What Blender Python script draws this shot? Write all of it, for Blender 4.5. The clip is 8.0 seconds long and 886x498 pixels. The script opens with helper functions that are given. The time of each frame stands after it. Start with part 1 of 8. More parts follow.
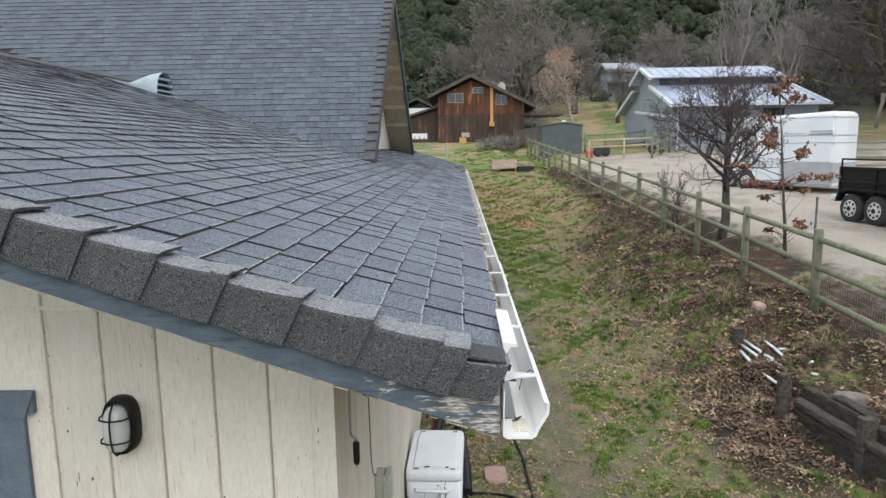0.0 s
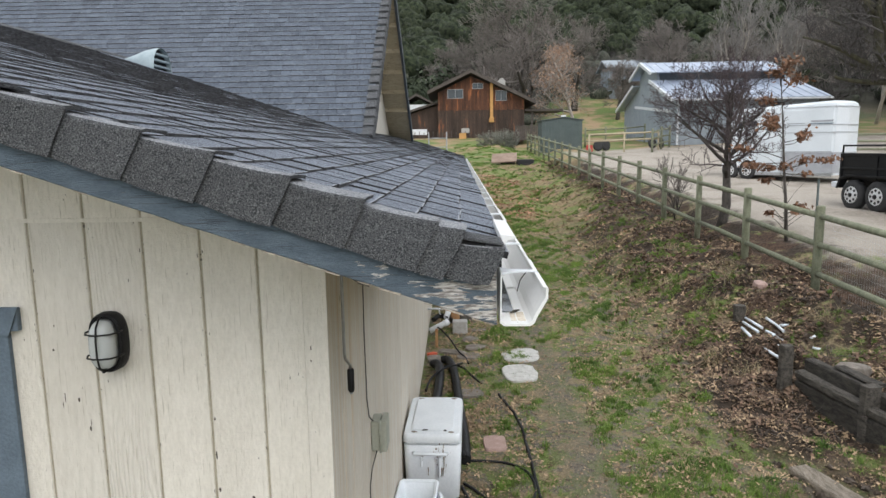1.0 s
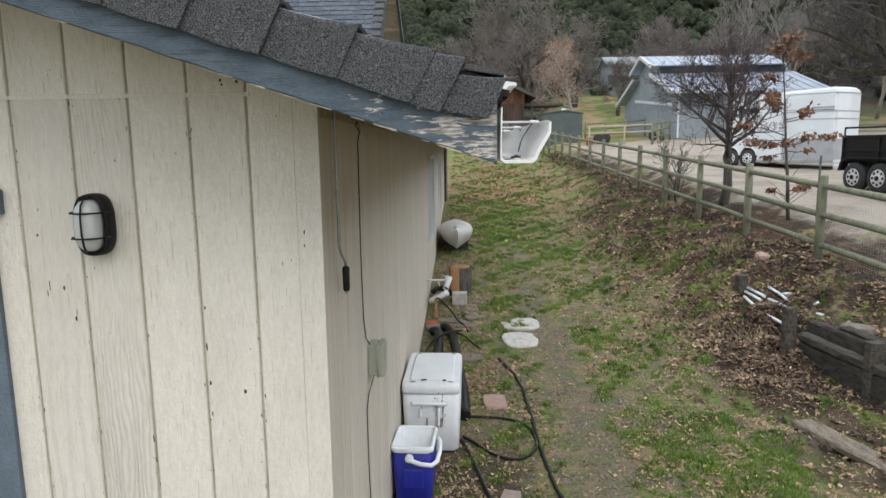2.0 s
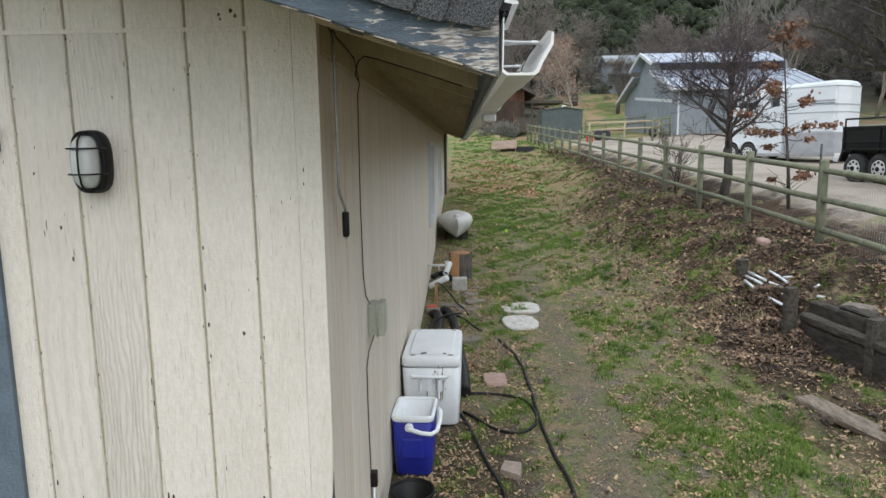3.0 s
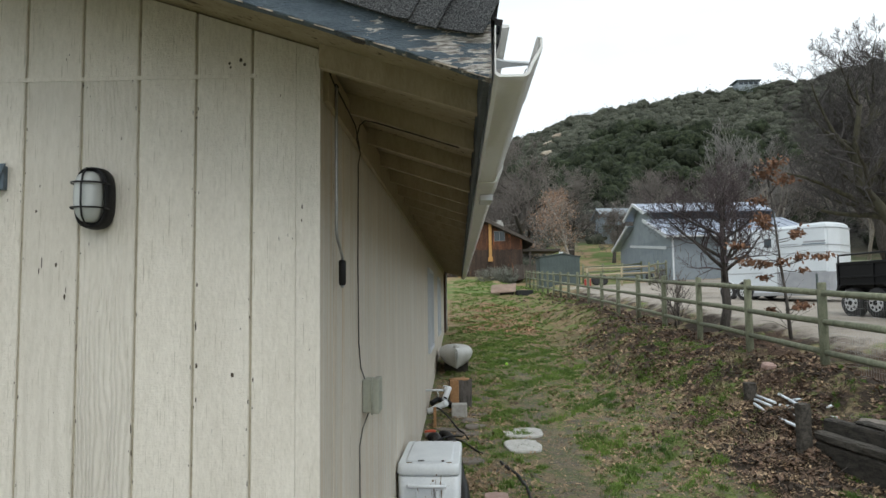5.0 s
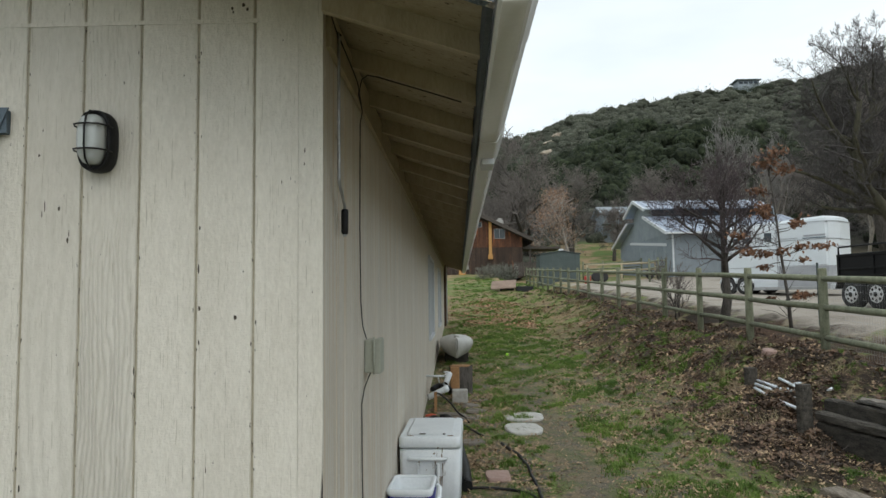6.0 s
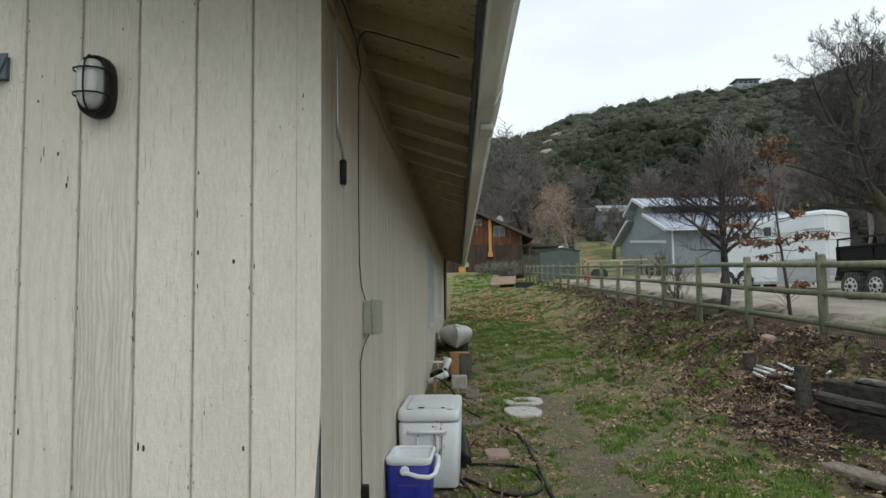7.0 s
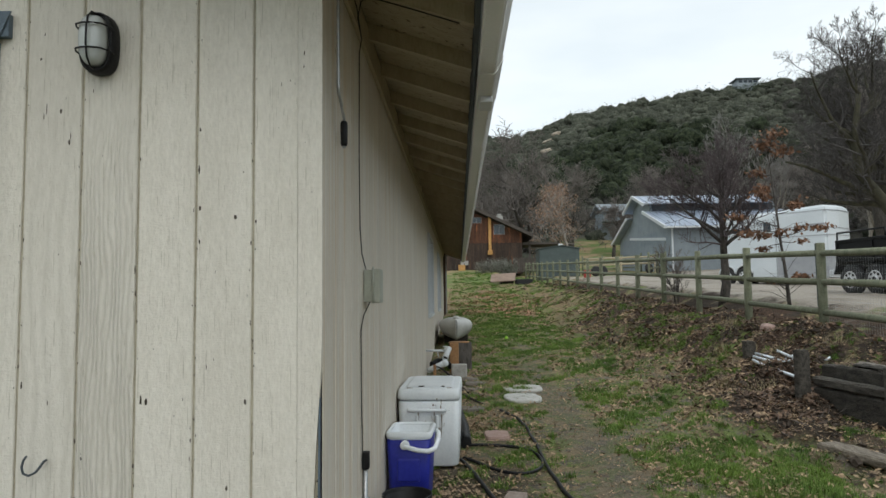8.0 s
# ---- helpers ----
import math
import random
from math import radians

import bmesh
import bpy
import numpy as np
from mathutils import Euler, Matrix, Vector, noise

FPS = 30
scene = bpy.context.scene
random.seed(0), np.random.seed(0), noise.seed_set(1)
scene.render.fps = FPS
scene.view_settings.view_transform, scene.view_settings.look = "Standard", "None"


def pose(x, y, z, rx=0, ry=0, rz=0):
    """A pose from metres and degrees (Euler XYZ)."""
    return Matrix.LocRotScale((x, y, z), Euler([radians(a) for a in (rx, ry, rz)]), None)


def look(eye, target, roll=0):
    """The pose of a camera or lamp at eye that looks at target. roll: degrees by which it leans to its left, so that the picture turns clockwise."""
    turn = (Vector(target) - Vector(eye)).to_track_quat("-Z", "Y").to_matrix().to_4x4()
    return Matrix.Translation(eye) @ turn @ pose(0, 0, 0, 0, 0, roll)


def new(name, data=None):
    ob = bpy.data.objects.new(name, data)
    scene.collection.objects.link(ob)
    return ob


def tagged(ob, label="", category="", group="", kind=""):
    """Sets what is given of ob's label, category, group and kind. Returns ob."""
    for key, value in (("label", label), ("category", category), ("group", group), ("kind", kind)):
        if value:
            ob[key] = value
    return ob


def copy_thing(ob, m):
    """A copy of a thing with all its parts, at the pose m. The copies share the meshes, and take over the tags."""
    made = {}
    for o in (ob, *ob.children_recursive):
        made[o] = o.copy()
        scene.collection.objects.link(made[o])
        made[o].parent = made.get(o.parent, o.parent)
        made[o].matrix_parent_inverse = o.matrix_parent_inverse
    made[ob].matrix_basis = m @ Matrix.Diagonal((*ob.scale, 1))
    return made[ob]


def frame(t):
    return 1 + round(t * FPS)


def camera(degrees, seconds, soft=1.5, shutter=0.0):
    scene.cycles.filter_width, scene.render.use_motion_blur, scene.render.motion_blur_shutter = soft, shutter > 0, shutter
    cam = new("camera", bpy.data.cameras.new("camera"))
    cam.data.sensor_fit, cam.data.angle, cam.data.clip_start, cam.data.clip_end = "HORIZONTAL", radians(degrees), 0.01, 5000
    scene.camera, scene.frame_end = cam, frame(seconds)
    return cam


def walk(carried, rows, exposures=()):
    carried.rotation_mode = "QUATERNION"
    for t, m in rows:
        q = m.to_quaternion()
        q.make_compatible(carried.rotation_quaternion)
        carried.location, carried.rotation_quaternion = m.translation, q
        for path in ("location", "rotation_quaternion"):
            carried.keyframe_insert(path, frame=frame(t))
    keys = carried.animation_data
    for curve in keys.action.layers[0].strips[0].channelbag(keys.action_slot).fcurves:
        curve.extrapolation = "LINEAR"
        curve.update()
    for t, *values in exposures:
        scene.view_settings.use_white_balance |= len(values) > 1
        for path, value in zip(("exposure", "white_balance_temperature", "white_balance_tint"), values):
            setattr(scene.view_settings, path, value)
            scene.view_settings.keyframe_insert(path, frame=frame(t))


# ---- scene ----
cam = camera(67.3, 8.0)
METRES, EYE, TILT, LEAN, TURN = 2.0, 3.35, -8.7, 0.8, 1.4
ROWS = [
    (0.0, 0.0, 0.0, 0.0, 0.0, 0.0, -0.0),
    (0.5, 0.0021, 0.0077, -0.0253, 0.0, 0.01, 0.03),
    (1.0, 0.0073, 0.0357, -0.1649, 0.0, -0.03, -0.0),
    (1.2, 0.0095, 0.0569, -0.2518, 0.0, -0.05, -0.0),
    (1.5, 0.0114, 0.0752, -0.3267, -0.01, -0.06, -0.01),
    (1.7, 0.0111, 0.0776, -0.3507, -0.01, -0.06, -0.02),
    (2.8, 0.0096, 0.0899, -0.4716, -0.02, -0.07, -0.06),
    (3.0, 0.0093, 0.0922, -0.4944, -0.02, -0.07, -0.07),
    (3.5, 0.0117, 0.0949, -0.548, -0.01, -0.05, -0.03),
    (3.8, 0.0133, 0.1018, -0.578, -0.034, 0.65, -0.08),
    (4.0, 0.0144, 0.1063, -0.5979, -0.05, 3.4, -0.12),
    (4.2, 0.0159, 0.1086, -0.6187, -0.04, 5.88, -0.12),
    (4.5, 0.0181, 0.1119, -0.6499, -0.02, 9.9, -0.11),
    (4.7, 0.0172, 0.116, -0.670, -0.02, 12.39, -0.11),
    (4.8, 0.0167, 0.118, -0.680, -0.02, 12.82, -0.11),
    (5.0, 0.0158, 0.1225, -0.7005, -0.02, 12.87, -0.1),
    (6.0, 0.0112, 0.144, -0.8022, -0.02, 12.87, -0.08),
    (6.5, 0.012, 0.1528, -0.8508, -0.03, 12.86, -0.08),
    (7.0, 0.015, 0.1626, -0.9017, -0.03, 12.86, -0.08),
    (7.5, 0.016, 0.1694, -0.952, -0.04, 12.84, -0.08),
    (8.0, 0.0141, 0.1721, -0.982, -0.05, 12.84, -0.08),
]
walk(cam, [(t, pose(0, 0, EYE, TILT, LEAN, TURN) @ pose(METRES * x, METRES * y, METRES * z, 90 + pitch, roll, yaw)) for t, x, y, z, yaw, pitch, roll in ROWS], exposures=[(0.0, 0.70, 6500, 10), (1.5, 0.66, 6550, 11), (2.6, 0.61, 6450, 10), (3.5, 0.58, 6350, 9), (4.5, 0.44, 6400, 7), (5.2, 0.24, 6450, 6), (6.0, 0.12, 6480, 5), (8.0, 0.06, 6480, 5)])

# ---- light ----
SUN_ROT, SUN_EL = radians(168), radians(48)
world = bpy.data.worlds.new("overcast_sky")
scene.world = world
world.use_nodes = True
wn, wl = world.node_tree.nodes, world.node_tree.links
wn.clear()
w_out = wn.new("ShaderNodeOutputWorld")
w_sky = wn.new("ShaderNodeTexSky")
w_sky.sky_type, w_sky.sun_disc, w_sky.sun_elevation, w_sky.sun_rotation = "NISHITA", False, SUN_EL, SUN_ROT
w_bg1 = wn.new("ShaderNodeBackground")
w_bg1.inputs["Strength"].default_value = 0.03
wl.new(w_sky.outputs[0], w_bg1.inputs["Color"])
w_co = wn.new("ShaderNodeTexCoord")
w_map = wn.new("ShaderNodeMapping")
w_map.inputs["Scale"].default_value = (1.0, 1.0, 3.2)
wl.new(w_co.outputs["Generated"], w_map.inputs["Vector"])
w_noise = wn.new("ShaderNodeTexNoise")
w_noise.inputs["Scale"].default_value, w_noise.inputs["Detail"].default_value = 1.7, 5.0
wl.new(w_map.outputs[0], w_noise.inputs["Vector"])
w_ramp = wn.new("ShaderNodeValToRGB")
w_ramp.color_ramp.elements[0].position, w_ramp.color_ramp.elements[0].color = 0.33, (0.74, 0.80, 0.855, 1)
w_ramp.color_ramp.elements[1].position, w_ramp.color_ramp.elements[1].color = 0.58, (0.96, 0.985, 1.0, 1)
wl.new(w_noise.outputs["Fac"], w_ramp.inputs[0])
w_bg2 = wn.new("ShaderNodeBackground")
w_bg2.inputs["Strength"].default_value = 0.90
wl.new(w_ramp.outputs[0], w_bg2.inputs["Color"])
w_add = wn.new("ShaderNodeAddShader")
wl.new(w_bg1.outputs[0], w_add.inputs[0])
wl.new(w_bg2.outputs[0], w_add.inputs[1])
wl.new(w_add.outputs[0], w_out.inputs["Surface"])
sun = new("sun", bpy.data.lights.new("sun", "SUN"))
sun.data.energy, sun.data.angle, sun.data.color = 0.8, radians(40), (1.0, 0.96, 0.9)
sun.matrix_world = look((math.sin(SUN_ROT) * math.cos(SUN_EL) * 50, math.cos(SUN_ROT) * math.cos(SUN_EL) * 50, math.sin(SUN_EL) * 50), (0, 0, 0))


# ---- materials ----
def material(name, dark, light, scale=8.0, rough=0.7, bump=0.3, grain=60.0, stretch=(1, 1, 1), metal=0.0, spots=None,
             spot_scale=6.0, spot_level=0.66, vary=0.0, spec=0.5, island=0.0, detail=6.0, sharp=0.14):
    """A two-scale surface: broad patches between two colours, fine grain in bump, optional spots of a third colour."""
    m = bpy.data.materials.new(name)
    m.use_nodes = True
    n, l = m.node_tree.nodes, m.node_tree.links
    b = n["Principled BSDF"]
    geo, mp = n.new("ShaderNodeNewGeometry"), n.new("ShaderNodeMapping")
    mp.inputs["Scale"].default_value = stretch
    l.new(geo.outputs["Position"], mp.inputs["Vector"])
    broad, fine = n.new("ShaderNodeTexNoise"), n.new("ShaderNodeTexNoise")
    broad.inputs["Scale"].default_value, broad.inputs["Detail"].default_value = scale, detail
    fine.inputs["Scale"].default_value, fine.inputs["Detail"].default_value = grain, 4.0
    l.new(mp.outputs[0], broad.inputs["Vector"])
    l.new(mp.outputs[0], fine.inputs["Vector"])
    mixf = n.new("ShaderNodeMath")
    mixf.operation, mixf.inputs[1].default_value = "MULTIPLY_ADD", 0.45
    l.new(fine.outputs["Fac"], mixf.inputs[0])
    half = n.new("ShaderNodeMath")
    half.operation, half.inputs[1].default_value = "MULTIPLY", 0.55
    l.new(broad.outputs["Fac"], half.inputs[0])
    l.new(half.outputs[0], mixf.inputs[2])
    ramp = n.new("ShaderNodeValToRGB")
    ramp.color_ramp.elements[0].position, ramp.color_ramp.elements[0].color = 0.5 - sharp, (*dark, 1)
    ramp.color_ramp.elements[1].position, ramp.color_ramp.elements[1].color = 0.5 + sharp, (*light, 1)
    l.new(mixf.outputs[0], ramp.inputs[0])
    colour = ramp.outputs[0]
    if spots:
        sp = n.new("ShaderNodeTexNoise")
        sp.inputs["Scale"].default_value, sp.inputs["Detail"].default_value, sp.inputs["Roughness"].default_value = spot_scale, 8.0, 0.65
        l.new(mp.outputs[0], sp.inputs["Vector"])
        sr = n.new("ShaderNodeValToRGB")
        sr.color_ramp.elements[0].position, sr.color_ramp.elements[1].position = spot_level, spot_level + 0.04
        l.new(sp.outputs["Fac"], sr.inputs[0])
        mx = n.new("ShaderNodeMixRGB")
        mx.inputs[2].default_value = (*spots, 1)
        l.new(sr.outputs[0], mx.inputs[0])
        l.new(colour, mx.inputs[1])
        colour = mx.outputs[0]
    if vary or island:
        src = n.new("ShaderNodeObjectInfo").outputs["Random"] if vary else geo.outputs["Random Per Island"]
        rng = n.new("ShaderNodeMapRange")
        amount = vary or island
        rng.inputs["To Min"].default_value, rng.inputs["To Max"].default_value = 1 - amount, 1 + amount
        l.new(src, rng.inputs["Value"])
        hsv = n.new("ShaderNodeHueSaturation")
        l.new(rng.outputs[0], hsv.inputs["Value"])
        l.new(colour, hsv.inputs["Color"])
        colour = hsv.outputs[0]
    l.new(colour, b.inputs["Base Color"])
    b.inputs["Roughness"].default_value, b.inputs["Metallic"].default_value = rough, metal
    b.inputs["Specular IOR Level"].default_value = spec
    if bump:
        bp = n.new("ShaderNodeBump")
        bp.inputs["Strength"].default_value, bp.inputs["Distance"].default_value = bump, 0.01
        l.new(fine.outputs["Fac"], bp.inputs["Height"])
        l.new(bp.outputs[0], b.inputs["Normal"])
    return m


def siding_material(name="cream_painted_siding", ring=0.0, fine=22.0, weathered=False):
    """Rough-sawn painted boards: faint patches, fine saw marks, ring grain standing out on some boards."""
    m = material(name, (0.622, 0.582, 0.508), (0.718, 0.678, 0.604), 1.6, 0.78, 0.0, 26, (3, 3, 0.7), vary=0.03,
                 spots=(0.40, 0.365, 0.28), spot_scale=5.0, spot_level=0.715)
    n, l = m.node_tree.nodes, m.node_tree.links
    b = n["Principled BSDF"]
    under = b.inputs["Base Color"].links[0].from_socket
    pos, info = n.new("ShaderNodeNewGeometry").outputs["Position"], n.new("ShaderNodeObjectInfo").outputs["Random"]

    def op(kind, a, c):
        t = n.new("ShaderNodeMath")
        t.operation = kind
        for i, v in enumerate((a, c)):
            if isinstance(v, (int, float)):
                t.inputs[i].default_value = v
            else:
                l.new(v, t.inputs[i])
        return t.outputs[0]

    def noise(stretch, scale, detail=4.0):
        mp, t = n.new("ShaderNodeMapping"), n.new("ShaderNodeTexNoise")
        mp.inputs["Scale"].default_value = stretch
        t.inputs["Scale"].default_value, t.inputs["Detail"].default_value = scale, detail
        l.new(pos, mp.inputs["Vector"])
        l.new(mp.outputs[0], t.inputs["Vector"])
        return t.outputs["Fac"]

    shift = n.new("ShaderNodeCombineXYZ")
    l.new(op("MULTIPLY", info, 3.0), shift.inputs[0])
    l.new(op("MULTIPLY", info, 37.0), shift.inputs[2])
    add = n.new("ShaderNodeVectorMath")
    l.new(pos, add.inputs[0])
    l.new(shift.outputs[0], add.inputs[1])
    mp, wave = n.new("ShaderNodeMapping"), n.new("ShaderNodeTexWave")
    mp.inputs["Scale"].default_value = (1.0, 1.0, 0.22)
    wave.inputs["Scale"].default_value, wave.inputs["Distortion"].default_value, wave.inputs["Detail"].default_value, wave.inputs["Detail Scale"].default_value = fine, 14.0, 3.0, 0.55
    l.new(add.outputs[0], mp.inputs["Vector"])
    l.new(mp.outputs[0], wave.inputs["Vector"])
    height = n.new("ShaderNodeSeparateXYZ")
    l.new(pos, height.inputs[0])
    low = n.new("ShaderNodeMapRange")
    l.new(height.outputs[2], low.inputs["Value"])
    low.inputs["From Min"].default_value, low.inputs["From Max"].default_value, low.inputs["To Min"].default_value, low.inputs["To Max"].default_value = 1.55, 2.05, 1.0, 0.3
    rings = op("MULTIPLY", op("MULTIPLY", wave.outputs["Fac"], ring), low.outputs[0])
    saw, grit, streak = noise((24, 24, 120), 2.0), noise((1, 1, 0.5), 120.0), noise((20, 20, 1.4), 3.0)
    high = op("ADD", op("ADD", op("MULTIPLY", rings, 0.55), op("MULTIPLY", saw, 0.22 if ring else 0.5)), op("ADD", op("MULTIPLY", grit, 0.6 if ring else 1.0), op("MULTIPLY", streak, 0.08)))
    bp = n.new("ShaderNodeBump")
    bp.inputs["Strength"].default_value, bp.inputs["Distance"].default_value = (0.85, 0.007) if ring else (0.85, 0.004)
    l.new(high, bp.inputs["Height"])
    l.new(bp.outputs[0], b.inputs["Normal"])
    tone = n.new("ShaderNodeMapRange")
    tone.inputs["From Min"].default_value, tone.inputs["From Max"].default_value = 0.45, 1.3 + 0.5 * ring
    tone.inputs["To Min"].default_value, tone.inputs["To Max"].default_value = 0.90, 1.075
    l.new(high, tone.inputs["Value"])
    hsv = n.new("ShaderNodeHueSaturation")
    l.new(under, hsv.inputs["Color"])
    l.new(tone.outputs[0], hsv.inputs["Value"])
    cracks = n.new("ShaderNodeMapRange")
    l.new(noise((210, 210, 8), 1.0, 3.5), cracks.inputs["Value"])
    cracks.inputs["From Min"].default_value, cracks.inputs["From Max"].default_value, cracks.inputs["To Max"].default_value = 0.64, 0.70, 0.5
    mx = n.new("ShaderNodeMixRGB")
    mx.inputs[2].default_value = (0.30, 0.27, 0.20, 1)
    l.new(cracks.outputs[0], mx.inputs[0])
    l.new(hsv.outputs[0], mx.inputs[1])
    colour = mx.outputs[0]
    if ring:
        # darker lines in the hollows of the ring figure
        hollow, ring_tone = n.new("ShaderNodeMapRange"), n.new("ShaderNodeMixRGB")
        l.new(wave.outputs["Fac"], hollow.inputs["Value"])
        hollow.inputs["From Min"].default_value, hollow.inputs["From Max"].default_value, hollow.inputs["To Max"].default_value = 0.28, 0.05, 0.21 * ring
        ring_tone.inputs[2].default_value = (0.36, 0.325, 0.25, 1)
        l.new(op("MULTIPLY", hollow.outputs[0], low.outputs[0]), ring_tone.inputs[0])
        l.new(colour, ring_tone.inputs[1])
        colour = ring_tone.outputs[0]
    if weathered:
        # thin brown weather streaks down the grain; their tan also paints the warm shade
        worn, tan = n.new("ShaderNodeMapRange"), n.new("ShaderNodeMixRGB")
        l.new(noise((46, 46, 0.7), 1.0, 6.0), worn.inputs["Value"])
        worn.inputs["From Min"].default_value, worn.inputs["From Max"].default_value, worn.inputs["To Max"].default_value = 0.46, 0.72, 0.8
        tan.inputs[2].default_value = (0.58, 0.445, 0.285, 1)
        l.new(worn.outputs[0], tan.inputs[0])
        l.new(colour, tan.inputs[1])
        colour = tan.outputs[0]
    l.new(colour, b.inputs["Base Color"])
    return m


SIDING_RING = siding_material("cream_paint_over_ring_grain", 1.25, 17.0)
SIDING_BROAD = siding_material("cream_paint_over_broad_grain", 0.5, 6.0)
SIDING = siding_material()
SIDING_WORN_SHADE = siding_material("weathered_shaded_siding", weathered=True)
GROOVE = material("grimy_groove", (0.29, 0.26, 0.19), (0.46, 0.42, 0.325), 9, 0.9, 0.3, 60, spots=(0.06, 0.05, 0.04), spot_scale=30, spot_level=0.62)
# backing and grooves of the side wall, darker than those of the front
GROOVE_DARK = material("dark_groove", (0.10, 0.088, 0.062), (0.24, 0.21, 0.155), 9, 0.9, 0.3, 60)
TRIM = material("tan_painted_wood", (0.36, 0.30, 0.20), (0.46, 0.39, 0.275), 5, 0.75, 0.4, 30, (3, 3, 1))
SOFFIT = material("tan_painted_plywood", (0.31, 0.258, 0.168), (0.42, 0.358, 0.248), 5, 0.8, 0.4, 30, (1.4, 4.0, 4.0), spots=(0.07, 0.05, 0.03),
                  spot_scale=11, spot_level=0.60)
KNOT = material("bare_dark_knot", (0.03, 0.022, 0.015), (0.10, 0.08, 0.06), 40, 0.9, 0.5, 120)
BLUE_TRIM = material("blue_grey_painted_trim", (0.085, 0.115, 0.145), (0.125, 0.165, 0.205), 5, 0.7, 0.5, 40, (2, 2, 2),
                     spots=(0.36, 0.32, 0.27), spot_scale=9, spot_level=0.70)
DARK_TRIM = material("dark_grey_fascia", (0.045, 0.055, 0.065), (0.07, 0.085, 0.10), 5, 0.7, 0.4, 40)
SHINGLE = material("dark_grey_asphalt_shingle", (0.072, 0.085, 0.108), (0.30, 0.332, 0.386), 150, 0.95, 1.0, 330, vary=0.08, spec=0.25, sharp=0.075, spots=(0.48, 0.51, 0.56), spot_scale=110, spot_level=0.59)
SHINGLE_FAR = material("grey_asphalt_shingle_courses", (0.072, 0.085, 0.108), (0.30, 0.332, 0.386), 150, 0.95, 1.0, 330, island=0.09, spec=0.25, sharp=0.075, spots=(0.48, 0.51, 0.56), spot_scale=110, spot_level=0.59)
SHINGLE_MAIN = material("grey_laminated_shingles", (0.062, 0.076, 0.098), (0.15, 0.172, 0.208), 30, 0.95, 1.0, 160, island=0.16, spec=0.25)
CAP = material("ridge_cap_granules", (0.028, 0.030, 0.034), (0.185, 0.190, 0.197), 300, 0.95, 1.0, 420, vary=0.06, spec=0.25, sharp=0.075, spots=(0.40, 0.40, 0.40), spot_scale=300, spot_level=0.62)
# cap tops: worn granules, with the sky's light on them put into the colour
CAP_TOP = material("worn_skylit_granules", (0.15, 0.158, 0.17), (0.50, 0.51, 0.53), 150, 0.95, 1.0, 330, vary=0.06, spec=0.25, sharp=0.09, spots=(0.10, 0.102, 0.11), spot_scale=24, spot_level=0.60)
# black of the roof underlay, also painted in as shade in gaps and openings
FELT_AND_SHADE = material("black_underlay_and_shade", (0.012, 0.012, 0.013), (0.03, 0.03, 0.032), 20, 0.9, 0.4, 90)
GUTTER = material("white_vinyl", (0.80, 0.80, 0.785), (0.87, 0.87, 0.86), 4, 0.4, 0.12, 40, spots=(0.45, 0.38, 0.29), spot_scale=7, spot_level=0.72)
gn, gl = GUTTER.node_tree.nodes, GUTTER.node_tree.links
glow, through_mix = gn.new("ShaderNodeBsdfTranslucent"), gn.new("ShaderNodeMixShader")
glow.inputs["Color"].default_value, through_mix.inputs[0].default_value = (0.86, 0.86, 0.84, 1), 0.2
gl.new(gn["Principled BSDF"].outputs[0], through_mix.inputs[1])
gl.new(glow.outputs[0], through_mix.inputs[2])
gl.new(through_mix.outputs[0], gn["Material Output"].inputs["Surface"])
WHITE = material("white_paint", (0.60, 0.625, 0.65), (0.69, 0.715, 0.74), 4, 0.4, 0.1, 50)
GREYPAINT = material("silver_grey_paint", (0.28, 0.29, 0.31), (0.36, 0.37, 0.39), 4, 0.4, 0.1, 50)
BLACK = material("black_plastic", (0.004, 0.004, 0.005), (0.010, 0.010, 0.011), 12, 0.5, 0.2, 80, spec=0.3)
RUBBER = material("tyre_rubber", (0.02, 0.02, 0.02), (0.04, 0.04, 0.042), 12, 0.85, 0.4, 80)
STEEL = material("galvanised_steel", (0.34, 0.35, 0.36), (0.50, 0.51, 0.52), 14, 0.38, 0.15, 60, metal=0.85)
CHROME = material("pale_wheel_rim", (0.62, 0.63, 0.64), (0.75, 0.76, 0.77), 14, 0.4, 0.1, 60, metal=0.4)
BOXPLASTIC = material("greenish_grey_plastic", (0.34, 0.35, 0.29), (0.43, 0.44, 0.37), 10, 0.55, 0.15, 60)
COOLER = material("dirty_white_plastic", (0.735, 0.775, 0.805), (0.83, 0.865, 0.89), 5, 0.45, 0.15, 50, spots=(0.42, 0.37, 0.31), spot_scale=5.5, spot_level=0.71)
BLUE = material("blue_plastic", (0.012, 0.018, 0.24), (0.02, 0.03, 0.34), 6, 0.42, 0.15, 50)
CONCRETE = material("weathered_concrete", (0.30, 0.29, 0.27), (0.46, 0.45, 0.42), 14, 0.9, 0.7, 90, spots=(0.16, 0.15, 0.11), spot_scale=8, spot_level=0.66)
REDBRICK = material("faded_red_paver", (0.30, 0.20, 0.17), (0.42, 0.30, 0.26), 14, 0.9, 0.7, 90)
FENCE = material("greenish_weathered_wood", (0.125, 0.135, 0.085), (0.25, 0.26, 0.18), 5, 0.9, 0.7, 40, (3, 3, 1), vary=0.12)
OLDWOOD = material("dark_weathered_timber", (0.013, 0.012, 0.010), (0.075, 0.066, 0.054), 6, 0.95, 1.0, 36, (4, 1, 4))
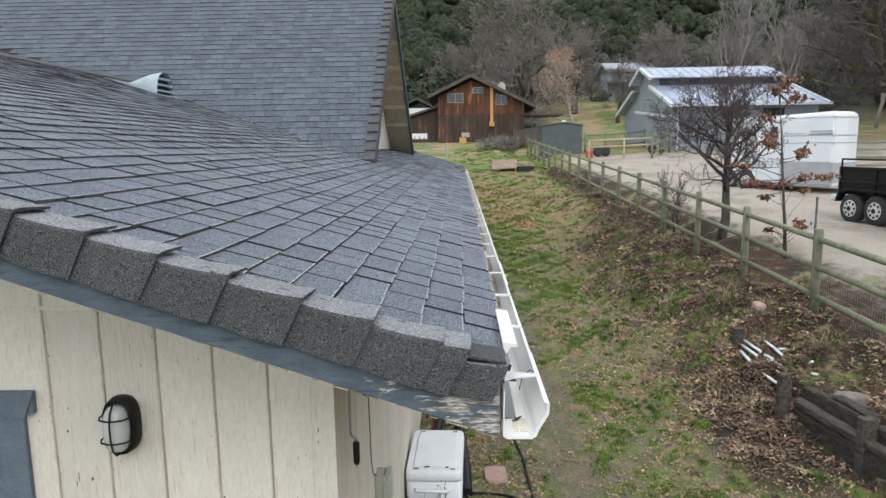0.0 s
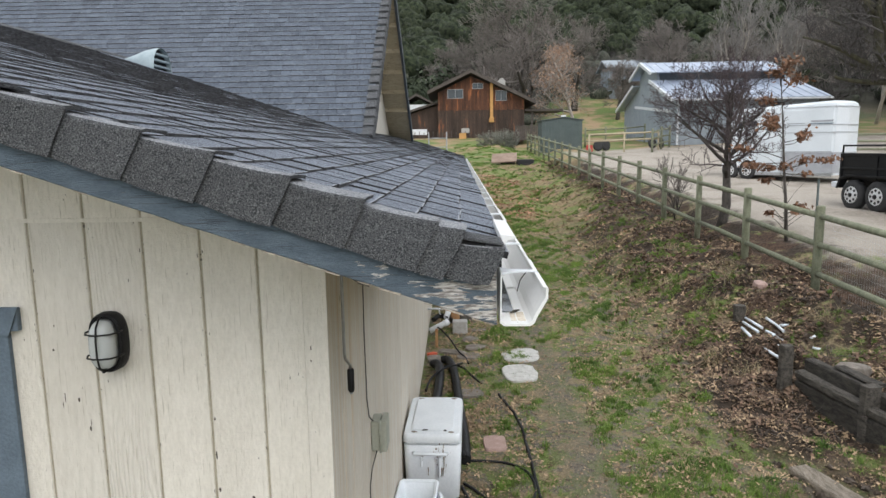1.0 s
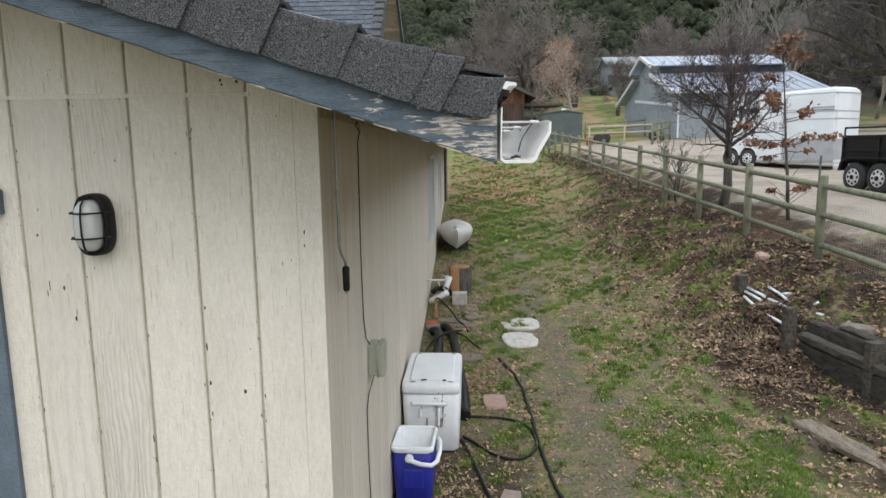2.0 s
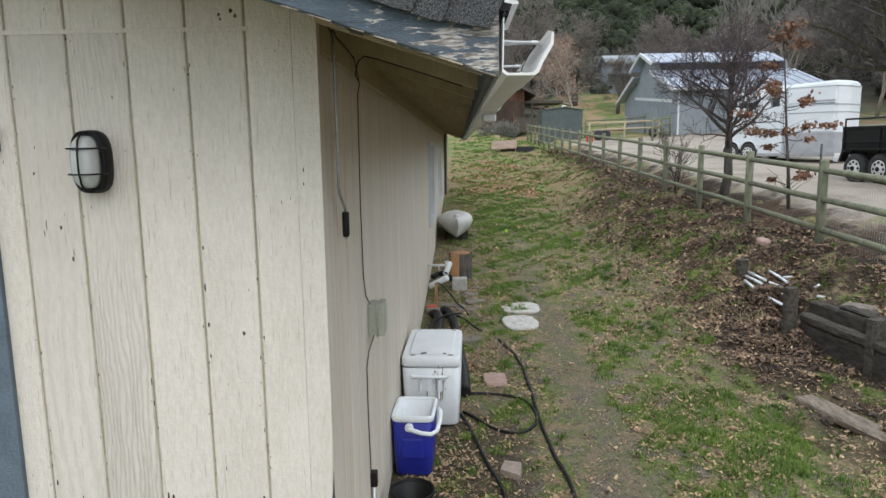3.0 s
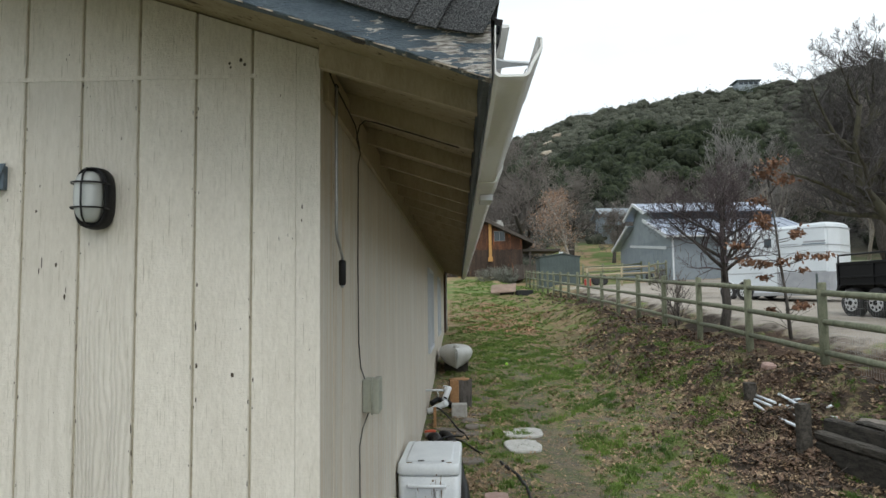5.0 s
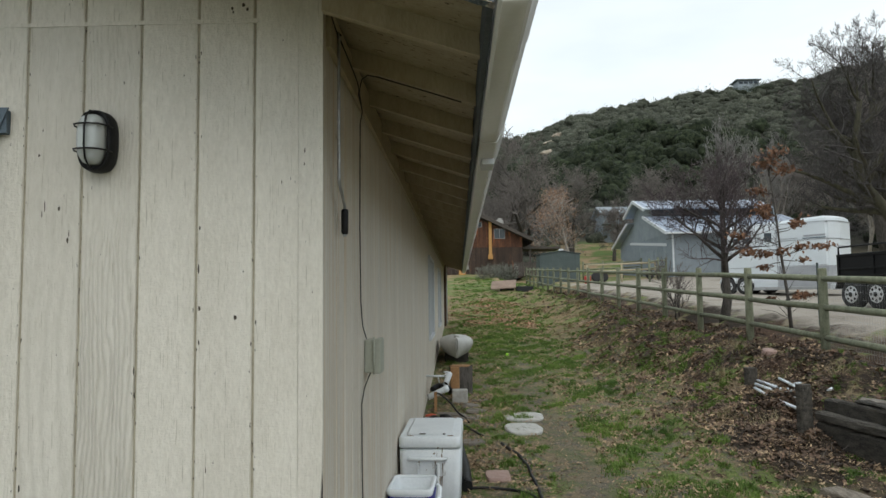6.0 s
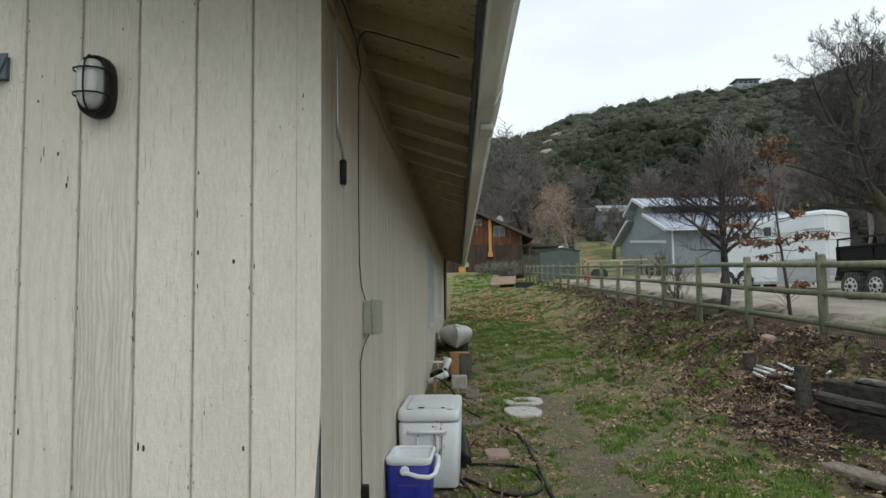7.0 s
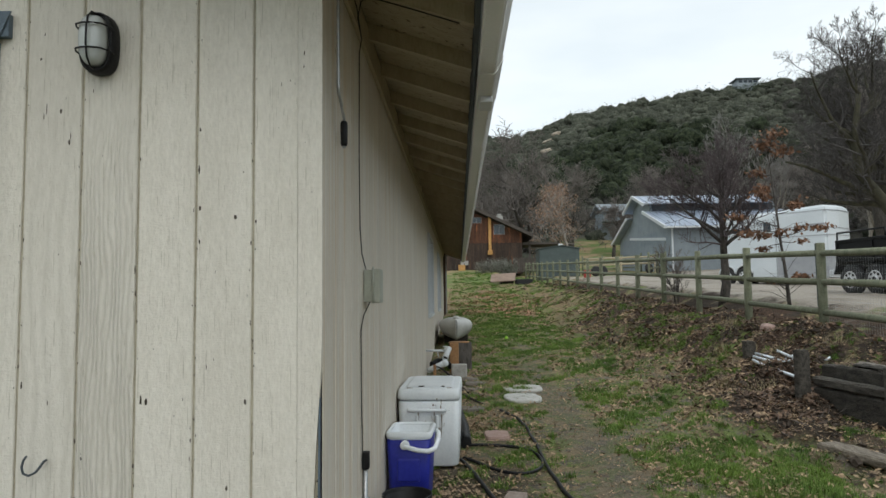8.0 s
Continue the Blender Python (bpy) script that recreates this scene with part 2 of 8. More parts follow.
GREYWOOD = material("grey_weathered_timber", (0.023, 0.020, 0.017), (0.112, 0.100, 0.083), 7, 0.95, 1.0, 40, (4, 1, 4), spots=(0.16, 0.15, 0.05), spot_scale=6, spot_level=0.68)
CUTWOOD = material("fresh_cut_wood", (0.26, 0.135, 0.06), (0.40, 0.225, 0.105), 12, 0.85, 0.5, 40)
BARK = material("grey_brown_bark", (0.034, 0.030, 0.026), (0.115, 0.102, 0.09), 12, 0.95, 1.0, 50, (1, 1, 0.3))
TWIG = material("brown_grey_twigs", (0.115, 0.096, 0.087), (0.205, 0.176, 0.16), 3, 0.95, 0.0, 50)
TWIG_RED = material("reddish_twigs", (0.055, 0.042, 0.043), (0.12, 0.094, 0.096), 3, 0.95, 0.0, 50)
PALEBARK = material("pale_sycamore_bark", (0.22, 0.19, 0.165), (0.40, 0.36, 0.32), 8, 0.95, 0.5, 40)
LEAF_ORANGE = material("rusty_dead_leaves", (0.115, 0.056, 0.032), (0.225, 0.118, 0.066), 6, 0.8, 0.0, 40, island=0.35)
LEAF_PINK = material("pinkish_dry_leaves", (0.25, 0.15, 0.095), (0.44, 0.285, 0.195), 2, 0.8, 0.0, 40, island=0.3)
LEAF_GREEN = material("evergreen_oak_leaves", (0.015, 0.025, 0.011), (0.044, 0.060, 0.028), 0.16, 0.85, 0.0, 0.5, island=0.06)
LEAF_GREY = material("grey_green_scrub_leaves", (0.052, 0.060, 0.043), (0.108, 0.114, 0.084), 0.16, 0.85, 0.0, 0.5, island=0.06)
LITTER = material("fallen_oak_leaves", (0.150, 0.096, 0.052), (0.46, 0.335, 0.210), 9, 0.85, 0.0, 60, island=0.42)
LITTER_DARK = material("dark_rotting_leaves", (0.034, 0.022, 0.015), (0.205, 0.13, 0.086), 9, 0.9, 0.0, 60, island=0.45)
GRASS = material("green_grass_blades", (0.045, 0.10, 0.014), (0.18, 0.27, 0.045), 1.5, 0.75, 0.0, 40, island=0.35)
DRYGRASS = material("dry_grass_blades", (0.21, 0.175, 0.095), (0.38, 0.315, 0.19), 2, 0.85, 0.0, 40, island=0.3)
REDWOOD = material("stained_dark_board_siding", (0.026, 0.019, 0.015), (0.092, 0.058, 0.042), 0.7, 0.9, 0.6, 12, (3, 3, 0.5), spots=(0.19, 0.075, 0.038),
                   spot_scale=0.7, spot_level=0.60, vary=0.25)
BROWNROOF = material("brown_shingle_roof", (0.055, 0.045, 0.04), (0.10, 0.085, 0.075), 3, 0.9, 0.5, 20)
ORANGEPOST = material("orange_timber", (0.42, 0.22, 0.07), (0.55, 0.31, 0.11), 4, 0.8, 0.3, 20)
BARNWALL = material("pale_blue_grey_metal_siding", (0.22, 0.255, 0.285), (0.29, 0.33, 0.36), 2, 0.6, 0.2, 14)
BARNROOF = material("bluish_metal_roof", (0.28, 0.33, 0.42), (0.40, 0.455, 0.55), 1.2, 0.35, 0.15, 14, metal=0.3, spots=(0.50, 0.54, 0.60), spot_scale=0.8, spot_level=0.62)
SHEDMETAL = material("dark_green_grey_metal", (0.055, 0.075, 0.075), (0.085, 0.11, 0.11), 2, 0.6, 0.2, 14)
GLASS = bpy.data.materials.new("dark_window_glass")
GLASS.use_nodes = True
gb = GLASS.node_tree.nodes["Principled BSDF"]
gb.inputs["Base Color"].default_value, gb.inputs["Roughness"].default_value = (0.03, 0.04, 0.05, 1), 0.06
LENS = bpy.data.materials.new("frosted_lamp_glass")
LENS.use_nodes = True
gb = LENS.node_tree.nodes["Principled BSDF"]
gb.inputs["Base Color"].default_value, gb.inputs["Roughness"].default_value, gb.inputs["Transmission Weight"].default_value = (0.62, 0.65, 0.64, 1), 0.16, 0.30


def ground_material():
    """Soil, grass, leaf litter and gravel laid out by the plan of the yard, with ragged edges."""
    m = bpy.data.materials.new("yard_ground")
    m.use_nodes = True
    n, l = m.node_tree.nodes, m.node_tree.links
    b = n["Principled BSDF"]
    b.inputs["Roughness"].default_value, b.inputs["Specular IOR Level"].default_value = 0.95, 0.2
    pos = n.new("ShaderNodeNewGeometry").outputs["Position"]
    sep = n.new("ShaderNodeSeparateXYZ")
    l.new(pos, sep.inputs[0])

    def noise_at(scale, detail=6.0, rough=0.6):
        t = n.new("ShaderNodeTexNoise")
        t.inputs["Scale"].default_value, t.inputs["Detail"].default_value, t.inputs["Roughness"].default_value = scale, detail, rough
        l.new(pos, t.inputs["Vector"])
        return t.outputs["Fac"]

    def op(kind, a, c):
        t = n.new("ShaderNodeMath")
        t.operation = kind
        for i, v in enumerate((a, c)):
            if isinstance(v, (int, float)):
                t.inputs[i].default_value = v
            else:
                l.new(v, t.inputs[i])
        return t.outputs[0]

    def step(v, lo, hi):
        t = n.new("ShaderNodeMapRange")
        t.interpolation_type = "SMOOTHSTEP"
        l.new(v, t.inputs["Value"])
        t.inputs["From Min"].default_value, t.inputs["From Max"].default_value = lo, hi
        return t.outputs[0]

    def two(v, c1, c2, lo=0.35, hi=0.65):
        r = n.new("ShaderNodeValToRGB")
        r.color_ramp.elements[0].position, r.color_ramp.elements[0].color = lo, (*c1, 1)
        r.color_ramp.elements[1].position, r.color_ramp.elements[1].color = hi, (*c2, 1)
        l.new(v, r.inputs[0])
        return r.outputs[0]

    def over(f, under, top):
        t = n.new("ShaderNodeMixRGB")
        l.new(f, t.inputs[0])
        l.new(under, t.inputs[1])
        l.new(top, t.inputs[2])
        return t.outputs[0]

    x, y = sep.outputs[0], sep.outputs[1]
    wob = op("MULTIPLY", op("SUBTRACT", noise_at(0.6), 0.5), 2.2)
    wob_fine = op("MULTIPLY", op("SUBTRACT", noise_at(4.0), 0.5), 1.1)
    xw = op("ADD", x, op("ADD", wob, wob_fine))
    soil = over(step(noise_at(110, 4.0, 0.7), 0.60, 0.68), two(noise_at(26, 8.0, 0.8), (0.045, 0.039, 0.031), (0.225, 0.199, 0.160)), two(noise_at(50), (0.30, 0.26, 0.20), (0.42, 0.37, 0.30)))
    litter = two(noise_at(34, 8.0, 0.75), (0.026, 0.018, 0.014), (0.14, 0.09, 0.062), 0.40, 0.64)
    grass = two(noise_at(45, 8.0, 0.75), (0.042, 0.070, 0.016), (0.215, 0.258, 0.085))
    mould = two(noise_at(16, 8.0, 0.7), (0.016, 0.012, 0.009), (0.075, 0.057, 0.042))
    straw = two(noise_at(48, 8.0, 0.8), (0.095, 0.074, 0.045), (0.36, 0.285, 0.175))
    gravel = over(step(noise_at(0.5, 8.0, 0.6), 0.5, 0.62), two(noise_at(38, 8.0, 0.75), (0.27, 0.238, 0.20), (0.46, 0.415, 0.36)), two(noise_at(12, 8.0, 0.75), (0.20, 0.172, 0.142), (0.36, 0.322, 0.275)))
    hill = two(noise_at(0.12, 8.0), (0.034, 0.035, 0.026), (0.072, 0.068, 0.052))
    meadow = two(noise_at(0.35, 8.0, 0.65), (0.12, 0.17, 0.05), (0.30, 0.215, 0.13), 0.44, 0.58)
    c = over(step(noise_at(3.4, 8.0, 0.8), 0.45, 0.53), soil, grass)
    c = over(step(noise_at(3.6, 8.0, 0.75), 0.50, 0.57), c, straw)
    c = over(step(noise_at(3.4, 8.0, 0.75), 0.57, 0.62), c, litter)
    # the trodden path
    path = op("MULTIPLY", step(op("ABSOLUTE", op("SUBTRACT", op("ADD", x, op("ADD", op("MULTIPLY", wob, 0.25), op("MULTIPLY", wob_fine, 0.45))), 1.13), 0.0), 0.34, 0.08), step(y, 17.0, 8.5))
    c = over(op("MULTIPLY", path, 0.55), c, soil)
    # soil darkened by the coolers and a heap of leaf mould below the timbers
    darkened = op("MULTIPLY", step(op("ADD", x, op("MULTIPLY", wob_fine, 0.8)), 0.75, 0.35), step(op("ADD", y, wob_fine), 6.2, 5.0))
    darkened = op("MULTIPLY", darkened, step(op("ADD", y, wob), 0.6, 2.4))
    c = over(op("MULTIPLY", darkened, 0.75), c, mould)
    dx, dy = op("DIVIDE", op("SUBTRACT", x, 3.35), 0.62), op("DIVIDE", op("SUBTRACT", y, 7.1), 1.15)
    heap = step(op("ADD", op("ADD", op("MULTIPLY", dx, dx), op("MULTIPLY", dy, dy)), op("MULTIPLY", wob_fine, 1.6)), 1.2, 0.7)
    # the bank under the fence
    turf = over(step(noise_at(0.7, 8.0, 0.7), 0.43, 0.56), two(noise_at(7.0, 8.0, 0.75), (0.085, 0.125, 0.03), (0.215, 0.26, 0.085)), two(noise_at(9.0, 8.0, 0.75), (0.14, 0.095, 0.055), (0.36, 0.26, 0.16)))
    far = step(op("ADD", y, wob), 16.0, 22.0)
    c = over(op("MULTIPLY", far, 0.85), c, turf)
    bank = op("MULTIPLY", step(op("SUBTRACT", xw, op("MULTIPLY", step(y, 15.0, 25.0), 1.7)), 2.6, 3.5), step(y, 44.0, 34.0))
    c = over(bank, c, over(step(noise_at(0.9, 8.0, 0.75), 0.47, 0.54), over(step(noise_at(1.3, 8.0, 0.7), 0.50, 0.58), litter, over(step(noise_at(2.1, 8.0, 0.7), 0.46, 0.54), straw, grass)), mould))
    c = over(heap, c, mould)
    c = over(step(op("ADD", y, op("MULTIPLY", wob, 2.0)), 34.0, 40.0), c, meadow)
    drive = op("MULTIPLY", op("MULTIPLY", step(xw, 6.4, 7.2), step(x, 56.0, 50.0)), step(op("ADD", y, op("MULTIPLY", wob, 1.5)), 46.0, 43.0))
    c = over(drive, c, gravel)
    lawn = op("MULTIPLY", op("MULTIPLY", step(op("DIVIDE", x, y), 0.11, 0.15), step(op("DIVIDE", x, y), 0.33, 0.28)), step(y, 106.0, 98.0))
    c = over(op("MULTIPLY", step(y, 62.0, 90.0), op("SUBTRACT", 1.0, lawn)), c, hill)
    l.new(c, b.inputs["Base Color"])
    bp = n.new("ShaderNodeBump")
    bp.inputs["Strength"].default_value, bp.inputs["Distance"].default_value = 0.8, 0.03
    l.new(noise_at(26, 8.0, 0.7), bp.inputs["Height"])
    l.new(bp.outputs[0], b.inputs["Normal"])
    return m


# ---- builders ----
def part(name, bm, mat, parent=None, label=""):
    """Links a bmesh as one mesh object under a thing or part."""
    me = bpy.data.meshes.new(name)
    bm.to_mesh(me)
    bm.free()
    return placed(name, me, mat, parent, label)


def placed(name, me, mat, parent=None, label="", at=None):
    if mat and not me.materials:
        me.materials.append(mat)
    ob = new(name, me)
    if parent:
        ob.parent = parent
    if at is not None:
        ob.matrix_local = at
    if label:
        ob["label"] = label
    return ob


def thing(name, label, category, group="", kind="", at=(0, 0, 0), turn=0.0):
    ob = new(name)
    ob.matrix_world = pose(*at, 0, 0, turn)
    return tagged(ob, label, category, group, kind)


def box(bm, x0, x1, y0, y1, z0, z1, bevel=0.0, m=None):
    r = bmesh.ops.create_cube(bm, size=1.0)
    vs = r["verts"]
    for v in vs:
        v.co = Vector(((x0 + x1) / 2 + v.co.x * (x1 - x0), (y0 + y1) / 2 + v.co.y * (y1 - y0), (z0 + z1) / 2 + v.co.z * (z1 - z0)))
    if bevel:
        es = list({e for v in vs for e in v.link_edges})
        out = bmesh.ops.bevel(bm, geom=es, offset=bevel, segments=2, affect="EDGES", profile=0.5)
        vs = list({v for f in out["faces"] for v in f.verts} | {v for v in vs if v.is_valid})
    if m is not None:
        for v in vs:
            v.co = m @ v.co
    return bm


def boxed(*args, **kw):
    return box(bmesh.new(), *args, **kw)


def prism(bm, outline, axis, lo, hi):
    """A solid with the given outline (pairs) drawn out along an axis."""
    def at(p, d):
        return {"x": (d, p[0], p[1]), "y": (p[0], d, p[1]), "z": (p[0], p[1], d)}[axis]
    a = [bm.verts.new(at(p, lo)) for p in outline]
    c = [bm.verts.new(at(p, hi)) for p in outline]
    k = len(outline)
    bm.faces.new(a)
    bm.faces.new(c[::-1])
    for i in range(k):
        bm.faces.new((a[i], c[i], c[(i + 1) % k], a[(i + 1) % k]))
    bmesh.ops.recalc_face_normals(bm, faces=bm.faces)
    return bm


def prismed(outline, axis, lo, hi):
    return prism(bmesh.new(), outline, axis, lo, hi)


def tube(bm, pts, radii, sides=8, cap=True, loop=False):
    """A round bar along points."""
    pts = [Vector(p) for p in pts]
    if not isinstance(radii, (list, tuple)):
        radii = [radii] * len(pts)
    rings = []
    up = None
    for i, p in enumerate(pts):
        a, c = pts[max(i - 1, 0)], pts[min(i + 1, len(pts) - 1)]
        if loop:
            a, c = pts[i - 1], pts[(i + 1) % len(pts)]
        d = (c - a).normalized()
        if up is None:
            up = d.orthogonal().normalized()
        up = (up - d * up.dot(d)).normalized()
        side = d.cross(up)
        rings.append([bm.verts.new(p + radii[i] * (up * math.cos(t) + side * math.sin(t))) for t in (2 * math.pi * k / sides for k in range(sides))])
    n = len(rings)
    for i in range(n if loop else n - 1):
        a, c = rings[i], rings[(i + 1) % n]
        for k in range(sides):
            f = bm.faces.new((a[k], a[(k + 1) % sides], c[(k + 1) % sides], c[k]))
            f.smooth = True
    if cap and not loop:
        bm.faces.new(rings[0][::-1])
        bm.faces.new(rings[-1])
    return bm


def tubed(pts, radii, sides=8, **kw):
    return tube(bmesh.new(), pts, radii, sides, **kw)


def turned(profile, steps=24, smooth=True, arc=(1, 1)):
    """A body of revolution about z from pairs of radius and height."""
    bm = bmesh.new()
    rings = []
    for r, z in profile:
        rings.append([bm.verts.new((max(r, 1e-4) * math.cos(t) * arc[0], max(r, 1e-4) * math.sin(t) * arc[1], z)) for t in (2 * math.pi * k / steps for k in range(steps))])
    for a, c in zip(rings, rings[1:]):
        for k in range(steps):
            f = bm.faces.new((a[k], a[(k + 1) % steps], c[(k + 1) % steps], c[k]))
            f.smooth = smooth
    bm.faces.new(rings[0][::-1])
    bm.faces.new(rings[-1])
    return bm


def soup(name, verts, faces, mat, parent=None, label=""):
    me = bpy.data.meshes.new(name)
    me.from_pydata(verts, [], faces)
    return placed(name, me, mat, parent, label)


def quads(name, centre, half_a, half_b, mat, parent=None, label=""):
    """Many small leaves: a four-cornered leaf per row of centre, with its two half axes."""
    k = len(centre)
    v = np.stack([centre - half_a, centre - half_b * 0.9, centre + half_a, centre + half_b * 0.9], 1).reshape(-1, 3)
    me = bpy.data.meshes.new(name)
    me.vertices.add(4 * k)
    me.vertices.foreach_set("co", v.astype(np.float32).ravel())
    me.loops.add(4 * k)
    me.loops.foreach_set("vertex_index", np.arange(4 * k, dtype=np.int32))
    me.polygons.add(k)
    me.polygons.foreach_set("loop_start", np.arange(0, 4 * k, 4, dtype=np.int32))
    me.update(calc_edges=True)
    return placed(name, me, mat, parent, label)


def smooth(v, lo, hi):
    t = np.clip((np.asarray(v, float) - lo) / (hi - lo), 0, 1)
    return t * t * (3 - 2 * t)


# ---- the lie of the land ----
def strip_level(y):
    ys = (-80, 3.5, 4.6, 8.4, 10.3, 20, 29, 37, 48, 59, 80)
    zs = (-1.2, -0.02, 0.015, 0.12, 0.18, 0.66, 1.25, 2.1, 3.0, 3.7, 4.7)
    return sum(np.interp(np.asarray(y, float) + d, ys, zs) for d in (-2, -1, 0, 1, 2)) / 5


def fence_level(y):
    return 0.73 + 0.0446 * (np.asarray(y, float) - 9.9)


RIDGE_X = (-0.6, -0.2, 0.02, 0.046, 0.083, 0.165, 0.25, 0.337, 0.42, 0.508, 0.594, 0.65, 0.9)
RIDGE_E = (0.39, 0.32, 0.247, 0.240, 0.232, 0.265, 0.286, 0.298, 0.309, 0.318, 0.339, 0.35, 0.39)


def base_level(x, y):
    x, y = np.asarray(x, float), np.asarray(y, float)
    strip, fence = strip_level(y), fence_level(y)
    tied = smooth(y, 8.6, 7.7) * smooth(y, 2.0, 3.0)
    s_open, s_tied = smooth(x, 2.5, 4.9), 0.24 * smooth(x, 2.5, 3.8) + 0.52 * smooth(x, 3.95, 4.03) + 0.24 * smooth(x, 4.0, 5.2)
    s = s_open * (1 - tied) + s_tied * tied
    z = strip * (1 - s) + fence * s
    z = z + 0.28 * smooth(x, 5.5, 7.2) * smooth(y, 75, 60)
    z = z + 0.045 * np.clip(x - 8, 0, 20) * smooth(y, 26, 44)
    far = smooth(y, 55, 75)
    return z * (1 - far) + (strip + 0.02 * np.clip(x, 0, 60)) * far


def level(x, y):
    """The ground's height."""
    x, y = np.asarray(x, float), np.asarray(y, float)
    z = base_level(x, y)
    yy = np.maximum(y, 80.0)
    e1 = np.interp(x / yy, RIDGE_X, RIDGE_E)
    e0 = (base_level(x, np.full_like(yy, 80.0)) - 1.36) / 80.0
    t = np.clip((yy - 80) / 180, 0, 1) ** 0.85
    hill = 1.36 + np.minimum(yy, 262) * (e0 + (e1 - e0) * t) - 0.25 * np.clip(yy - 262, 0, 400)
    z = np.where(y > 80, hill, z)
    rough = 0.0
    for kx, ky, ph in BUMPS:
        rough = rough + 0.05 / math.hypot(kx, ky) * np.sin(kx * x + ky * y + ph)
    near = smooth(x, 1.6, 3.4) * smooth(x, 8.0, 6.0)
    z = z + rough * (0.45 + 1.5 * near) * smooth(np.abs(x + 0.5), 0.3, 1.2)
    z = z + 1.6 * np.sin(0.07 * x) * np.sin(0.05 * y) * smooth(y, 95, 150) * smooth(y, 262, 240)
    # unseen valley side added past the drive to keep sky light off the wall
    side = smooth(x, 58, 175) * 48 * smooth(x / np.maximum(y, 1.0), 0.72, 0.92) * smooth(y, -190, -60)
    return np.maximum(z, z * (1 - smooth(side, 0, 30)) + side)


bump_rng = random.Random(12)
BUMPS = []
for k in range(34):
    wave, way = 2 * math.pi / (0.35 * 8.0 ** bump_rng.random()), bump_rng.uniform(0, 2 * math.pi)
    BUMPS.append((wave * math.cos(way), wave * math.sin(way), bump_rng.uniform(0, 6.28)))


def graded(stops):
    out = []
    for a, c, d in stops:
        out += list(np.arange(a, c, d))
    return np.array(out)


gx = graded(((-400, -60, 20), (-60, -10, 2.5), (-10, -2, 0.5), (-2, 8, 0.16), (8, 30, 0.7), (30, 90, 3), (90, 420, 10)))
gy = graded(((-200, -20, 15), (-20, 1, 1.0), (1, 16, 0.16), (16, 40, 0.4), (40, 90, 1.2), (90, 300, 5), (300, 700, 30)))
GX, GY = np.meshgrid(gx, gy)
GZ = level(GX, GY)
nx, ny = len(gx), len(gy)
idx = np.arange(nx * ny).reshape(ny, nx)
faces = np.stack([idx[:-1, :-1], idx[:-1, 1:], idx[1:, 1:], idx[1:, :-1]], -1).reshape(-1, 4)
ground = soup("ground", np.stack([GX, GY, GZ], -1).reshape(-1, 3).tolist(), faces.tolist(), ground_material())
ground.data.polygons.foreach_set("use_smooth", [True] * len(ground.data.polygons))
tagged(ground, "sloping yard of soil, patchy grass, leaf litter and pale gravel", "ground", kind="structure")

# ---- the house: low wing ----
SLOPE, ROOF0 = 0.325, 2.755
ANG = math.degrees(math.atan(SLOPE))
WALL_Y, WALL_X, EAVE_X, RAKE_Y, END_Y = 2.445, -0.50, 0.13, 1.83, 22.6


RIDGE_X0 = -5.3


def roof_z(x):
    return ROOF0 - SLOPE * x


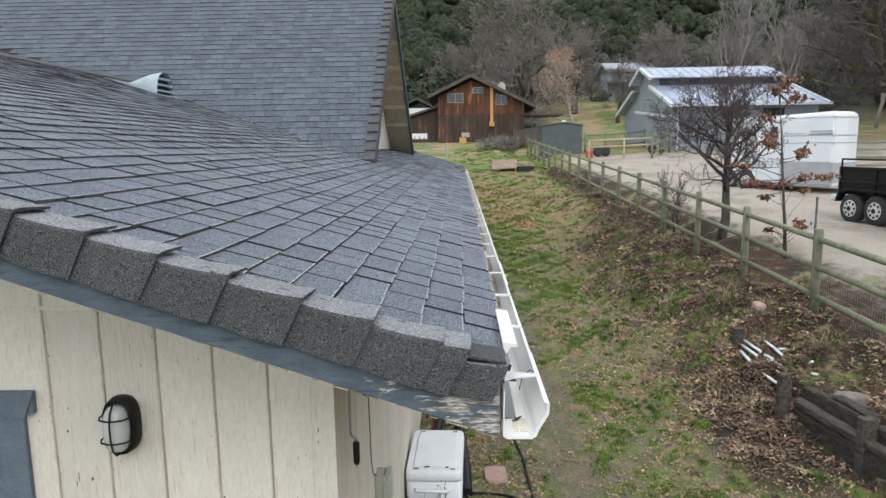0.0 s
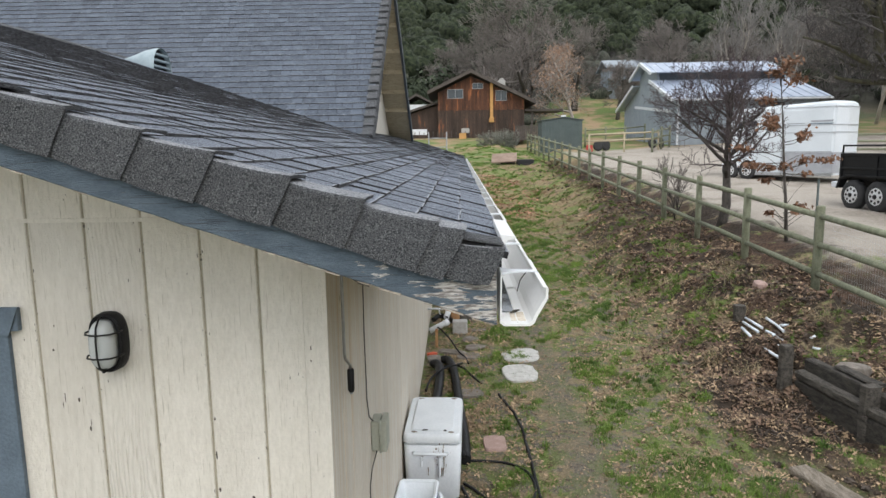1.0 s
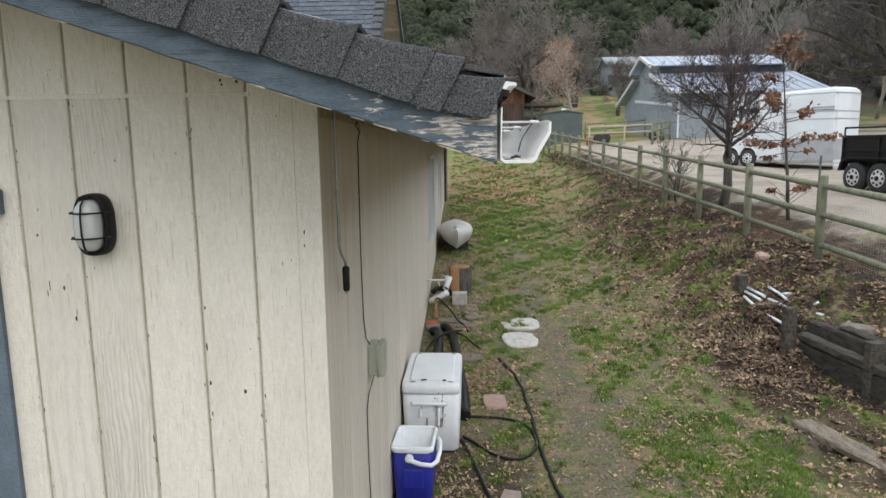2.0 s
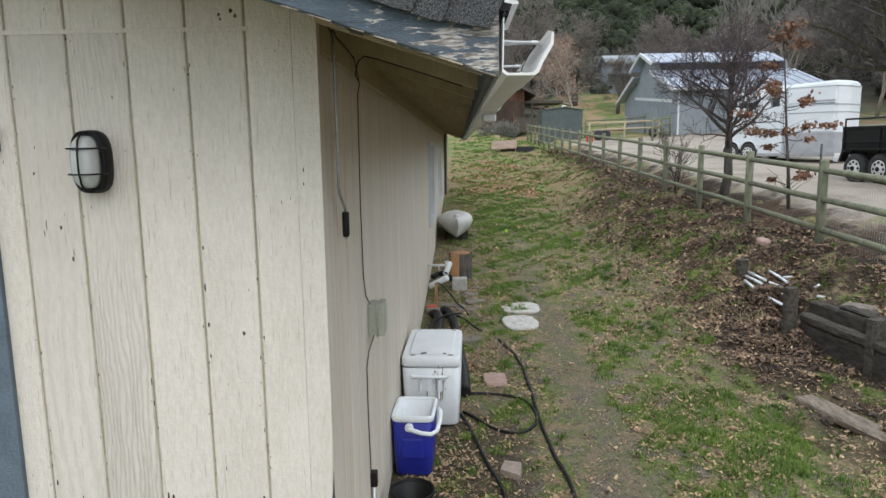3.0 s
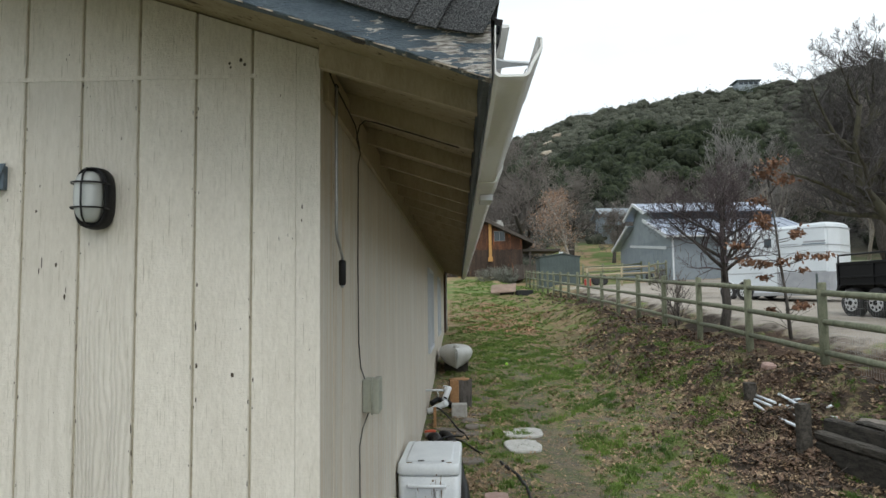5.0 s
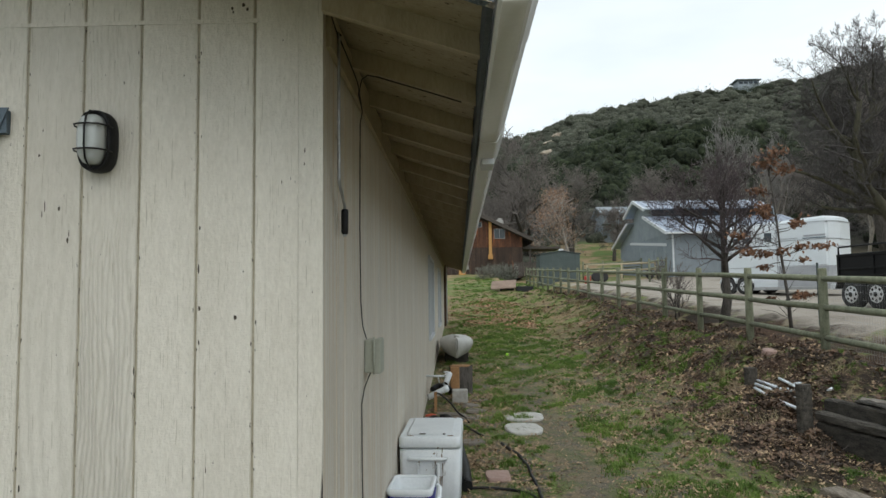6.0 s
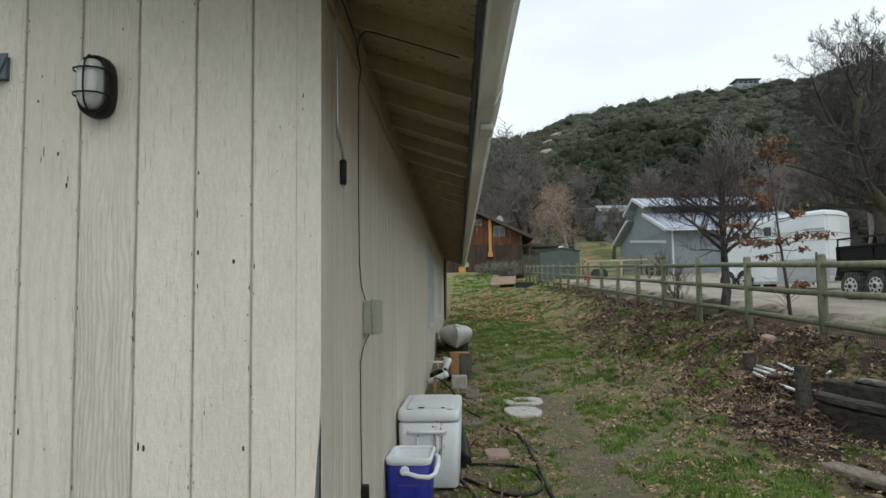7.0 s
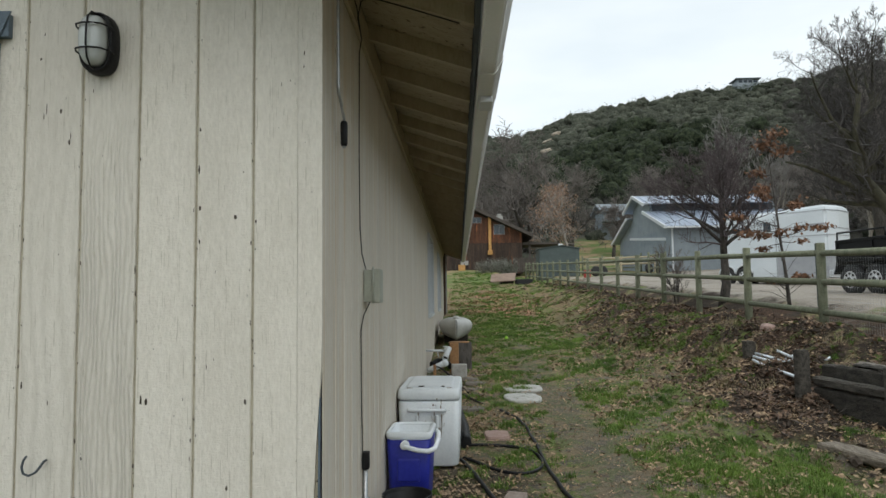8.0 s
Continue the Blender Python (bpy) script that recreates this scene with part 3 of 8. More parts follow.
def peeling_material():
    """Blue-grey paint that flakes off to bare grey wood, more so at the low end of the board."""
    m = material("peeling_blue_grey_board", (0.062, 0.088, 0.113), (0.112, 0.148, 0.182), 7, 0.7, 0.8, 40, (2, 2, 8))
    n, l = m.node_tree.nodes, m.node_tree.links
    b = n["Principled BSDF"]
    under = b.inputs["Base Color"].links[0].from_socket
    geo, mp = n.new("ShaderNodeNewGeometry"), n.new("ShaderNodeMapping")
    mp.inputs["Rotation"].default_value = (0, radians(-ANG), 0)
    mp.inputs["Scale"].default_value = (3.6, 4, 19)
    l.new(geo.outputs["Position"], mp.inputs["Vector"])
    t = n.new("ShaderNodeTexNoise")
    t.inputs["Scale"].default_value, t.inputs["Detail"].default_value, t.inputs["Roughness"].default_value = 3.2, 9.0, 0.62
    l.new(mp.outputs[0], t.inputs["Vector"])
    sep, rng = n.new("ShaderNodeSeparateXYZ"), n.new("ShaderNodeMapRange")
    l.new(geo.outputs["Position"], sep.inputs[0])
    l.new(sep.outputs[0], rng.inputs["Value"])
    rng.interpolation_type = "SMOOTHSTEP"
    for key, v in (("From Min", -0.42), ("From Max", 0.11), ("To Min", -0.03), ("To Max", 0.19)):
        rng.inputs[key].default_value = v
    add = n.new("ShaderNodeMath")
    l.new(t.outputs["Fac"], add.inputs[0])
    l.new(rng.outputs[0], add.inputs[1])
    edge = n.new("ShaderNodeValToRGB")
    edge.color_ramp.elements[0].position, edge.color_ramp.elements[1].position = 0.652, 0.660
    l.new(add.outputs[0], edge.inputs[0])
    wood = n.new("ShaderNodeValToRGB")
    wood.color_ramp.elements[0].position, wood.color_ramp.elements[0].color = 0.38, (0.17, 0.15, 0.135, 1)
    wood.color_ramp.elements[1].position, wood.color_ramp.elements[1].color = 0.60, (0.58, 0.555, 0.52, 1)
    grain = n.new("ShaderNodeTexNoise")
    grain.inputs["Scale"].default_value, grain.inputs["Detail"].default_value = 9.0, 6.0
    l.new(mp.outputs[0], grain.inputs["Vector"])
    l.new(grain.outputs["Fac"], wood.inputs[0])
    mx = n.new("ShaderNodeMixRGB")
    l.new(edge.outputs[0], mx.inputs[0])
    l.new(under, mx.inputs[1])
    l.new(wood.outputs[0], mx.inputs[2])
    # fine dark checks along the grain
    fine_map, checks, shade = n.new("ShaderNodeMapping"), n.new("ShaderNodeTexNoise"), n.new("ShaderNodeMapRange")
    fine_map.inputs["Rotation"].default_value, fine_map.inputs["Scale"].default_value = (0, radians(-ANG), 0), (5, 5, 130)
    l.new(geo.outputs["Position"], fine_map.inputs["Vector"])
    l.new(fine_map.outputs[0], checks.inputs["Vector"])
    checks.inputs["Scale"].default_value, checks.inputs["Detail"].default_value = 1.6, 3.0
    l.new(checks.outputs["Fac"], shade.inputs["Value"])
    shade.inputs["From Min"].default_value, shade.inputs["From Max"].default_value, shade.inputs["To Max"].default_value = 0.60, 0.68, 0.6
    dark = n.new("ShaderNodeMixRGB")
    dark.inputs[2].default_value = (0.03, 0.03, 0.032, 1)
    l.new(shade.outputs[0], dark.inputs[0])
    l.new(mx.outputs[0], dark.inputs[1])
    l.new(dark.outputs[0], b.inputs["Base Color"])
    return m


PEELING = peeling_material()
CUTGREY = material("bare_greyed_wood", (0.22, 0.18, 0.14), (0.50, 0.44, 0.36), 30, 0.9, 0.5, 80)

# front wall: backing, boards between grooves, flashing, corner trim
wall_front = part("wall_front", prismed([(-9.0, -0.4), (WALL_X - 0.012, -0.4), (WALL_X - 0.012, roof_z(WALL_X) - 0.05), (RIDGE_X0, roof_z(RIDGE_X0) - 0.05), (-9.0, roof_z(RIDGE_X0) - 1.3)], "y", WALL_Y + 0.016, WALL_Y + 0.15), GROOVE)
tagged(wall_front, "cream painted vertical board siding with knots and flaking spots", "wall", kind="structure")
FLASH_Z = 2.757


def siding_board(x0, x1, z0, top0, top1, flush=False):
    """A board whose top may slope; its long edges are eased."""
    bm = bmesh.new()
    e, g = 0.004, 0.0046
    ring = []
    for z_of in ((z0, z0), (top0, top1)):
        row = []
        for x, dy in ((x0 + g, 0.014), (x0 + g, e * 0.7), (x0 + g + e, 0.0), (x1 - (0 if flush else g + e), 0.0), (x1 - (0 if flush else g), 0.0 if flush else e * 0.7), (x1 - (0 if flush else g), 0.014)):
            f = (x - x0) / (x1 - x0)
            row.append(bm.verts.new((x, WALL_Y + dy, z_of[0] * (1 - f) + z_of[1] * f)))
        ring.append(row)
    for i in range(5):
        bm.faces.new((ring[0][i], ring[0][i + 1], ring[1][i + 1], ring[1][i]))
    bm.faces.new(ring[1])
    bm.faces.new(ring[0][::-1])
    return bm


edges_x = [-0.586, -0.749, -0.960, -1.176, -1.391] + [-1.606 - 0.2145 * k for k in range(14)]
for x1, x0 in zip(edges_x, edges_x[1:]):
    paint = SIDING_RING if x0 < -1.29 < x1 else SIDING_BROAD if x0 < -1.48 < x1 else SIDING
    if x1 > -0.6:
        part("board", siding_board(x0, x1, -0.3, roof_z(x0) - 0.06, roof_z(x1) - 0.06, True), paint, wall_front)
    else:
        part("board", siding_board(x0, x1, -0.3, FLASH_Z, FLASH_Z), paint, wall_front)
        part("board", siding_board(x0, x1, FLASH_Z + 0.012, roof_z(x0) - 0.06, roof_z(x1) - 0.06), SIDING, wall_front)
    part("groove", boxed(x0 - 0.010, x0 + 0.010, WALL_Y + 0.007, WALL_Y + 0.0155, -0.3, roof_z(x0) - 0.07), GROOVE, wall_front, "narrow grimy groove between boards")
part("flashing", boxed(-4.3, -0.735, WALL_Y - 0.0035, WALL_Y + 0.012, FLASH_Z - 0.003, FLASH_Z + 0.013, 0.0015), SIDING, wall_front)
CORNER = WALL_X + 0.005
part("corner_trim", prismed([(-0.5845, -0.3), (-0.545, -0.3), (-0.534, 0.45), (-0.518, 0.80), (-0.499, 1.10), (CORNER, 1.24), (CORNER, roof_z(CORNER) - 0.06), (-0.5845, roof_z(-0.5845) - 0.06)], "y", WALL_Y - 0.001, WALL_Y + 0.02), SIDING, wall_front)
# black strip behind the trim paints in the shade of the open split
part("split", prismed([(-0.585, -0.3), (WALL_X + 0.0015, -0.3), (WALL_X + 0.0015, 1.22), (-0.53, 1.22)], "y", WALL_Y + 0.0205, WALL_Y + 0.03), FELT_AND_SHADE, wall_front, "black strip as the shade in the gap behind the split corner board")
part("nail_strip", prismed([(-0.520, -0.3), (-0.510, -0.3), (-0.503, 1.0), (-0.508, 1.0)], "y", WALL_Y + 0.004, WALL_Y + 0.0195), BLUE_TRIM, wall_front)

# knots and chips in the boards: place, half width and half height
rng_k = random.Random(5)
knot_spots = [(-0.814, 1.658, 0.007, 0.009), (-0.738, 1.639, 0.003, 0.011), (-0.945, 1.692, 0.005, 0.009), (-0.949, 1.837, 0.004, 0.017), (-0.945, 1.570, 0.004, 0.009), (-0.947, 1.985, 0.004, 0.008),
              (-0.752, 1.865, 0.0025, 0.007), (-0.785, 1.824, 0.003, 0.004), (-1.181, 1.47, 0.003, 0.018), (-1.177, 1.383, 0.003, 0.010), (-1.151, 1.001, 0.005, 0.020), (-1.132, 0.995, 0.006, 0.014),
              (-0.772, 0.990, 0.006, 0.011), (-0.756, 1.272, 0.003, 0.010), (-0.836, 0.688, 0.005, 0.009), (-1.363, 0.795, 0.004, 0.008), (-1.174, 0.768, 0.004, 0.010), (-0.968, 0.856, 0.003, 0.010),
              (-0.561, 2.266, 0.003, 0.010), (-0.563, 2.216, 0.003, 0.006), (-1.472, 2.065, 0.005, 0.009), (-1.437, 1.947, 0.005, 0.011), (-1.433, 1.972, 0.002, 0.016), (-1.553, 2.265, 0.005, 0.007),
              (-1.526, 2.075, 0.002, 0.022), (-1.536, 2.045, 0.002, 0.014), (-1.541, 2.359, 0.003, 0.005), (-1.588, 1.056, 0.004, 0.014), (-1.491, 0.994, 0.002, 0.008), (-0.836, 2.811, 0.005, 0.008),
              (-0.794, 2.823, 0.007, 0.009), (-0.779, 2.805, 0.006, 0.008), (-0.832, 2.796, 0.004, 0.005), (-1.239, 2.534, 0.003, 0.006), (-0.914, 1.116, 0.002, 0.010), (-0.954, 1.148, 0.002, 0.006)]
for k in range(80):
    gxk = rng_k.choice(edges_x[1:7]) + rng_k.choice((-1, 1)) * rng_k.uniform(0.006, 0.011)
    w = rng_k.uniform(0.0009, 0.0024)
    knot_spots.append((gxk, rng_k.uniform(0.5, 2.7), w, w * rng_k.uniform(2, 5)))
for k in range(70):
    w = rng_k.uniform(0.0006, 0.0016)
    knot_spots.append((rng_k.uniform(-1.75, -0.52), rng_k.uniform(0.5, 2.9), w, w * rng_k.uniform(2, 6)))
for kx, kz, w, h in knot_spots:
    bm = bmesh.new()
    ring = [bm.verts.new((kx + w * math.cos(t) * rng_k.uniform(0.6, 1.1), WALL_Y - 0.0012, kz + h * math.sin(t) * rng_k.uniform(0.7, 1.25))) for t in np.linspace(0, 2 * math.pi, 9)[:-1]]
    top = bm.verts.new((kx, WALL_Y - 0.0028, kz))
    for i in range(8):
        bm.faces.new((ring[i], ring[(i + 1) % 8], top))
    part("knot", bm, KNOT, wall_front, "dark bare knot")

# side wall with two windows, boards along it
wall_side = thing("wall_side", "cream vertical board siding running along the yard", "wall", kind="structure")
HOLES = ((10.9, 12.7, 1.02, 2.42), (15.7, 17.5, 1.02, 2.42))
SIDE_TOP = roof_z(WALL_X) - 0.10
spans = [(WALL_Y + 0.15, HOLES[0][0]), (HOLES[0][1], HOLES[1][0]), (HOLES[1][1], 21.9)]
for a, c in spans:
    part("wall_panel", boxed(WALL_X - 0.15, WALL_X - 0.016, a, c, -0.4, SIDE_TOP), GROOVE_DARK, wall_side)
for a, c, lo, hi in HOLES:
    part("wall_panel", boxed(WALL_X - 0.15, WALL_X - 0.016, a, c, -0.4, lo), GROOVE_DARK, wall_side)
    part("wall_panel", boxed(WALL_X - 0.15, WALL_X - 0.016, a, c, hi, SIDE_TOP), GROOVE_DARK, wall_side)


def side_board(z0, z1, width):
    bm = bmesh.new()
    rows = []
    for z in (z0, z1):
        rows.append([bm.verts.new((WALL_X - dx, y, z)) for y, dx in ((0.004, 0.014), (0.004, 0.0035), (0.009, 0.0), (width - 0.009, 0.0), (width - 0.004, 0.0035), (width - 0.004, 0.014))])
    for i in range(5):
        bm.faces.new((rows[0][i], rows[0][i + 1], rows[1][i + 1], rows[1][i]))
    me = bpy.data.meshes.new("board")
    bm.to_mesh(me)
    bm.free()
    return me


BW = 0.2025
full, low, high = side_board(-0.35, SIDE_TOP, BW), side_board(-0.35, HOLES[0][2], BW), side_board(HOLES[0][3], SIDE_TOP, BW)
y = WALL_Y + 0.09
while y < 21.8:
    cut = any(a - 0.1 < y + BW / 2 < c + 0.1 for a, c, lo, hi in HOLES)
    for me in ((low, high) if cut else (full,)):
        placed("board", me, SIDING_WORN_SHADE, wall_side, at=Matrix.Translation((0, y, 0)))
    y += BW
part("corner_trim", boxed(WALL_X - 0.02, WALL_X + 0.004, WALL_Y + 0.021, WALL_Y + 0.092, -0.3, SIDE_TOP, 0.003), SIDING_WORN_SHADE, wall_side)
part("frieze", boxed(WALL_X + 0.0025, WALL_X + 0.026, WALL_Y + 0.06, 21.9, SIDE_TOP - 0.14, SIDE_TOP + 0.01, 0.003), TRIM, wall_side, "tan painted frieze board")
part("end_post", boxed(WALL_X - 0.05, WALL_X + 0.07, 21.9, 22.05, 0.5, SIDE_TOP + 0.1, 0.005), REDWOOD, wall_side, "dark brown corner post")
for k, (a, c, lo, hi) in enumerate(HOLES):
    win = thing("window_%d" % (k + 1), "white framed sliding window in the side wall", "window", kind="structure", at=(WALL_X, (a + c) / 2, (lo + hi) / 2))
    w, h = (c - a) / 2, (hi - lo) / 2
    for name, bm in (("jamb", boxed(-0.06, 0.03, -w, -w + 0.05, -h, h, 0.004)), ("jamb", boxed(-0.06, 0.03, w - 0.05, w, -h, h, 0.004)),
                     ("head", boxed(-0.06, 0.03, -w + 0.05, w - 0.05, h - 0.05, h, 0.004)), ("window_sill", boxed(-0.06, 0.04, -w + 0.05, w - 0.05, -h, -h + 0.05, 0.004)),
                     ("mullion", boxed(-0.05, 0.015, -0.025, 0.025, -h + 0.05, h - 0.05, 0.003))):
        part(name, bm, WHITE, win)
    for s in (-1, 1):
        part("pane", boxed(-0.035, -0.028, min(s * 0.025, s * (w - 0.05)), max(s * 0.025, s * (w - 0.05)), -h + 0.05, h - 0.05), GLASS, win)
part("wall_inner", boxed(-8.9, -8.7, 2.6, 21.9, -0.4, 5.0), GROOVE, wall_side)
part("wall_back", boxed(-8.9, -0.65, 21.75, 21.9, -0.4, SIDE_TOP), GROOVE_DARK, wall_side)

# roof of the low wing
roof_low = part("roof_low", prismed([(EAVE_X - 0.01, roof_z(EAVE_X) - 0.012), (RIDGE_X0, roof_z(RIDGE_X0) - 0.012), (-9.0, roof_z(RIDGE_X0) - 1.25), (-9.0, roof_z(RIDGE_X0) - 1.27), (RIDGE_X0, roof_z(RIDGE_X0) - 0.03), (EAVE_X - 0.01, roof_z(EAVE_X) - 0.03)], "y", RAKE_Y + 0.02, END_Y), FELT_AND_SHADE)
tagged(roof_low, "low-pitched roof of dark grey asphalt shingles", "roof", kind="structure")
part("deck", prismed([(EAVE_X - 0.022, roof_z(EAVE_X) - 0.0315), (RIDGE_X0, roof_z(RIDGE_X0) - 0.0315), (-8.9, roof_z(RIDGE_X0) - 1.28), (-8.9, roof_z(RIDGE_X0) - 1.30), (RIDGE_X0, roof_z(RIDGE_X0) - 0.047), (EAVE_X - 0.022, roof_z(EAVE_X) - 0.047)], "y", RAKE_Y + 0.025, END_Y - 0.005), SOFFIT, roof_low, "tan painted plywood underside")
RAFT = 0.092
for k in range(34):
    ry = 2.405 + 0.594 * k
    inner = WALL_X - (0.1 if k else -0.012)
    if ry > END_Y - 0.1:
        break
    z_at = [roof_z(x) - 0.05 for x in (EAVE_X - 0.045, inner)]
    part("rafter", prismed([(EAVE_X - 0.045, z_at[0]), (inner, z_at[1]), (inner, z_at[1] - RAFT), (EAVE_X - 0.045, z_at[0] - RAFT)], "y", ry - 0.019, ry + 0.019), TRIM, roof_low)
part("rake_rafter", prismed([(EAVE_X - 0.045, roof_z(EAVE_X) - 0.052), (RIDGE_X0, roof_z(RIDGE_X0) - 0.052), (RIDGE_X0, roof_z(RIDGE_X0) - 0.16), (EAVE_X - 0.045, roof_z(EAVE_X) - 0.15)], "y", 1.852, 1.89), TRIM, roof_low)
part("fascia", boxed(EAVE_X - 0.043, EAVE_X - 0.022, 1.853, END_Y, 2.545, roof_z(EAVE_X) - 0.035, 0.003), DARK_TRIM, roof_low, "dark grey painted fascia board")
bm = bmesh.new()
n_seg = 60
rows = []
rb = random.Random(3)
for i in range(n_seg + 1):
    bx = 0.108 - ((0.108 - RIDGE_X0) * (i / n_seg) ** 1.6)
    wig = rb.uniform(-0.002, 0.002)
    zb = roof_z(bx) - 0.182 - 0.017 * min(max((bx + 1.3) / 1.4, 0.0), 1.0) + wig
    zt = roof_z(bx) - 0.018
    rows.append([bm.verts.new(p) for p in ((bx, 1.812 + rb.uniform(0, 0.0012), zb + 0.004), (bx, 1.811, zt), (bx, 1.849, zt), (bx, 1.849, zb), (bx, 1.820, zb))])
for a, c in zip(rows, rows[1:]):
    for k in range(5):
        bm.faces.new((a[k], a[(k + 1) % 5], c[(k + 1) % 5], c[k]))
bm.faces.new(rows[0])
bm.faces.new(rows[-1][::-1])
bmesh.ops.recalc_face_normals(bm, faces=bm.faces)
part("barge_board", bm, PEELING, roof_low, "blue-grey barge board with paint peeling to bare wood")
bm = bmesh.new()
for i in range(26):
    xa = 0.10 - 0.085 * i
    xb = xa - rb.uniform(0.02, 0.08)
    h = rb.uniform(0.002, 0.006)
    if i > 8 and rb.random() < 0.6:
        continue
    foot = -0.183 - 0.017 * min(max((xa + 1.3) / 1.4, 0.0), 1.0)
    prism(bm, [(xa, roof_z(xa) + foot), (xb, roof_z(xb) + foot), (xb, roof_z(xb) + foot + h * 0.5), (xa, roof_z(xa) + foot + h)], "y", 1.8095, 1.8125)
part("bare_edge", bm, CUTGREY, roof_low, "pale bare wood along the board's lower edge")
bm = prismed([(-0.33, 2.683), (-0.23, 2.652), (-0.245, 2.632), (-0.275, 2.640)], "y", 1.826, 1.832)
part("splinter", bm, OLDWOOD, roof_low, "loose dark splinter under the board")

# ridge caps folded over the rake
def cap_mesh(length, seed, flap=0.122):
    r = random.Random(seed)
    bm = bmesh.new()
    section = [(0.15, 0.0), (0.06, 0.004), (0.016, 0.006), (0.003, 0.002), (-0.004, -0.008), (-0.006, -0.05), (-0.007, -flap)]
    nl = 5
    grid = []
    for i in range(nl + 1):
        f = i / nl
        row = []
        for j, (sy, sw) in enumerate(section):
            skew = 0.02 * max(0, -sw) / flap
            lift = 0.024 * f * f
            row.append((f * length - length - skew * f + (0.0 if 0 < i < nl else r.uniform(-0.002, 0.002)), sy - (0.013 * f if j > 2 else 0) + r.uniform(-0.0005, 0.0005),
                        sw * (0.86 + 0.20 * f if j > 4 else 1.0) + lift + r.uniform(-0.0006, 0.0006) + (r.uniform(-0.002, 0.002) if j == 6 else 0)))
        grid.append(row)
    th = 0.010
    outer = [[bm.verts.new(p) for p in row] for row in grid]
    inner = [[bm.verts.new((p[0], p[1] + (th if j > 3 else 0), p[2] - (th if j < 4 else 0))) for j, p in enumerate(row)] for row in grid]
    m = len(section)
    for i in range(nl):
        for j in range(m - 1):
            top = bm.faces.new((outer[i][j], outer[i + 1][j], outer[i + 1][j + 1], outer[i][j + 1]))
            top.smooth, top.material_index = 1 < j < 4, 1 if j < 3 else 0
            bm.faces.new((inner[i][j], inner[i][j + 1], inner[i + 1][j + 1], inner[i + 1][j]))
        for j in (0, m - 1):
            q = (outer[i][j], inner[i][j], inner[i + 1][j], outer[i + 1][j])
            bm.faces.new(q if j == 0 else q[::-1])
    for j in range(m - 1):
        bm.faces.new((outer[nl][j], inner[nl][j], inner[nl][j + 1], outer[nl][j + 1]))
        bm.faces.new((outer[0][j], outer[0][j + 1], inner[0][j + 1], inner[0][j]))
    me = bpy.data.meshes.new("ridge_cap")
    bm.to_mesh(me)
    bm.free()
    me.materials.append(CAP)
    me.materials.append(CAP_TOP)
    return me


cap_tips = [0.018, -0.057, -0.249, -0.444, -0.649, -0.841, -1.034] + [-1.034 - 0.196 * k for k in range(1, 22)]
cap_kinds = [cap_mesh(0.262, s, 0.137) for s in (1, 2, 3, 4)]
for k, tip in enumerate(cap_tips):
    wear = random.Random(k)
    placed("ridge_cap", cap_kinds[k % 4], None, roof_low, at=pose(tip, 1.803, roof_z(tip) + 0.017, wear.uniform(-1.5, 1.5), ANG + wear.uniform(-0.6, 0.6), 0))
placed("end_cap", cap_mesh(0.20, 9, 0.10), None, roof_low, "torn darker end piece", at=pose(0.126, 1.806, roof_z(0.126) + 0.001, 0, ANG - 4, 0))
# added filler under the torn end; its black is the shade of the gap
part("gap_filler", prismed([(-0.12, roof_z(-0.12) - 0.031), (0.121, roof_z(0.121) - 0.031), (0.121, roof_z(0.121) + 0.018), (-0.12, roof_z(-0.12) + 0.010)], "y", 1.812, 1.96), FELT_AND_SHADE, roof_low, "black filler under the torn end, as dark as the shaded gap")
part("torn_flap", prismed([(0.02, 2.772), (0.126, 2.752), (0.126, 2.747), (0.02, 2.764)], "y", 1.80, 1.93), CAP, roof_low)

tc = prismed([(-0.15, -0.05), (0, 0.012), (0.15, -0.05), (0.15, -0.043), (0, 0.021), (-0.15, -0.043)], "y", 0.0, 0.26)
tc_me = bpy.data.meshes.new("top_cap")
tc.to_mesh(tc_me)
tc.free()
for k in range(46):
    placed("top_cap", tc_me, CAP, roof_low, at=pose(RIDGE_X0, 1.85 + 0.2 * k, roof_z(RIDGE_X0) + 0.004, 2.0, 0, 0))

# gutter
SILT = material("tan_silt", (0.52, 0.42, 0.30), (0.78, 0.74, 0.66), 26, 0.8, 0.2, 90)
gutter = thing("gutter", "white vinyl gutter with brackets, open at its end", "gutter", kind="structure")
profile = [(0.118, 2.665), (0.116, 2.535), (0.128, 2.526), (0.196, 2.526), (0.208, 2.534), (0.217, 2.556), (0.236, 2.588), (0.244, 2.600), (0.245, 2.628), (0.236, 2.630)]
inner_p = [(px + 0.0035 * (1 if px < 0.16 else -1), pz + 0.0035) for px, pz in profile]


def gutter_run(y0, y1, grow=0.0):
    outl = [(px + (grow if px > 0.16 else -grow * 0), pz - (grow if pz < 2.6 else 0)) for px, pz in profile]
    bm = bmesh.new()
    ring = outl + inner_p[::-1]
    a = [bm.verts.new((px, y0, pz)) for px, pz in ring]
    c = [bm.verts.new((px, y1, pz)) for px, pz in ring]
    k, h = len(ring), len(outl)
    for i in range(k):
        bm.faces.new((a[i], c[i], c[(i + 1) % k], a[(i + 1) % k]))
    for e in (a, c):
        for i in range(h - 1):
            bm.faces.new((e[i], e[i + 1], e[k - 2 - i], e[k - 1 - i]))
    bmesh.ops.recalc_face_normals(bm, faces=bm.faces)
    return bm


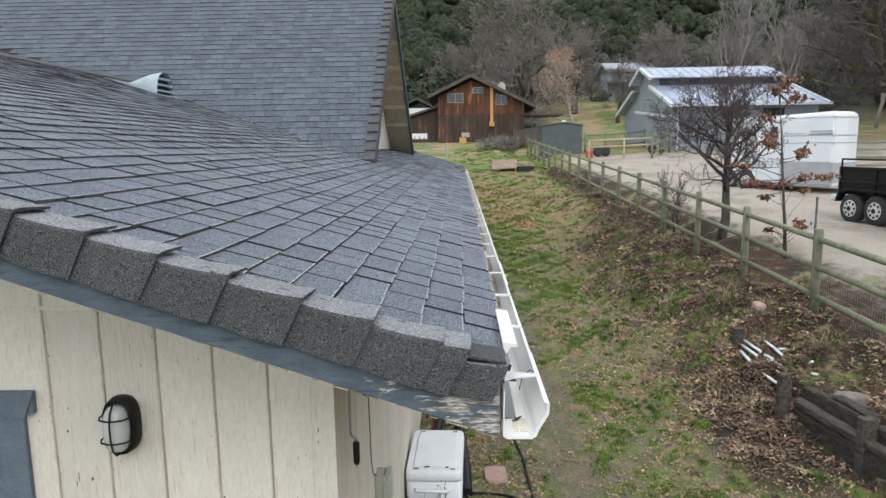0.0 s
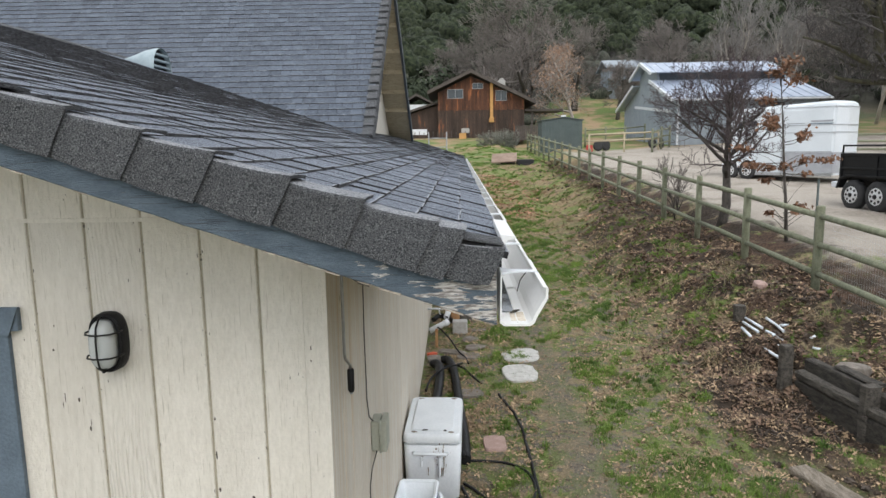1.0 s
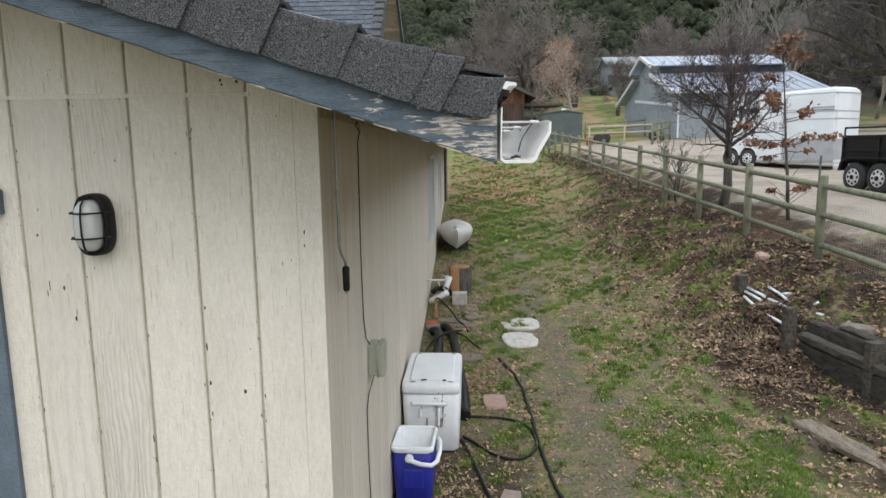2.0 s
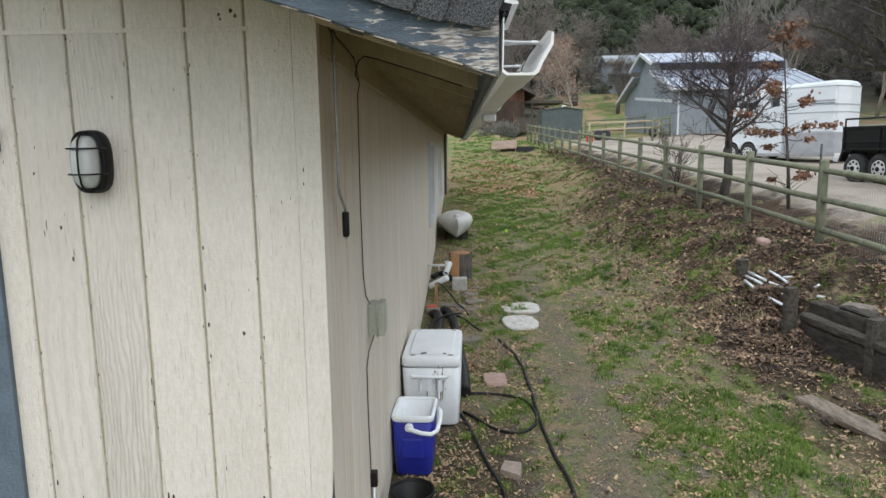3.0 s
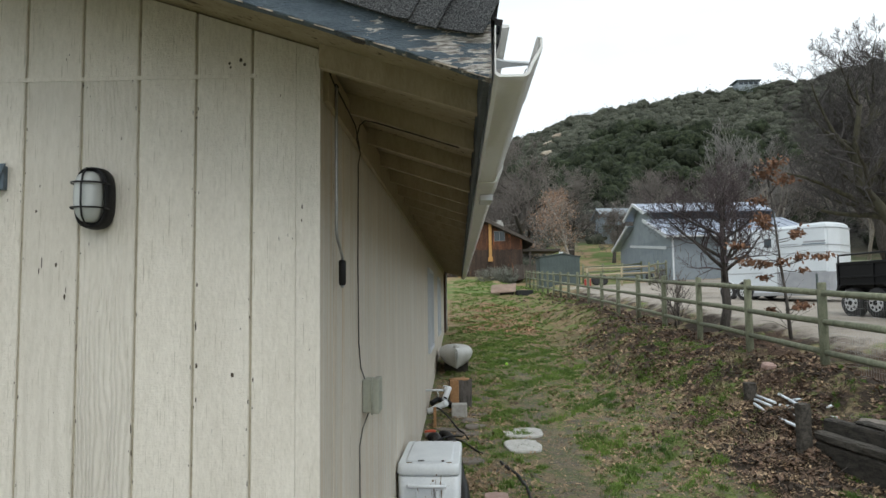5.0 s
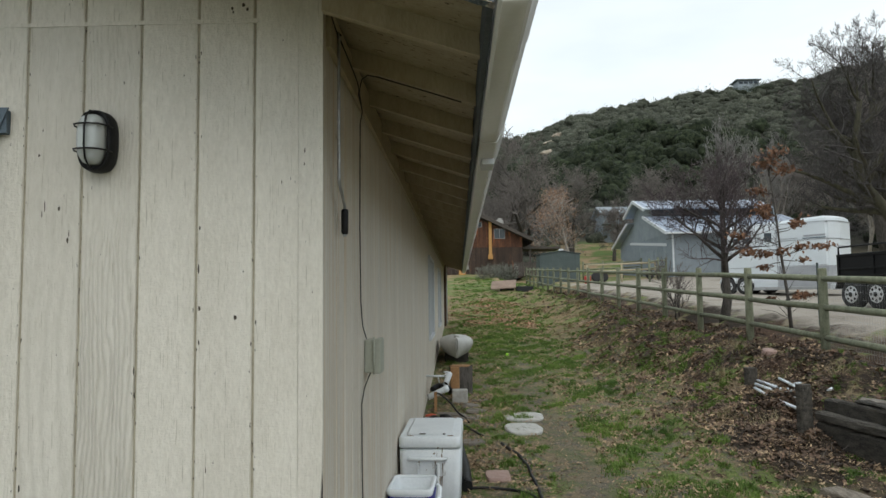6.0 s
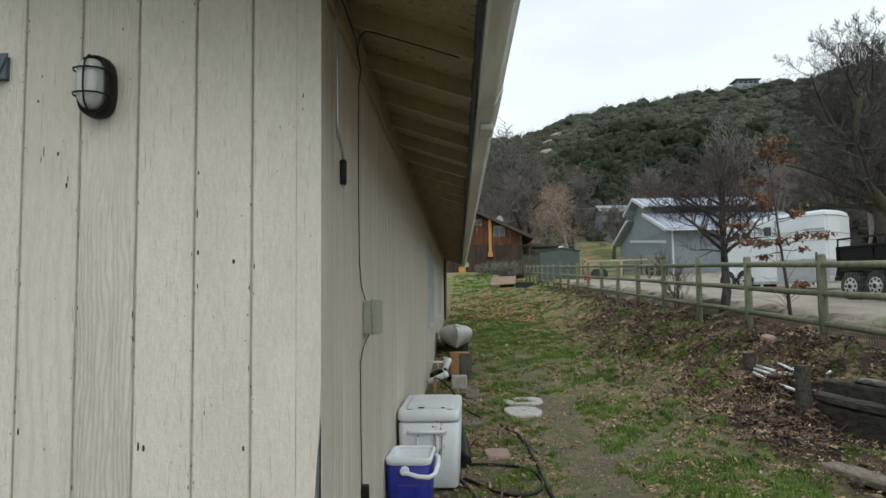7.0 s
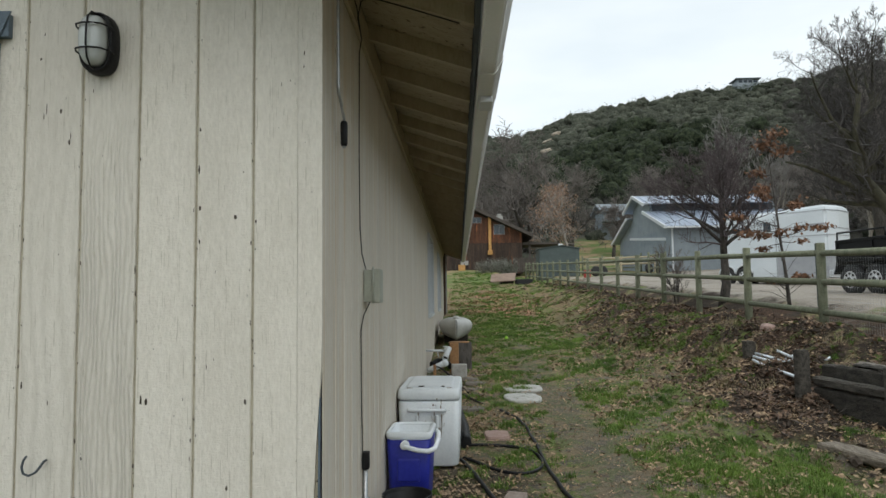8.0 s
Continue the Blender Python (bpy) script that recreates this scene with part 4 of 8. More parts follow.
part("run", gutter_run(1.80, 2.28, 0.003), GUTTER, gutter)
part("run", gutter_run(2.26, 9.4), GUTTER, gutter)
part("run", gutter_run(9.4, 16.0), GUTTER, gutter)
part("run", gutter_run(16.0, END_Y), GUTTER, gutter)
for jy in (9.4, 16.0):
    part("joint", gutter_run(jy - 0.06, jy + 0.06, 0.004), GUTTER, gutter)
part("joint", gutter_run(3.47, 4.16, 0.006), GUTTER, gutter)
part("outlet", boxed(0.138, 0.212, 3.84, 4.03, 2.482, 2.519, 0.006), WHITE, gutter)
for k in range(34):
    hy = 2.02 + 0.575 * k
    bm = bmesh.new()
    prism(bm, [(0.121, hy - 0.055), (0.121, hy + 0.055), (0.16, hy + 0.026), (0.236, hy + 0.010), (0.236, hy - 0.010), (0.16, hy - 0.026)], "z", 2.634, 2.6385)
    tube(bm, [(0.215, hy, 2.637), (0.238, hy, 2.634), (0.243, hy, 2.622)], 0.006, 6)
    part("bracket", bm, WHITE, gutter)
# leaf silt; the shade inside the gutter is also put into its brown
SILT_SHADE = material("leaf_silt_with_shade", (0.10, 0.075, 0.05), (0.34, 0.28, 0.21), 14, 0.9, 0.6, 60)
for k, (ya, yb) in enumerate(((3.3, 4.9), (5.2, 7.0), (7.1, 10.6), (10.8, 15.5), (15.9, 21.5))):
    bm = bmesh.new()
    rg = random.Random(50 + k)
    rows = []
    for i in range(15):
        yy = ya + (yb - ya) * i / 14
        h = 0.002 + (0.022 + rg.uniform(-0.008, 0.012)) * math.sin(math.pi * i / 14) ** 0.5
        rows.append([bm.verts.new(p) for p in ((0.1225, yy, 2.5305), (0.124, yy, 2.532 + h), (0.165, yy, 2.533 + h * rg.uniform(0.6, 1.1)), (0.204, yy, 2.532 + h * 0.9), (0.205, yy, 2.5305))])
    for p, q in zip(rows, rows[1:]):
        for j in range(4):
            bm.faces.new((p[j], p[j + 1], q[j + 1], q[j]))
    part("silt", bm, SILT_SHADE, gutter, "brown leaf silt in the channel, with the channel's shade in its colour")
part("edge_strip", prismed([(0.128, 2.752), (0.172, 2.746), (0.174, 2.739), (0.150, 2.736), (0.140, 2.716), (0.134, 2.716), (0.128, 2.742)], "y", 1.99, 2.42), GUTTER, gutter, "loose white strip at the roof edge")
part("leaf_debris", tubed([(0.15, 1.90, 2.536), (0.165, 1.905, 2.54), (0.18, 1.93, 2.537)], [0.002, 0.005, 0.002], 5), OLDWOOD, gutter)
part("water", boxed(0.1305, 0.163, 1.93, 2.6, 2.5298, 2.5325), GLASS, gutter, "thin film of standing water")
part("sediment", boxed(0.150, 0.190, 1.835, 1.93, 2.5297, 2.5312), SILT, gutter, "tan silt stain")
part("seam", tubed([(0.166, 1.81, 2.5305), (0.166, 12.0, 2.5305)], 0.0022, 6), GUTTER, gutter)
wire = tubed([(0.19, 2.12, 2.55), (0.20, 2.13, 2.585), (0.222, 2.10, 2.625), (0.23, 2.06, 2.634)], 0.0016, 5)
part("wire", wire, BLACK, gutter)

# ---- the house: steep main roof behind ----
FOOT_Y, FOOT_Z, ST = 9.30, 3.17, 0.84
TOP_Y, TOP_Z = 13.09, 6.36
FAR_Y, FAR_Z = 17.66, 3.30
RAKE_X = -1.20
roof_main = part("roof_main", prismed([(FOOT_Y - 0.3, FOOT_Z - 0.3 * ST), (TOP_Y, TOP_Z - 0.01), (TOP_Y, TOP_Z - 0.14), (FOOT_Y - 0.3, FOOT_Z - 0.3 * ST - 0.12)], "x", -16.0, RAKE_X - 0.02), FELT_AND_SHADE)
tagged(roof_main, "steep main roof of grey asphalt shingles", "roof", kind="structure")
FS = (TOP_Z - FAR_Z) / (FAR_Y - TOP_Y)
part("far_slope", prismed([(TOP_Y + 0.005, TOP_Z - 0.01), (FAR_Y + 0.1, FAR_Z - 0.1 * FS), (FAR_Y + 0.1, FAR_Z - 0.1 * FS - 0.09), (TOP_Y + 0.005, TOP_Z - 0.12)], "x", -16.0, RAKE_X - 0.05), SOFFIT, roof_main)
part("rake_board", prismed([(TOP_Y + 0.005, TOP_Z + 0.02), (FAR_Y + 0.12, FAR_Z - 0.1 * FS + 0.02), (FAR_Y + 0.12, FAR_Z - 0.1 * FS - 0.16), (TOP_Y + 0.005, TOP_Z - 0.18)], "x", RAKE_X - 0.048, RAKE_X), DARK_TRIM, roof_main, "dark rake board of the far slope")
part("rake_board", prismed([(FOOT_Y, FOOT_Z - 0.01), (TOP_Y, TOP_Z - 0.01), (TOP_Y, TOP_Z - 0.17), (FOOT_Y + 0.15, FOOT_Z - 0.02)], "x", RAKE_X - 0.018, RAKE_X), DARK_TRIM, roof_main)
for by in (14.17, 14.81, 15.37, 15.95, 16.53):
    bz = FAR_Z + (FAR_Y - by) * FS - 0.10
    part("lookout", boxed(-1.80, RAKE_X - 0.06, by - 0.02, by + 0.02, bz - 0.09, bz, 0.002), SOFFIT, roof_main)
wall_gable = part("wall_gable", prismed([(FOOT_Y + 0.1, 2.6), (FAR_Y - 0.2, 2.6), (FAR_Y - 0.2, FAR_Z + 0.02), (TOP_Y, TOP_Z - 0.14), (FOOT_Y + 0.1, FOOT_Z - 0.05)], "x", -1.95, -1.80), SIDING)
tagged(wall_gable, "cream painted gable wall under the main roof", "wall", kind="structure")
length = math.hypot(TOP_Y - FOOT_Y, TOP_Z - FOOT_Z)
sd = Vector((0, (TOP_Y - FOOT_Y) / length, (TOP_Z - FOOT_Z) / length))
sn = Vector((0, -sd.z, sd.y))


def slab_soup(rows_of, name, mat, parent, worn=0.006):
    verts, faces, kinds = [], [], []
    for o, u, v, nrm, w, d, t, curl in rows_of:
        k = len(verts)
        for a, c, lift in ((0, 0, t + curl), (1, 0, t), (1, 1, 0.003), (0, 1, 0.003 + curl)):
            verts.append(tuple(o + u * (w * a) + v * (d * c) + nrm * lift))
        for a, c in ((0, 0), (1, 0), (0, 1)):
            verts.append(tuple(o + u * (w * a) + v * (d * c) - nrm * 0.004))
        f = worn / d
        verts.append(tuple(o + u * w + v * worn + nrm * (t + (0.003 - t) * f)))
        verts.append(tuple(o + v * worn + nrm * (t + (0.003 - t) * f + curl)))
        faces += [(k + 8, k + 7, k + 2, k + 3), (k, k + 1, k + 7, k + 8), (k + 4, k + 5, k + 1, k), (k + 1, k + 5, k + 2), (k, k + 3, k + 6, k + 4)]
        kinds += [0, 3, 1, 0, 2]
    me = bpy.data.meshes.new(name)
    me.from_pydata(verts, [], faces)
    me.materials.append(mat)
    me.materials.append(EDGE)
    me.materials.append(FELT_AND_SHADE)
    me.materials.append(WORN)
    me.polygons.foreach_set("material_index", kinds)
    ob = new(name, me)
    ob.parent = parent
    ob["kind"] = "stuff"
    return ob


# butt faces near black: the shadow line under each course is in the colour
EDGE = material("shadow_line_shingle_edge", (0.012, 0.012, 0.014), (0.10, 0.10, 0.105), 16, 0.95, 0.4, 60)
WORN = material("worn_pale_course_edge", (0.11, 0.12, 0.14), (0.46, 0.48, 0.51), 34, 0.95, 0.5, 110, sharp=0.12)
rows_of = []
rs = random.Random(11)
course = 0
s = -0.1
while s < length:
    x = -16.0 + (0.1 * (course % 3))
    while x < RAKE_X - 0.04:
        w = rs.choice((0.13, 0.15, 0.17, 0.20))
        w = min(w, RAKE_X - 0.03 - x)
        o = Vector((x, FOOT_Y, FOOT_Z)) + sd * s
        if w > 0.05 and not (o.z < roof_z(x) - 0.25):
            rows_of.append((o, Vector((1, 0, 0)), sd, sn, w - 0.007, 0.148, 0.016 + rs.uniform(-0.003, 0.004), 0.0))
        x += w
    s += 0.142
    course += 1
slab_soup(rows_of, "shingles", SHINGLE_MAIN, roof_main)
cap_bm = prismed([(-0.085, -0.10), (-0.085, 0.040), (0.052, 0.046), (0.07, 0.03), (0.078, -0.12), (0.062, -0.12), (0.052, 0.018), (-0.065, 0.014)], "y", -0.015, 0.235)
cap_me = bpy.data.meshes.new("rake_cap")
cap_bm.to_mesh(cap_me)
cap_bm.free()
tilt = math.degrees(math.atan2(TOP_Z - FOOT_Z, TOP_Y - FOOT_Y))
for k in range(int(length / 0.205)):
    p = Vector((RAKE_X - 0.05, FOOT_Y, FOOT_Z)) + sd * (0.205 * k)
    placed("rake_cap", cap_me, CAP, roof_main, at=pose(p.x, p.y, p.z, tilt - 10.0 + 1.2 * math.sin(2.3 * k), 0, 0.8 * math.sin(1.7 * k)))

VENTMETAL = material("pale_blue_painted_metal", (0.25, 0.315, 0.34), (0.34, 0.41, 0.435), 5, 0.5, 0.1, 40)
# slant-back vent on the low roof
vent = thing("roof_vent", "pale galvanised half-round roof vent with dark louvres", "roof vent", at=(-4.50, 9.87, roof_z(-4.50)), turn=0)
bm = bmesh.new()
steps = 16
arc_y = [math.cos(math.pi * k / steps) for k in range(steps + 1)]
arc_z = [math.sin(math.pi * k / steps) ** 0.85 for k in range(steps + 1)]
rings = []
for x, w, foot, rise in ((0.22, 0.30, -0.07, 0.33), (0.18, 0.30, -0.06, 0.32), (0.02, 0.235, 0.0, 0.235), (-0.15, 0.14, 0.05, 0.125), (-0.32, 0.03, 0.105, 0.02)):
    rings.append([bm.verts.new((x, w * c, foot + rise * q)) for c, q in zip(arc_y, arc_z)])
for p, q in zip(rings, rings[1:]):
    for k in range(steps):
        bm.faces.new((p[k], p[k + 1], q[k + 1], q[k])).smooth = True
part("hood", bm, VENTMETAL, vent)
# black face behind the louvres paints in the shade inside the hood
bm = bmesh.new()
bm.faces.new([bm.verts.new((0.15, 0.285 * c, -0.055 + 0.30 * q)) for c, q in zip(arc_y, arc_z)])
part("opening_shade", bm, BLACK, vent)
for k in range(3):
    zz = -0.02 + 0.085 * k
    ww = 0.285 * math.sqrt(max(0.05, 1 - ((zz + 0.08) / 0.33) ** 2))
    part("louvre", boxed(0.155, 0.212, -ww, ww, zz, zz + 0.028, 0.004), VENTMETAL, vent)
part("flange", prismed([(-0.5, 0.5 * SLOPE + 0.012), (0.36, -0.36 * SLOPE + 0.012), (0.36, -0.36 * SLOPE + 0.004), (-0.5, 0.5 * SLOPE + 0.004)], "y", -0.34, 0.34), SHINGLE, vent)

# ---- things on and beside the walls ----
FIELDSTONE = material("brown_field_stone", (0.12, 0.105, 0.088), (0.25, 0.22, 0.19), 10, 0.9, 0.8, 60)
DIRT = material("dried_mud", (0.16, 0.12, 0.09), (0.34, 0.28, 0.22), 30, 0.95, 0.5, 90)
lamp = thing("bulkhead_lamp", "black oval bulkhead lamp with wire cage over frosted glass", "wall lamp", at=(-1.318, WALL_Y - 0.001, 2.305))


def oval(w, h, k, n=28):
    """Points of an upright rounded oval in x and z."""
    pts = []
    for i in range(n):
        t = 2 * math.pi * i / n
        c, s = math.cos(t), math.sin(t)
        pts.append((w * math.copysign(abs(c) ** k, c), h * math.copysign(abs(s) ** k, s)))
    return pts


def oval_body(levels, smooth_faces=True):
    bm = bmesh.new()
    rings = [[bm.verts.new((px, -d, pz)) for px, pz in oval(w, h, 0.72)] for w, h, d in levels]
    for a, c in zip(rings, rings[1:]):
        for i in range(len(a)):
            bm.faces.new((a[i], a[(i + 1) % len(a)], c[(i + 1) % len(a)], c[i])).smooth = smooth_faces
    bm.faces.new(rings[0][::-1])
    bm.faces.new(rings[-1])
    bmesh.ops.recalc_face_normals(bm, faces=bm.faces)
    return bm


part("base", oval_body([(0.064, 0.112, 0.0), (0.066, 0.114, 0.012), (0.064, 0.112, 0.042), (0.058, 0.106, 0.052), (0.050, 0.096, 0.052)]), BLACK, lamp)
part("glass", oval_body([(0.048, 0.094, 0.050), (0.047, 0.092, 0.075), (0.041, 0.082, 0.096), (0.028, 0.062, 0.106), (0.012, 0.03, 0.109)]), LENS, lamp, "frosted glass")
for zc in (-0.042, 0.048):
    part("cage_wire", tubed([(-0.060, -0.040, zc), (-0.060, -0.075, zc), (-0.045, -0.105, zc), (-0.015, -0.118, zc), (0.015, -0.118, zc), (0.045, -0.105, zc), (0.060, -0.075, zc), (0.060, -0.040, zc)], 0.0034, 6), BLACK, lamp)
part("cage_wire", tubed([(0, -0.045, -0.104), (0, -0.085, -0.102), (0, -0.110, -0.075), (0, -0.1195, -0.03), (0, -0.1195, 0.03), (0, -0.110, 0.075), (0, -0.085, 0.102), (0, -0.045, 0.104)], 0.0034, 6), BLACK, lamp)
part("cage_wire", tubed([(px * 0.060 / 0.066, -0.058, pz) for px, pz in oval(0.063, 0.107, 0.72)], 0.0036, 6, loop=True), BLACK, lamp)

# door casing at the left
door = thing("door_1", "blue-grey painted door casing with a projecting head", "door", kind="structure", at=(-2.2, WALL_Y, 0.0))
part("head_trim", boxed(-0.6, 0.535, -0.024, 0.002, 2.345, 2.435, 0.004), BLUE_TRIM, door)
bm = bmesh.new()
prism(bm, [(-0.6, 2.33), (0.50, 2.33), (0.545, 2.44), (-0.6, 2.44)], "y", -0.032, -0.0245)
part("head_moulding", bm, BLUE_TRIM, door)
part("casing", boxed(0.385, 0.49, -0.022, 0.002, 0.06, 2.33, 0.003), BLUE_TRIM, door)
part("casing", boxed(-0.6, -0.49, -0.022, 0.002, 0.06, 2.33, 0.003), BLUE_TRIM, door)
part("leaf", boxed(-0.485, 0.38, -0.014, 0.012, 0.06, 2.325, 0.003), BLUE_TRIM, door)
part("door_knob", turned([(0.012, 0), (0.012, 0.03), (0.03, 0.045), (0.028, 0.065), (0.0, 0.07)], 16), STEEL, door).matrix_local = pose(-0.42, -0.014, 1.02, 90, 0, 0)

hook = part("wall_hook", tubed([(-1.487, WALL_Y - 0.004, 0.792), (-1.487, WALL_Y - 0.02, 0.79), (-1.492, WALL_Y - 0.03, 0.775), (-1.507, WALL_Y - 0.034, 0.755), (-1.53, WALL_Y - 0.035, 0.745), (-1.55, WALL_Y - 0.034, 0.752), (-1.557, WALL_Y - 0.033, 0.775), (-1.55, WALL_Y - 0.033, 0.80), (-1.54, WALL_Y - 0.033, 0.812)], 0.0042, 8), DARK_TRIM)
tagged(hook, "curved dark steel hook screwed into the siding", "hook")

# awning crank hanging under the eave
crank = thing("awning_crank", "steel crank rod with black grip hanging under the eave", "crank handle", at=(WALL_X + 0.022, 2.615, 0))
part("rod", tubed([(0.01, 0.0, 2.775), (0.012, 0.0, 2.75), (0.012, 0.0, 2.19), (0.014, 0.006, 2.165), (0.014, 0.10, 2.11), (0.014, 0.118, 2.098), (0.014, 0.119, 2.08)], 0.0062, 8), STEEL, crank)
part("grip", tubed([(0.014, 0.119, 2.085), (0.014, 0.119, 2.078), (0.014, 0.119, 1.992), (0.014, 0.119, 1.982)], [0.011, 0.015, 0.0145, 0.011], 12), BLACK, crank, "black rubber grip")
part("tip", tubed([(0.014, 0.119, 1.983), (0.014, 0.119, 1.973)], 0.007, 8), STEEL, crank)
part("hanger", tubed([(-0.02, 0, 2.772), (0.012, 0, 2.778), (0.02, 0.0, 2.765)], 0.004, 6), BLACK, crank)

RAFTER_B = 2.405 + 0.594
cable = part("cable", tubed([(0.02, RAFTER_B, roof_z(0.02) - 0.147), (-0.15, RAFTER_B, roof_z(-0.15) - 0.146), (-0.36, RAFTER_B, roof_z(-0.36) - 0.147), (-0.405, RAFTER_B, roof_z(-0.405) - 0.152), (-0.432, RAFTER_B + 0.005, 2.715), (-0.455, RAFTER_B + 0.06, 2.665), (WALL_X + 0.032, 3.27, 2.645), (WALL_X + 0.012, 3.33, 2.60), (WALL_X + 0.008, 3.335, 2.08), (WALL_X + 0.008, 3.36, 1.70), (WALL_X + 0.008, 3.42, 1.58), (WALL_X + 0.012, 3.53, 1.51)], 0.0032, 6), OLDWOOD)
tagged(cable, "thin dark cable running from a rafter down the side wall", "cable")
# added dark bar that draws the crack between frieze and blocking
frieze_crack = part("cable", tubed([(WALL_X + 0.030, 2.47, 2.79), (WALL_X + 0.031, 2.56, 2.772), (WALL_X + 0.031, 2.74, 2.765), (WALL_X + 0.031, 2.92, 2.758), (WALL_X + 0.031, 3.12, 2.745), (WALL_X + 0.031, 3.26, 2.66)], 0.003, 6), OLDWOOD)
tagged(frieze_crack, "thin dark bar drawn for the crack along the frieze board", "cable")
lower_cable = part("cable", tubed([(WALL_X + 0.03, 3.55, 1.335), (WALL_X + 0.012, 3.45, 1.27), (WALL_X + 0.008, 3.38, 1.20), (WALL_X + 0.008, 3.385, 0.9), (WALL_X + 0.008, 3.42, 0.57)], 0.003, 6), OLDWOOD)
tagged(lower_cable, "thin cable between outlet box and conduit", "cable")
conduit = thing("conduit", "grey conduit pipe with a black fitting on the wall", "conduit", at=(WALL_X + 0.016, 3.45, 0))
part("pipe", tubed([(0, 0, -0.05), (0, 0, 0.52)], 0.013, 10), STEEL, conduit)
part("fitting", boxed(-0.014, 0.022, -0.02, 0.025, 0.50, 0.585, 0.005), BLACK, conduit)
part("clamp", tubed([(-0.008, -0.02, 0.36), (0.012, -0.016, 0.36), (0.018, 0, 0.36), (0.012, 0.016, 0.36), (-0.008, 0.02, 0.36)], 0.004, 6), STEEL, conduit)
outlet = thing("outlet_box", "grey-green plastic weatherproof outlet box on the side wall", "outlet box", at=(WALL_X + 0.001, 3.58, 1.42))
part("box", boxed(0, 0.048, -0.06, 0.07, -0.085, 0.085, 0.006), BOXPLASTIC, outlet)
part("lid", boxed(0.053, 0.088, -0.066, 0.076, -0.090, 0.090, 0.008), BOXPLASTIC, outlet)
part("hinge", tubed([(0.051, -0.064, -0.092), (0.051, -0.064, 0.098)], 0.006, 8), BOXPLASTIC, outlet)

def curved(pts, n=5):
    """Points of a smooth curve through the given plan points."""
    out = []
    for i in range(len(pts) - 1):
        p0, p1, p2, p3 = pts[max(i - 1, 0)], pts[i], pts[i + 1], pts[min(i + 2, len(pts) - 1)]
        for k in range(n):
            t = k / n
            out.append(tuple(0.5 * (2 * b + (c - a) * t + (2 * a - 5 * b + 4 * c - d) * t * t + (3 * b - a - 3 * c + d) * t ** 3) for a, b, c, d in zip(p0, p1, p2, p3)))
    return out + [pts[-1]]


def rock(seed, w, l, h):
    r = random.Random(seed)
    bm = bmesh.new()
    bmesh.ops.create_icosphere(bm, subdivisions=2, radius=1.0)
    for v in bm.verts:
        k = 1 + r.uniform(-0.13, 0.13)
        v.co = Vector((math.copysign(abs(v.co.x) ** 0.7, v.co.x) * w * k, math.copysign(abs(v.co.y) ** 0.7, v.co.y) * l * k, math.copysign(abs(v.co.z) ** 0.6, v.co.z) * h * k))
    return bm


# white chest cooler
def rounded_bin(w0, l0, w1, l1, z0, z1, r, open_depth=0.0, rim=0.03, n=5, floor=True):
    """A tapered bin with rounded corners; with a depth it is hollow from the top."""
    def ring(w, l, rr, z):
        out = []
        for cx, cy, a0 in ((w - rr, l - rr, 0), (-w + rr, l - rr, 90), (-w + rr, -l + rr, 180), (w - rr, -l + rr, 270)):
            for k in range(n + 1):
                a = radians(a0 + 90 * k / n)
                out.append((cx + rr * math.cos(a), cy + rr * math.sin(a), z))
        return out
    levels = [ring(w0 - 0.015, l0 - 0.015, r, z0), ring(w0, l0, r, z0 + 0.015), ring(w1, l1, r, z1 - 0.01), ring(w1 - 0.008, l1 - 0.008, r, z1)]
    if open_depth:
        levels += [ring(w1 - rim, l1 - rim, r * 0.8, z1), ring(w1 - rim - 0.005, l1 - rim - 0.005, r * 0.8, z1 - 0.01), ring(w0 - rim - (0.02 if floor else 0.0), l0 - rim - (0.02 if floor else 0.0), r * 0.8, z1 - open_depth)]
    bm = bmesh.new()
    rings = [[bm.verts.new(p) for p in lv] for lv in levels]
    for a, c in zip(rings, rings[1:]):
        for i in range(len(a)):
            bm.faces.new((a[i], a[(i + 1) % len(a)], c[(i + 1) % len(a)], c[i])).smooth = True
    if floor:
        bm.faces.new(rings[0][::-1])
        bm.faces.new(rings[-1])
    bmesh.ops.recalc_face_normals(bm, faces=bm.faces)
    return bm


chest = thing("chest_cooler", "large dirty white plastic chest cooler with closed lid", "cooler", at=(-0.235, 5.67, 0.055), turn=-1.5)
part("body", rounded_bin(0.225, 0.40, 0.238, 0.42, 0.0, 0.50, 0.05), COOLER, chest)
lid = part("lid", rounded_bin(0.245, 0.43, 0.238, 0.42, 0.508, 0.595, 0.05), COOLER, chest)
part("lid_panel", rounded_bin(0.185, 0.36, 0.18, 0.355, 0.585, 0.607, 0.04), COOLER, lid)
for sx, sy in ((-0.15, -0.37), (0.16, -0.37), (-0.15, 0.38), (0.16, 0.38)):
    part("recess", turned([(0.020, 0.0), (0.020, 0.003), (0.0, 0.004)], 14, arc=(1.2, 0.6)), DIRT, lid, "leaf-filled corner recess").matrix_local = Matrix.Translation((sx, sy, 0.5945))
part("handle", tubed([(-0.155, -0.425, 0.435), (-0.15, -0.45, 0.435), (0.12, -0.45, 0.435), (0.125, -0.425, 0.435)], 0.014, 8), COOLER, chest)
part("latch", boxed(0.045, 0.075, -0.445, -0.415, 0.24, 0.40, 0.01), COOLER, chest)
part("latch", boxed(-0.10, -0.08, -0.437, -0.415, 0.31, 0.40, 0.008), COOLER, chest)
part("drain_cap", turned([(0.03, 0), (0.03, 0.025), (0.02, 0.03)], 14), BLACK, chest).matrix_local = pose(0.235, 0.20, 0.12, 0, 90, 0)

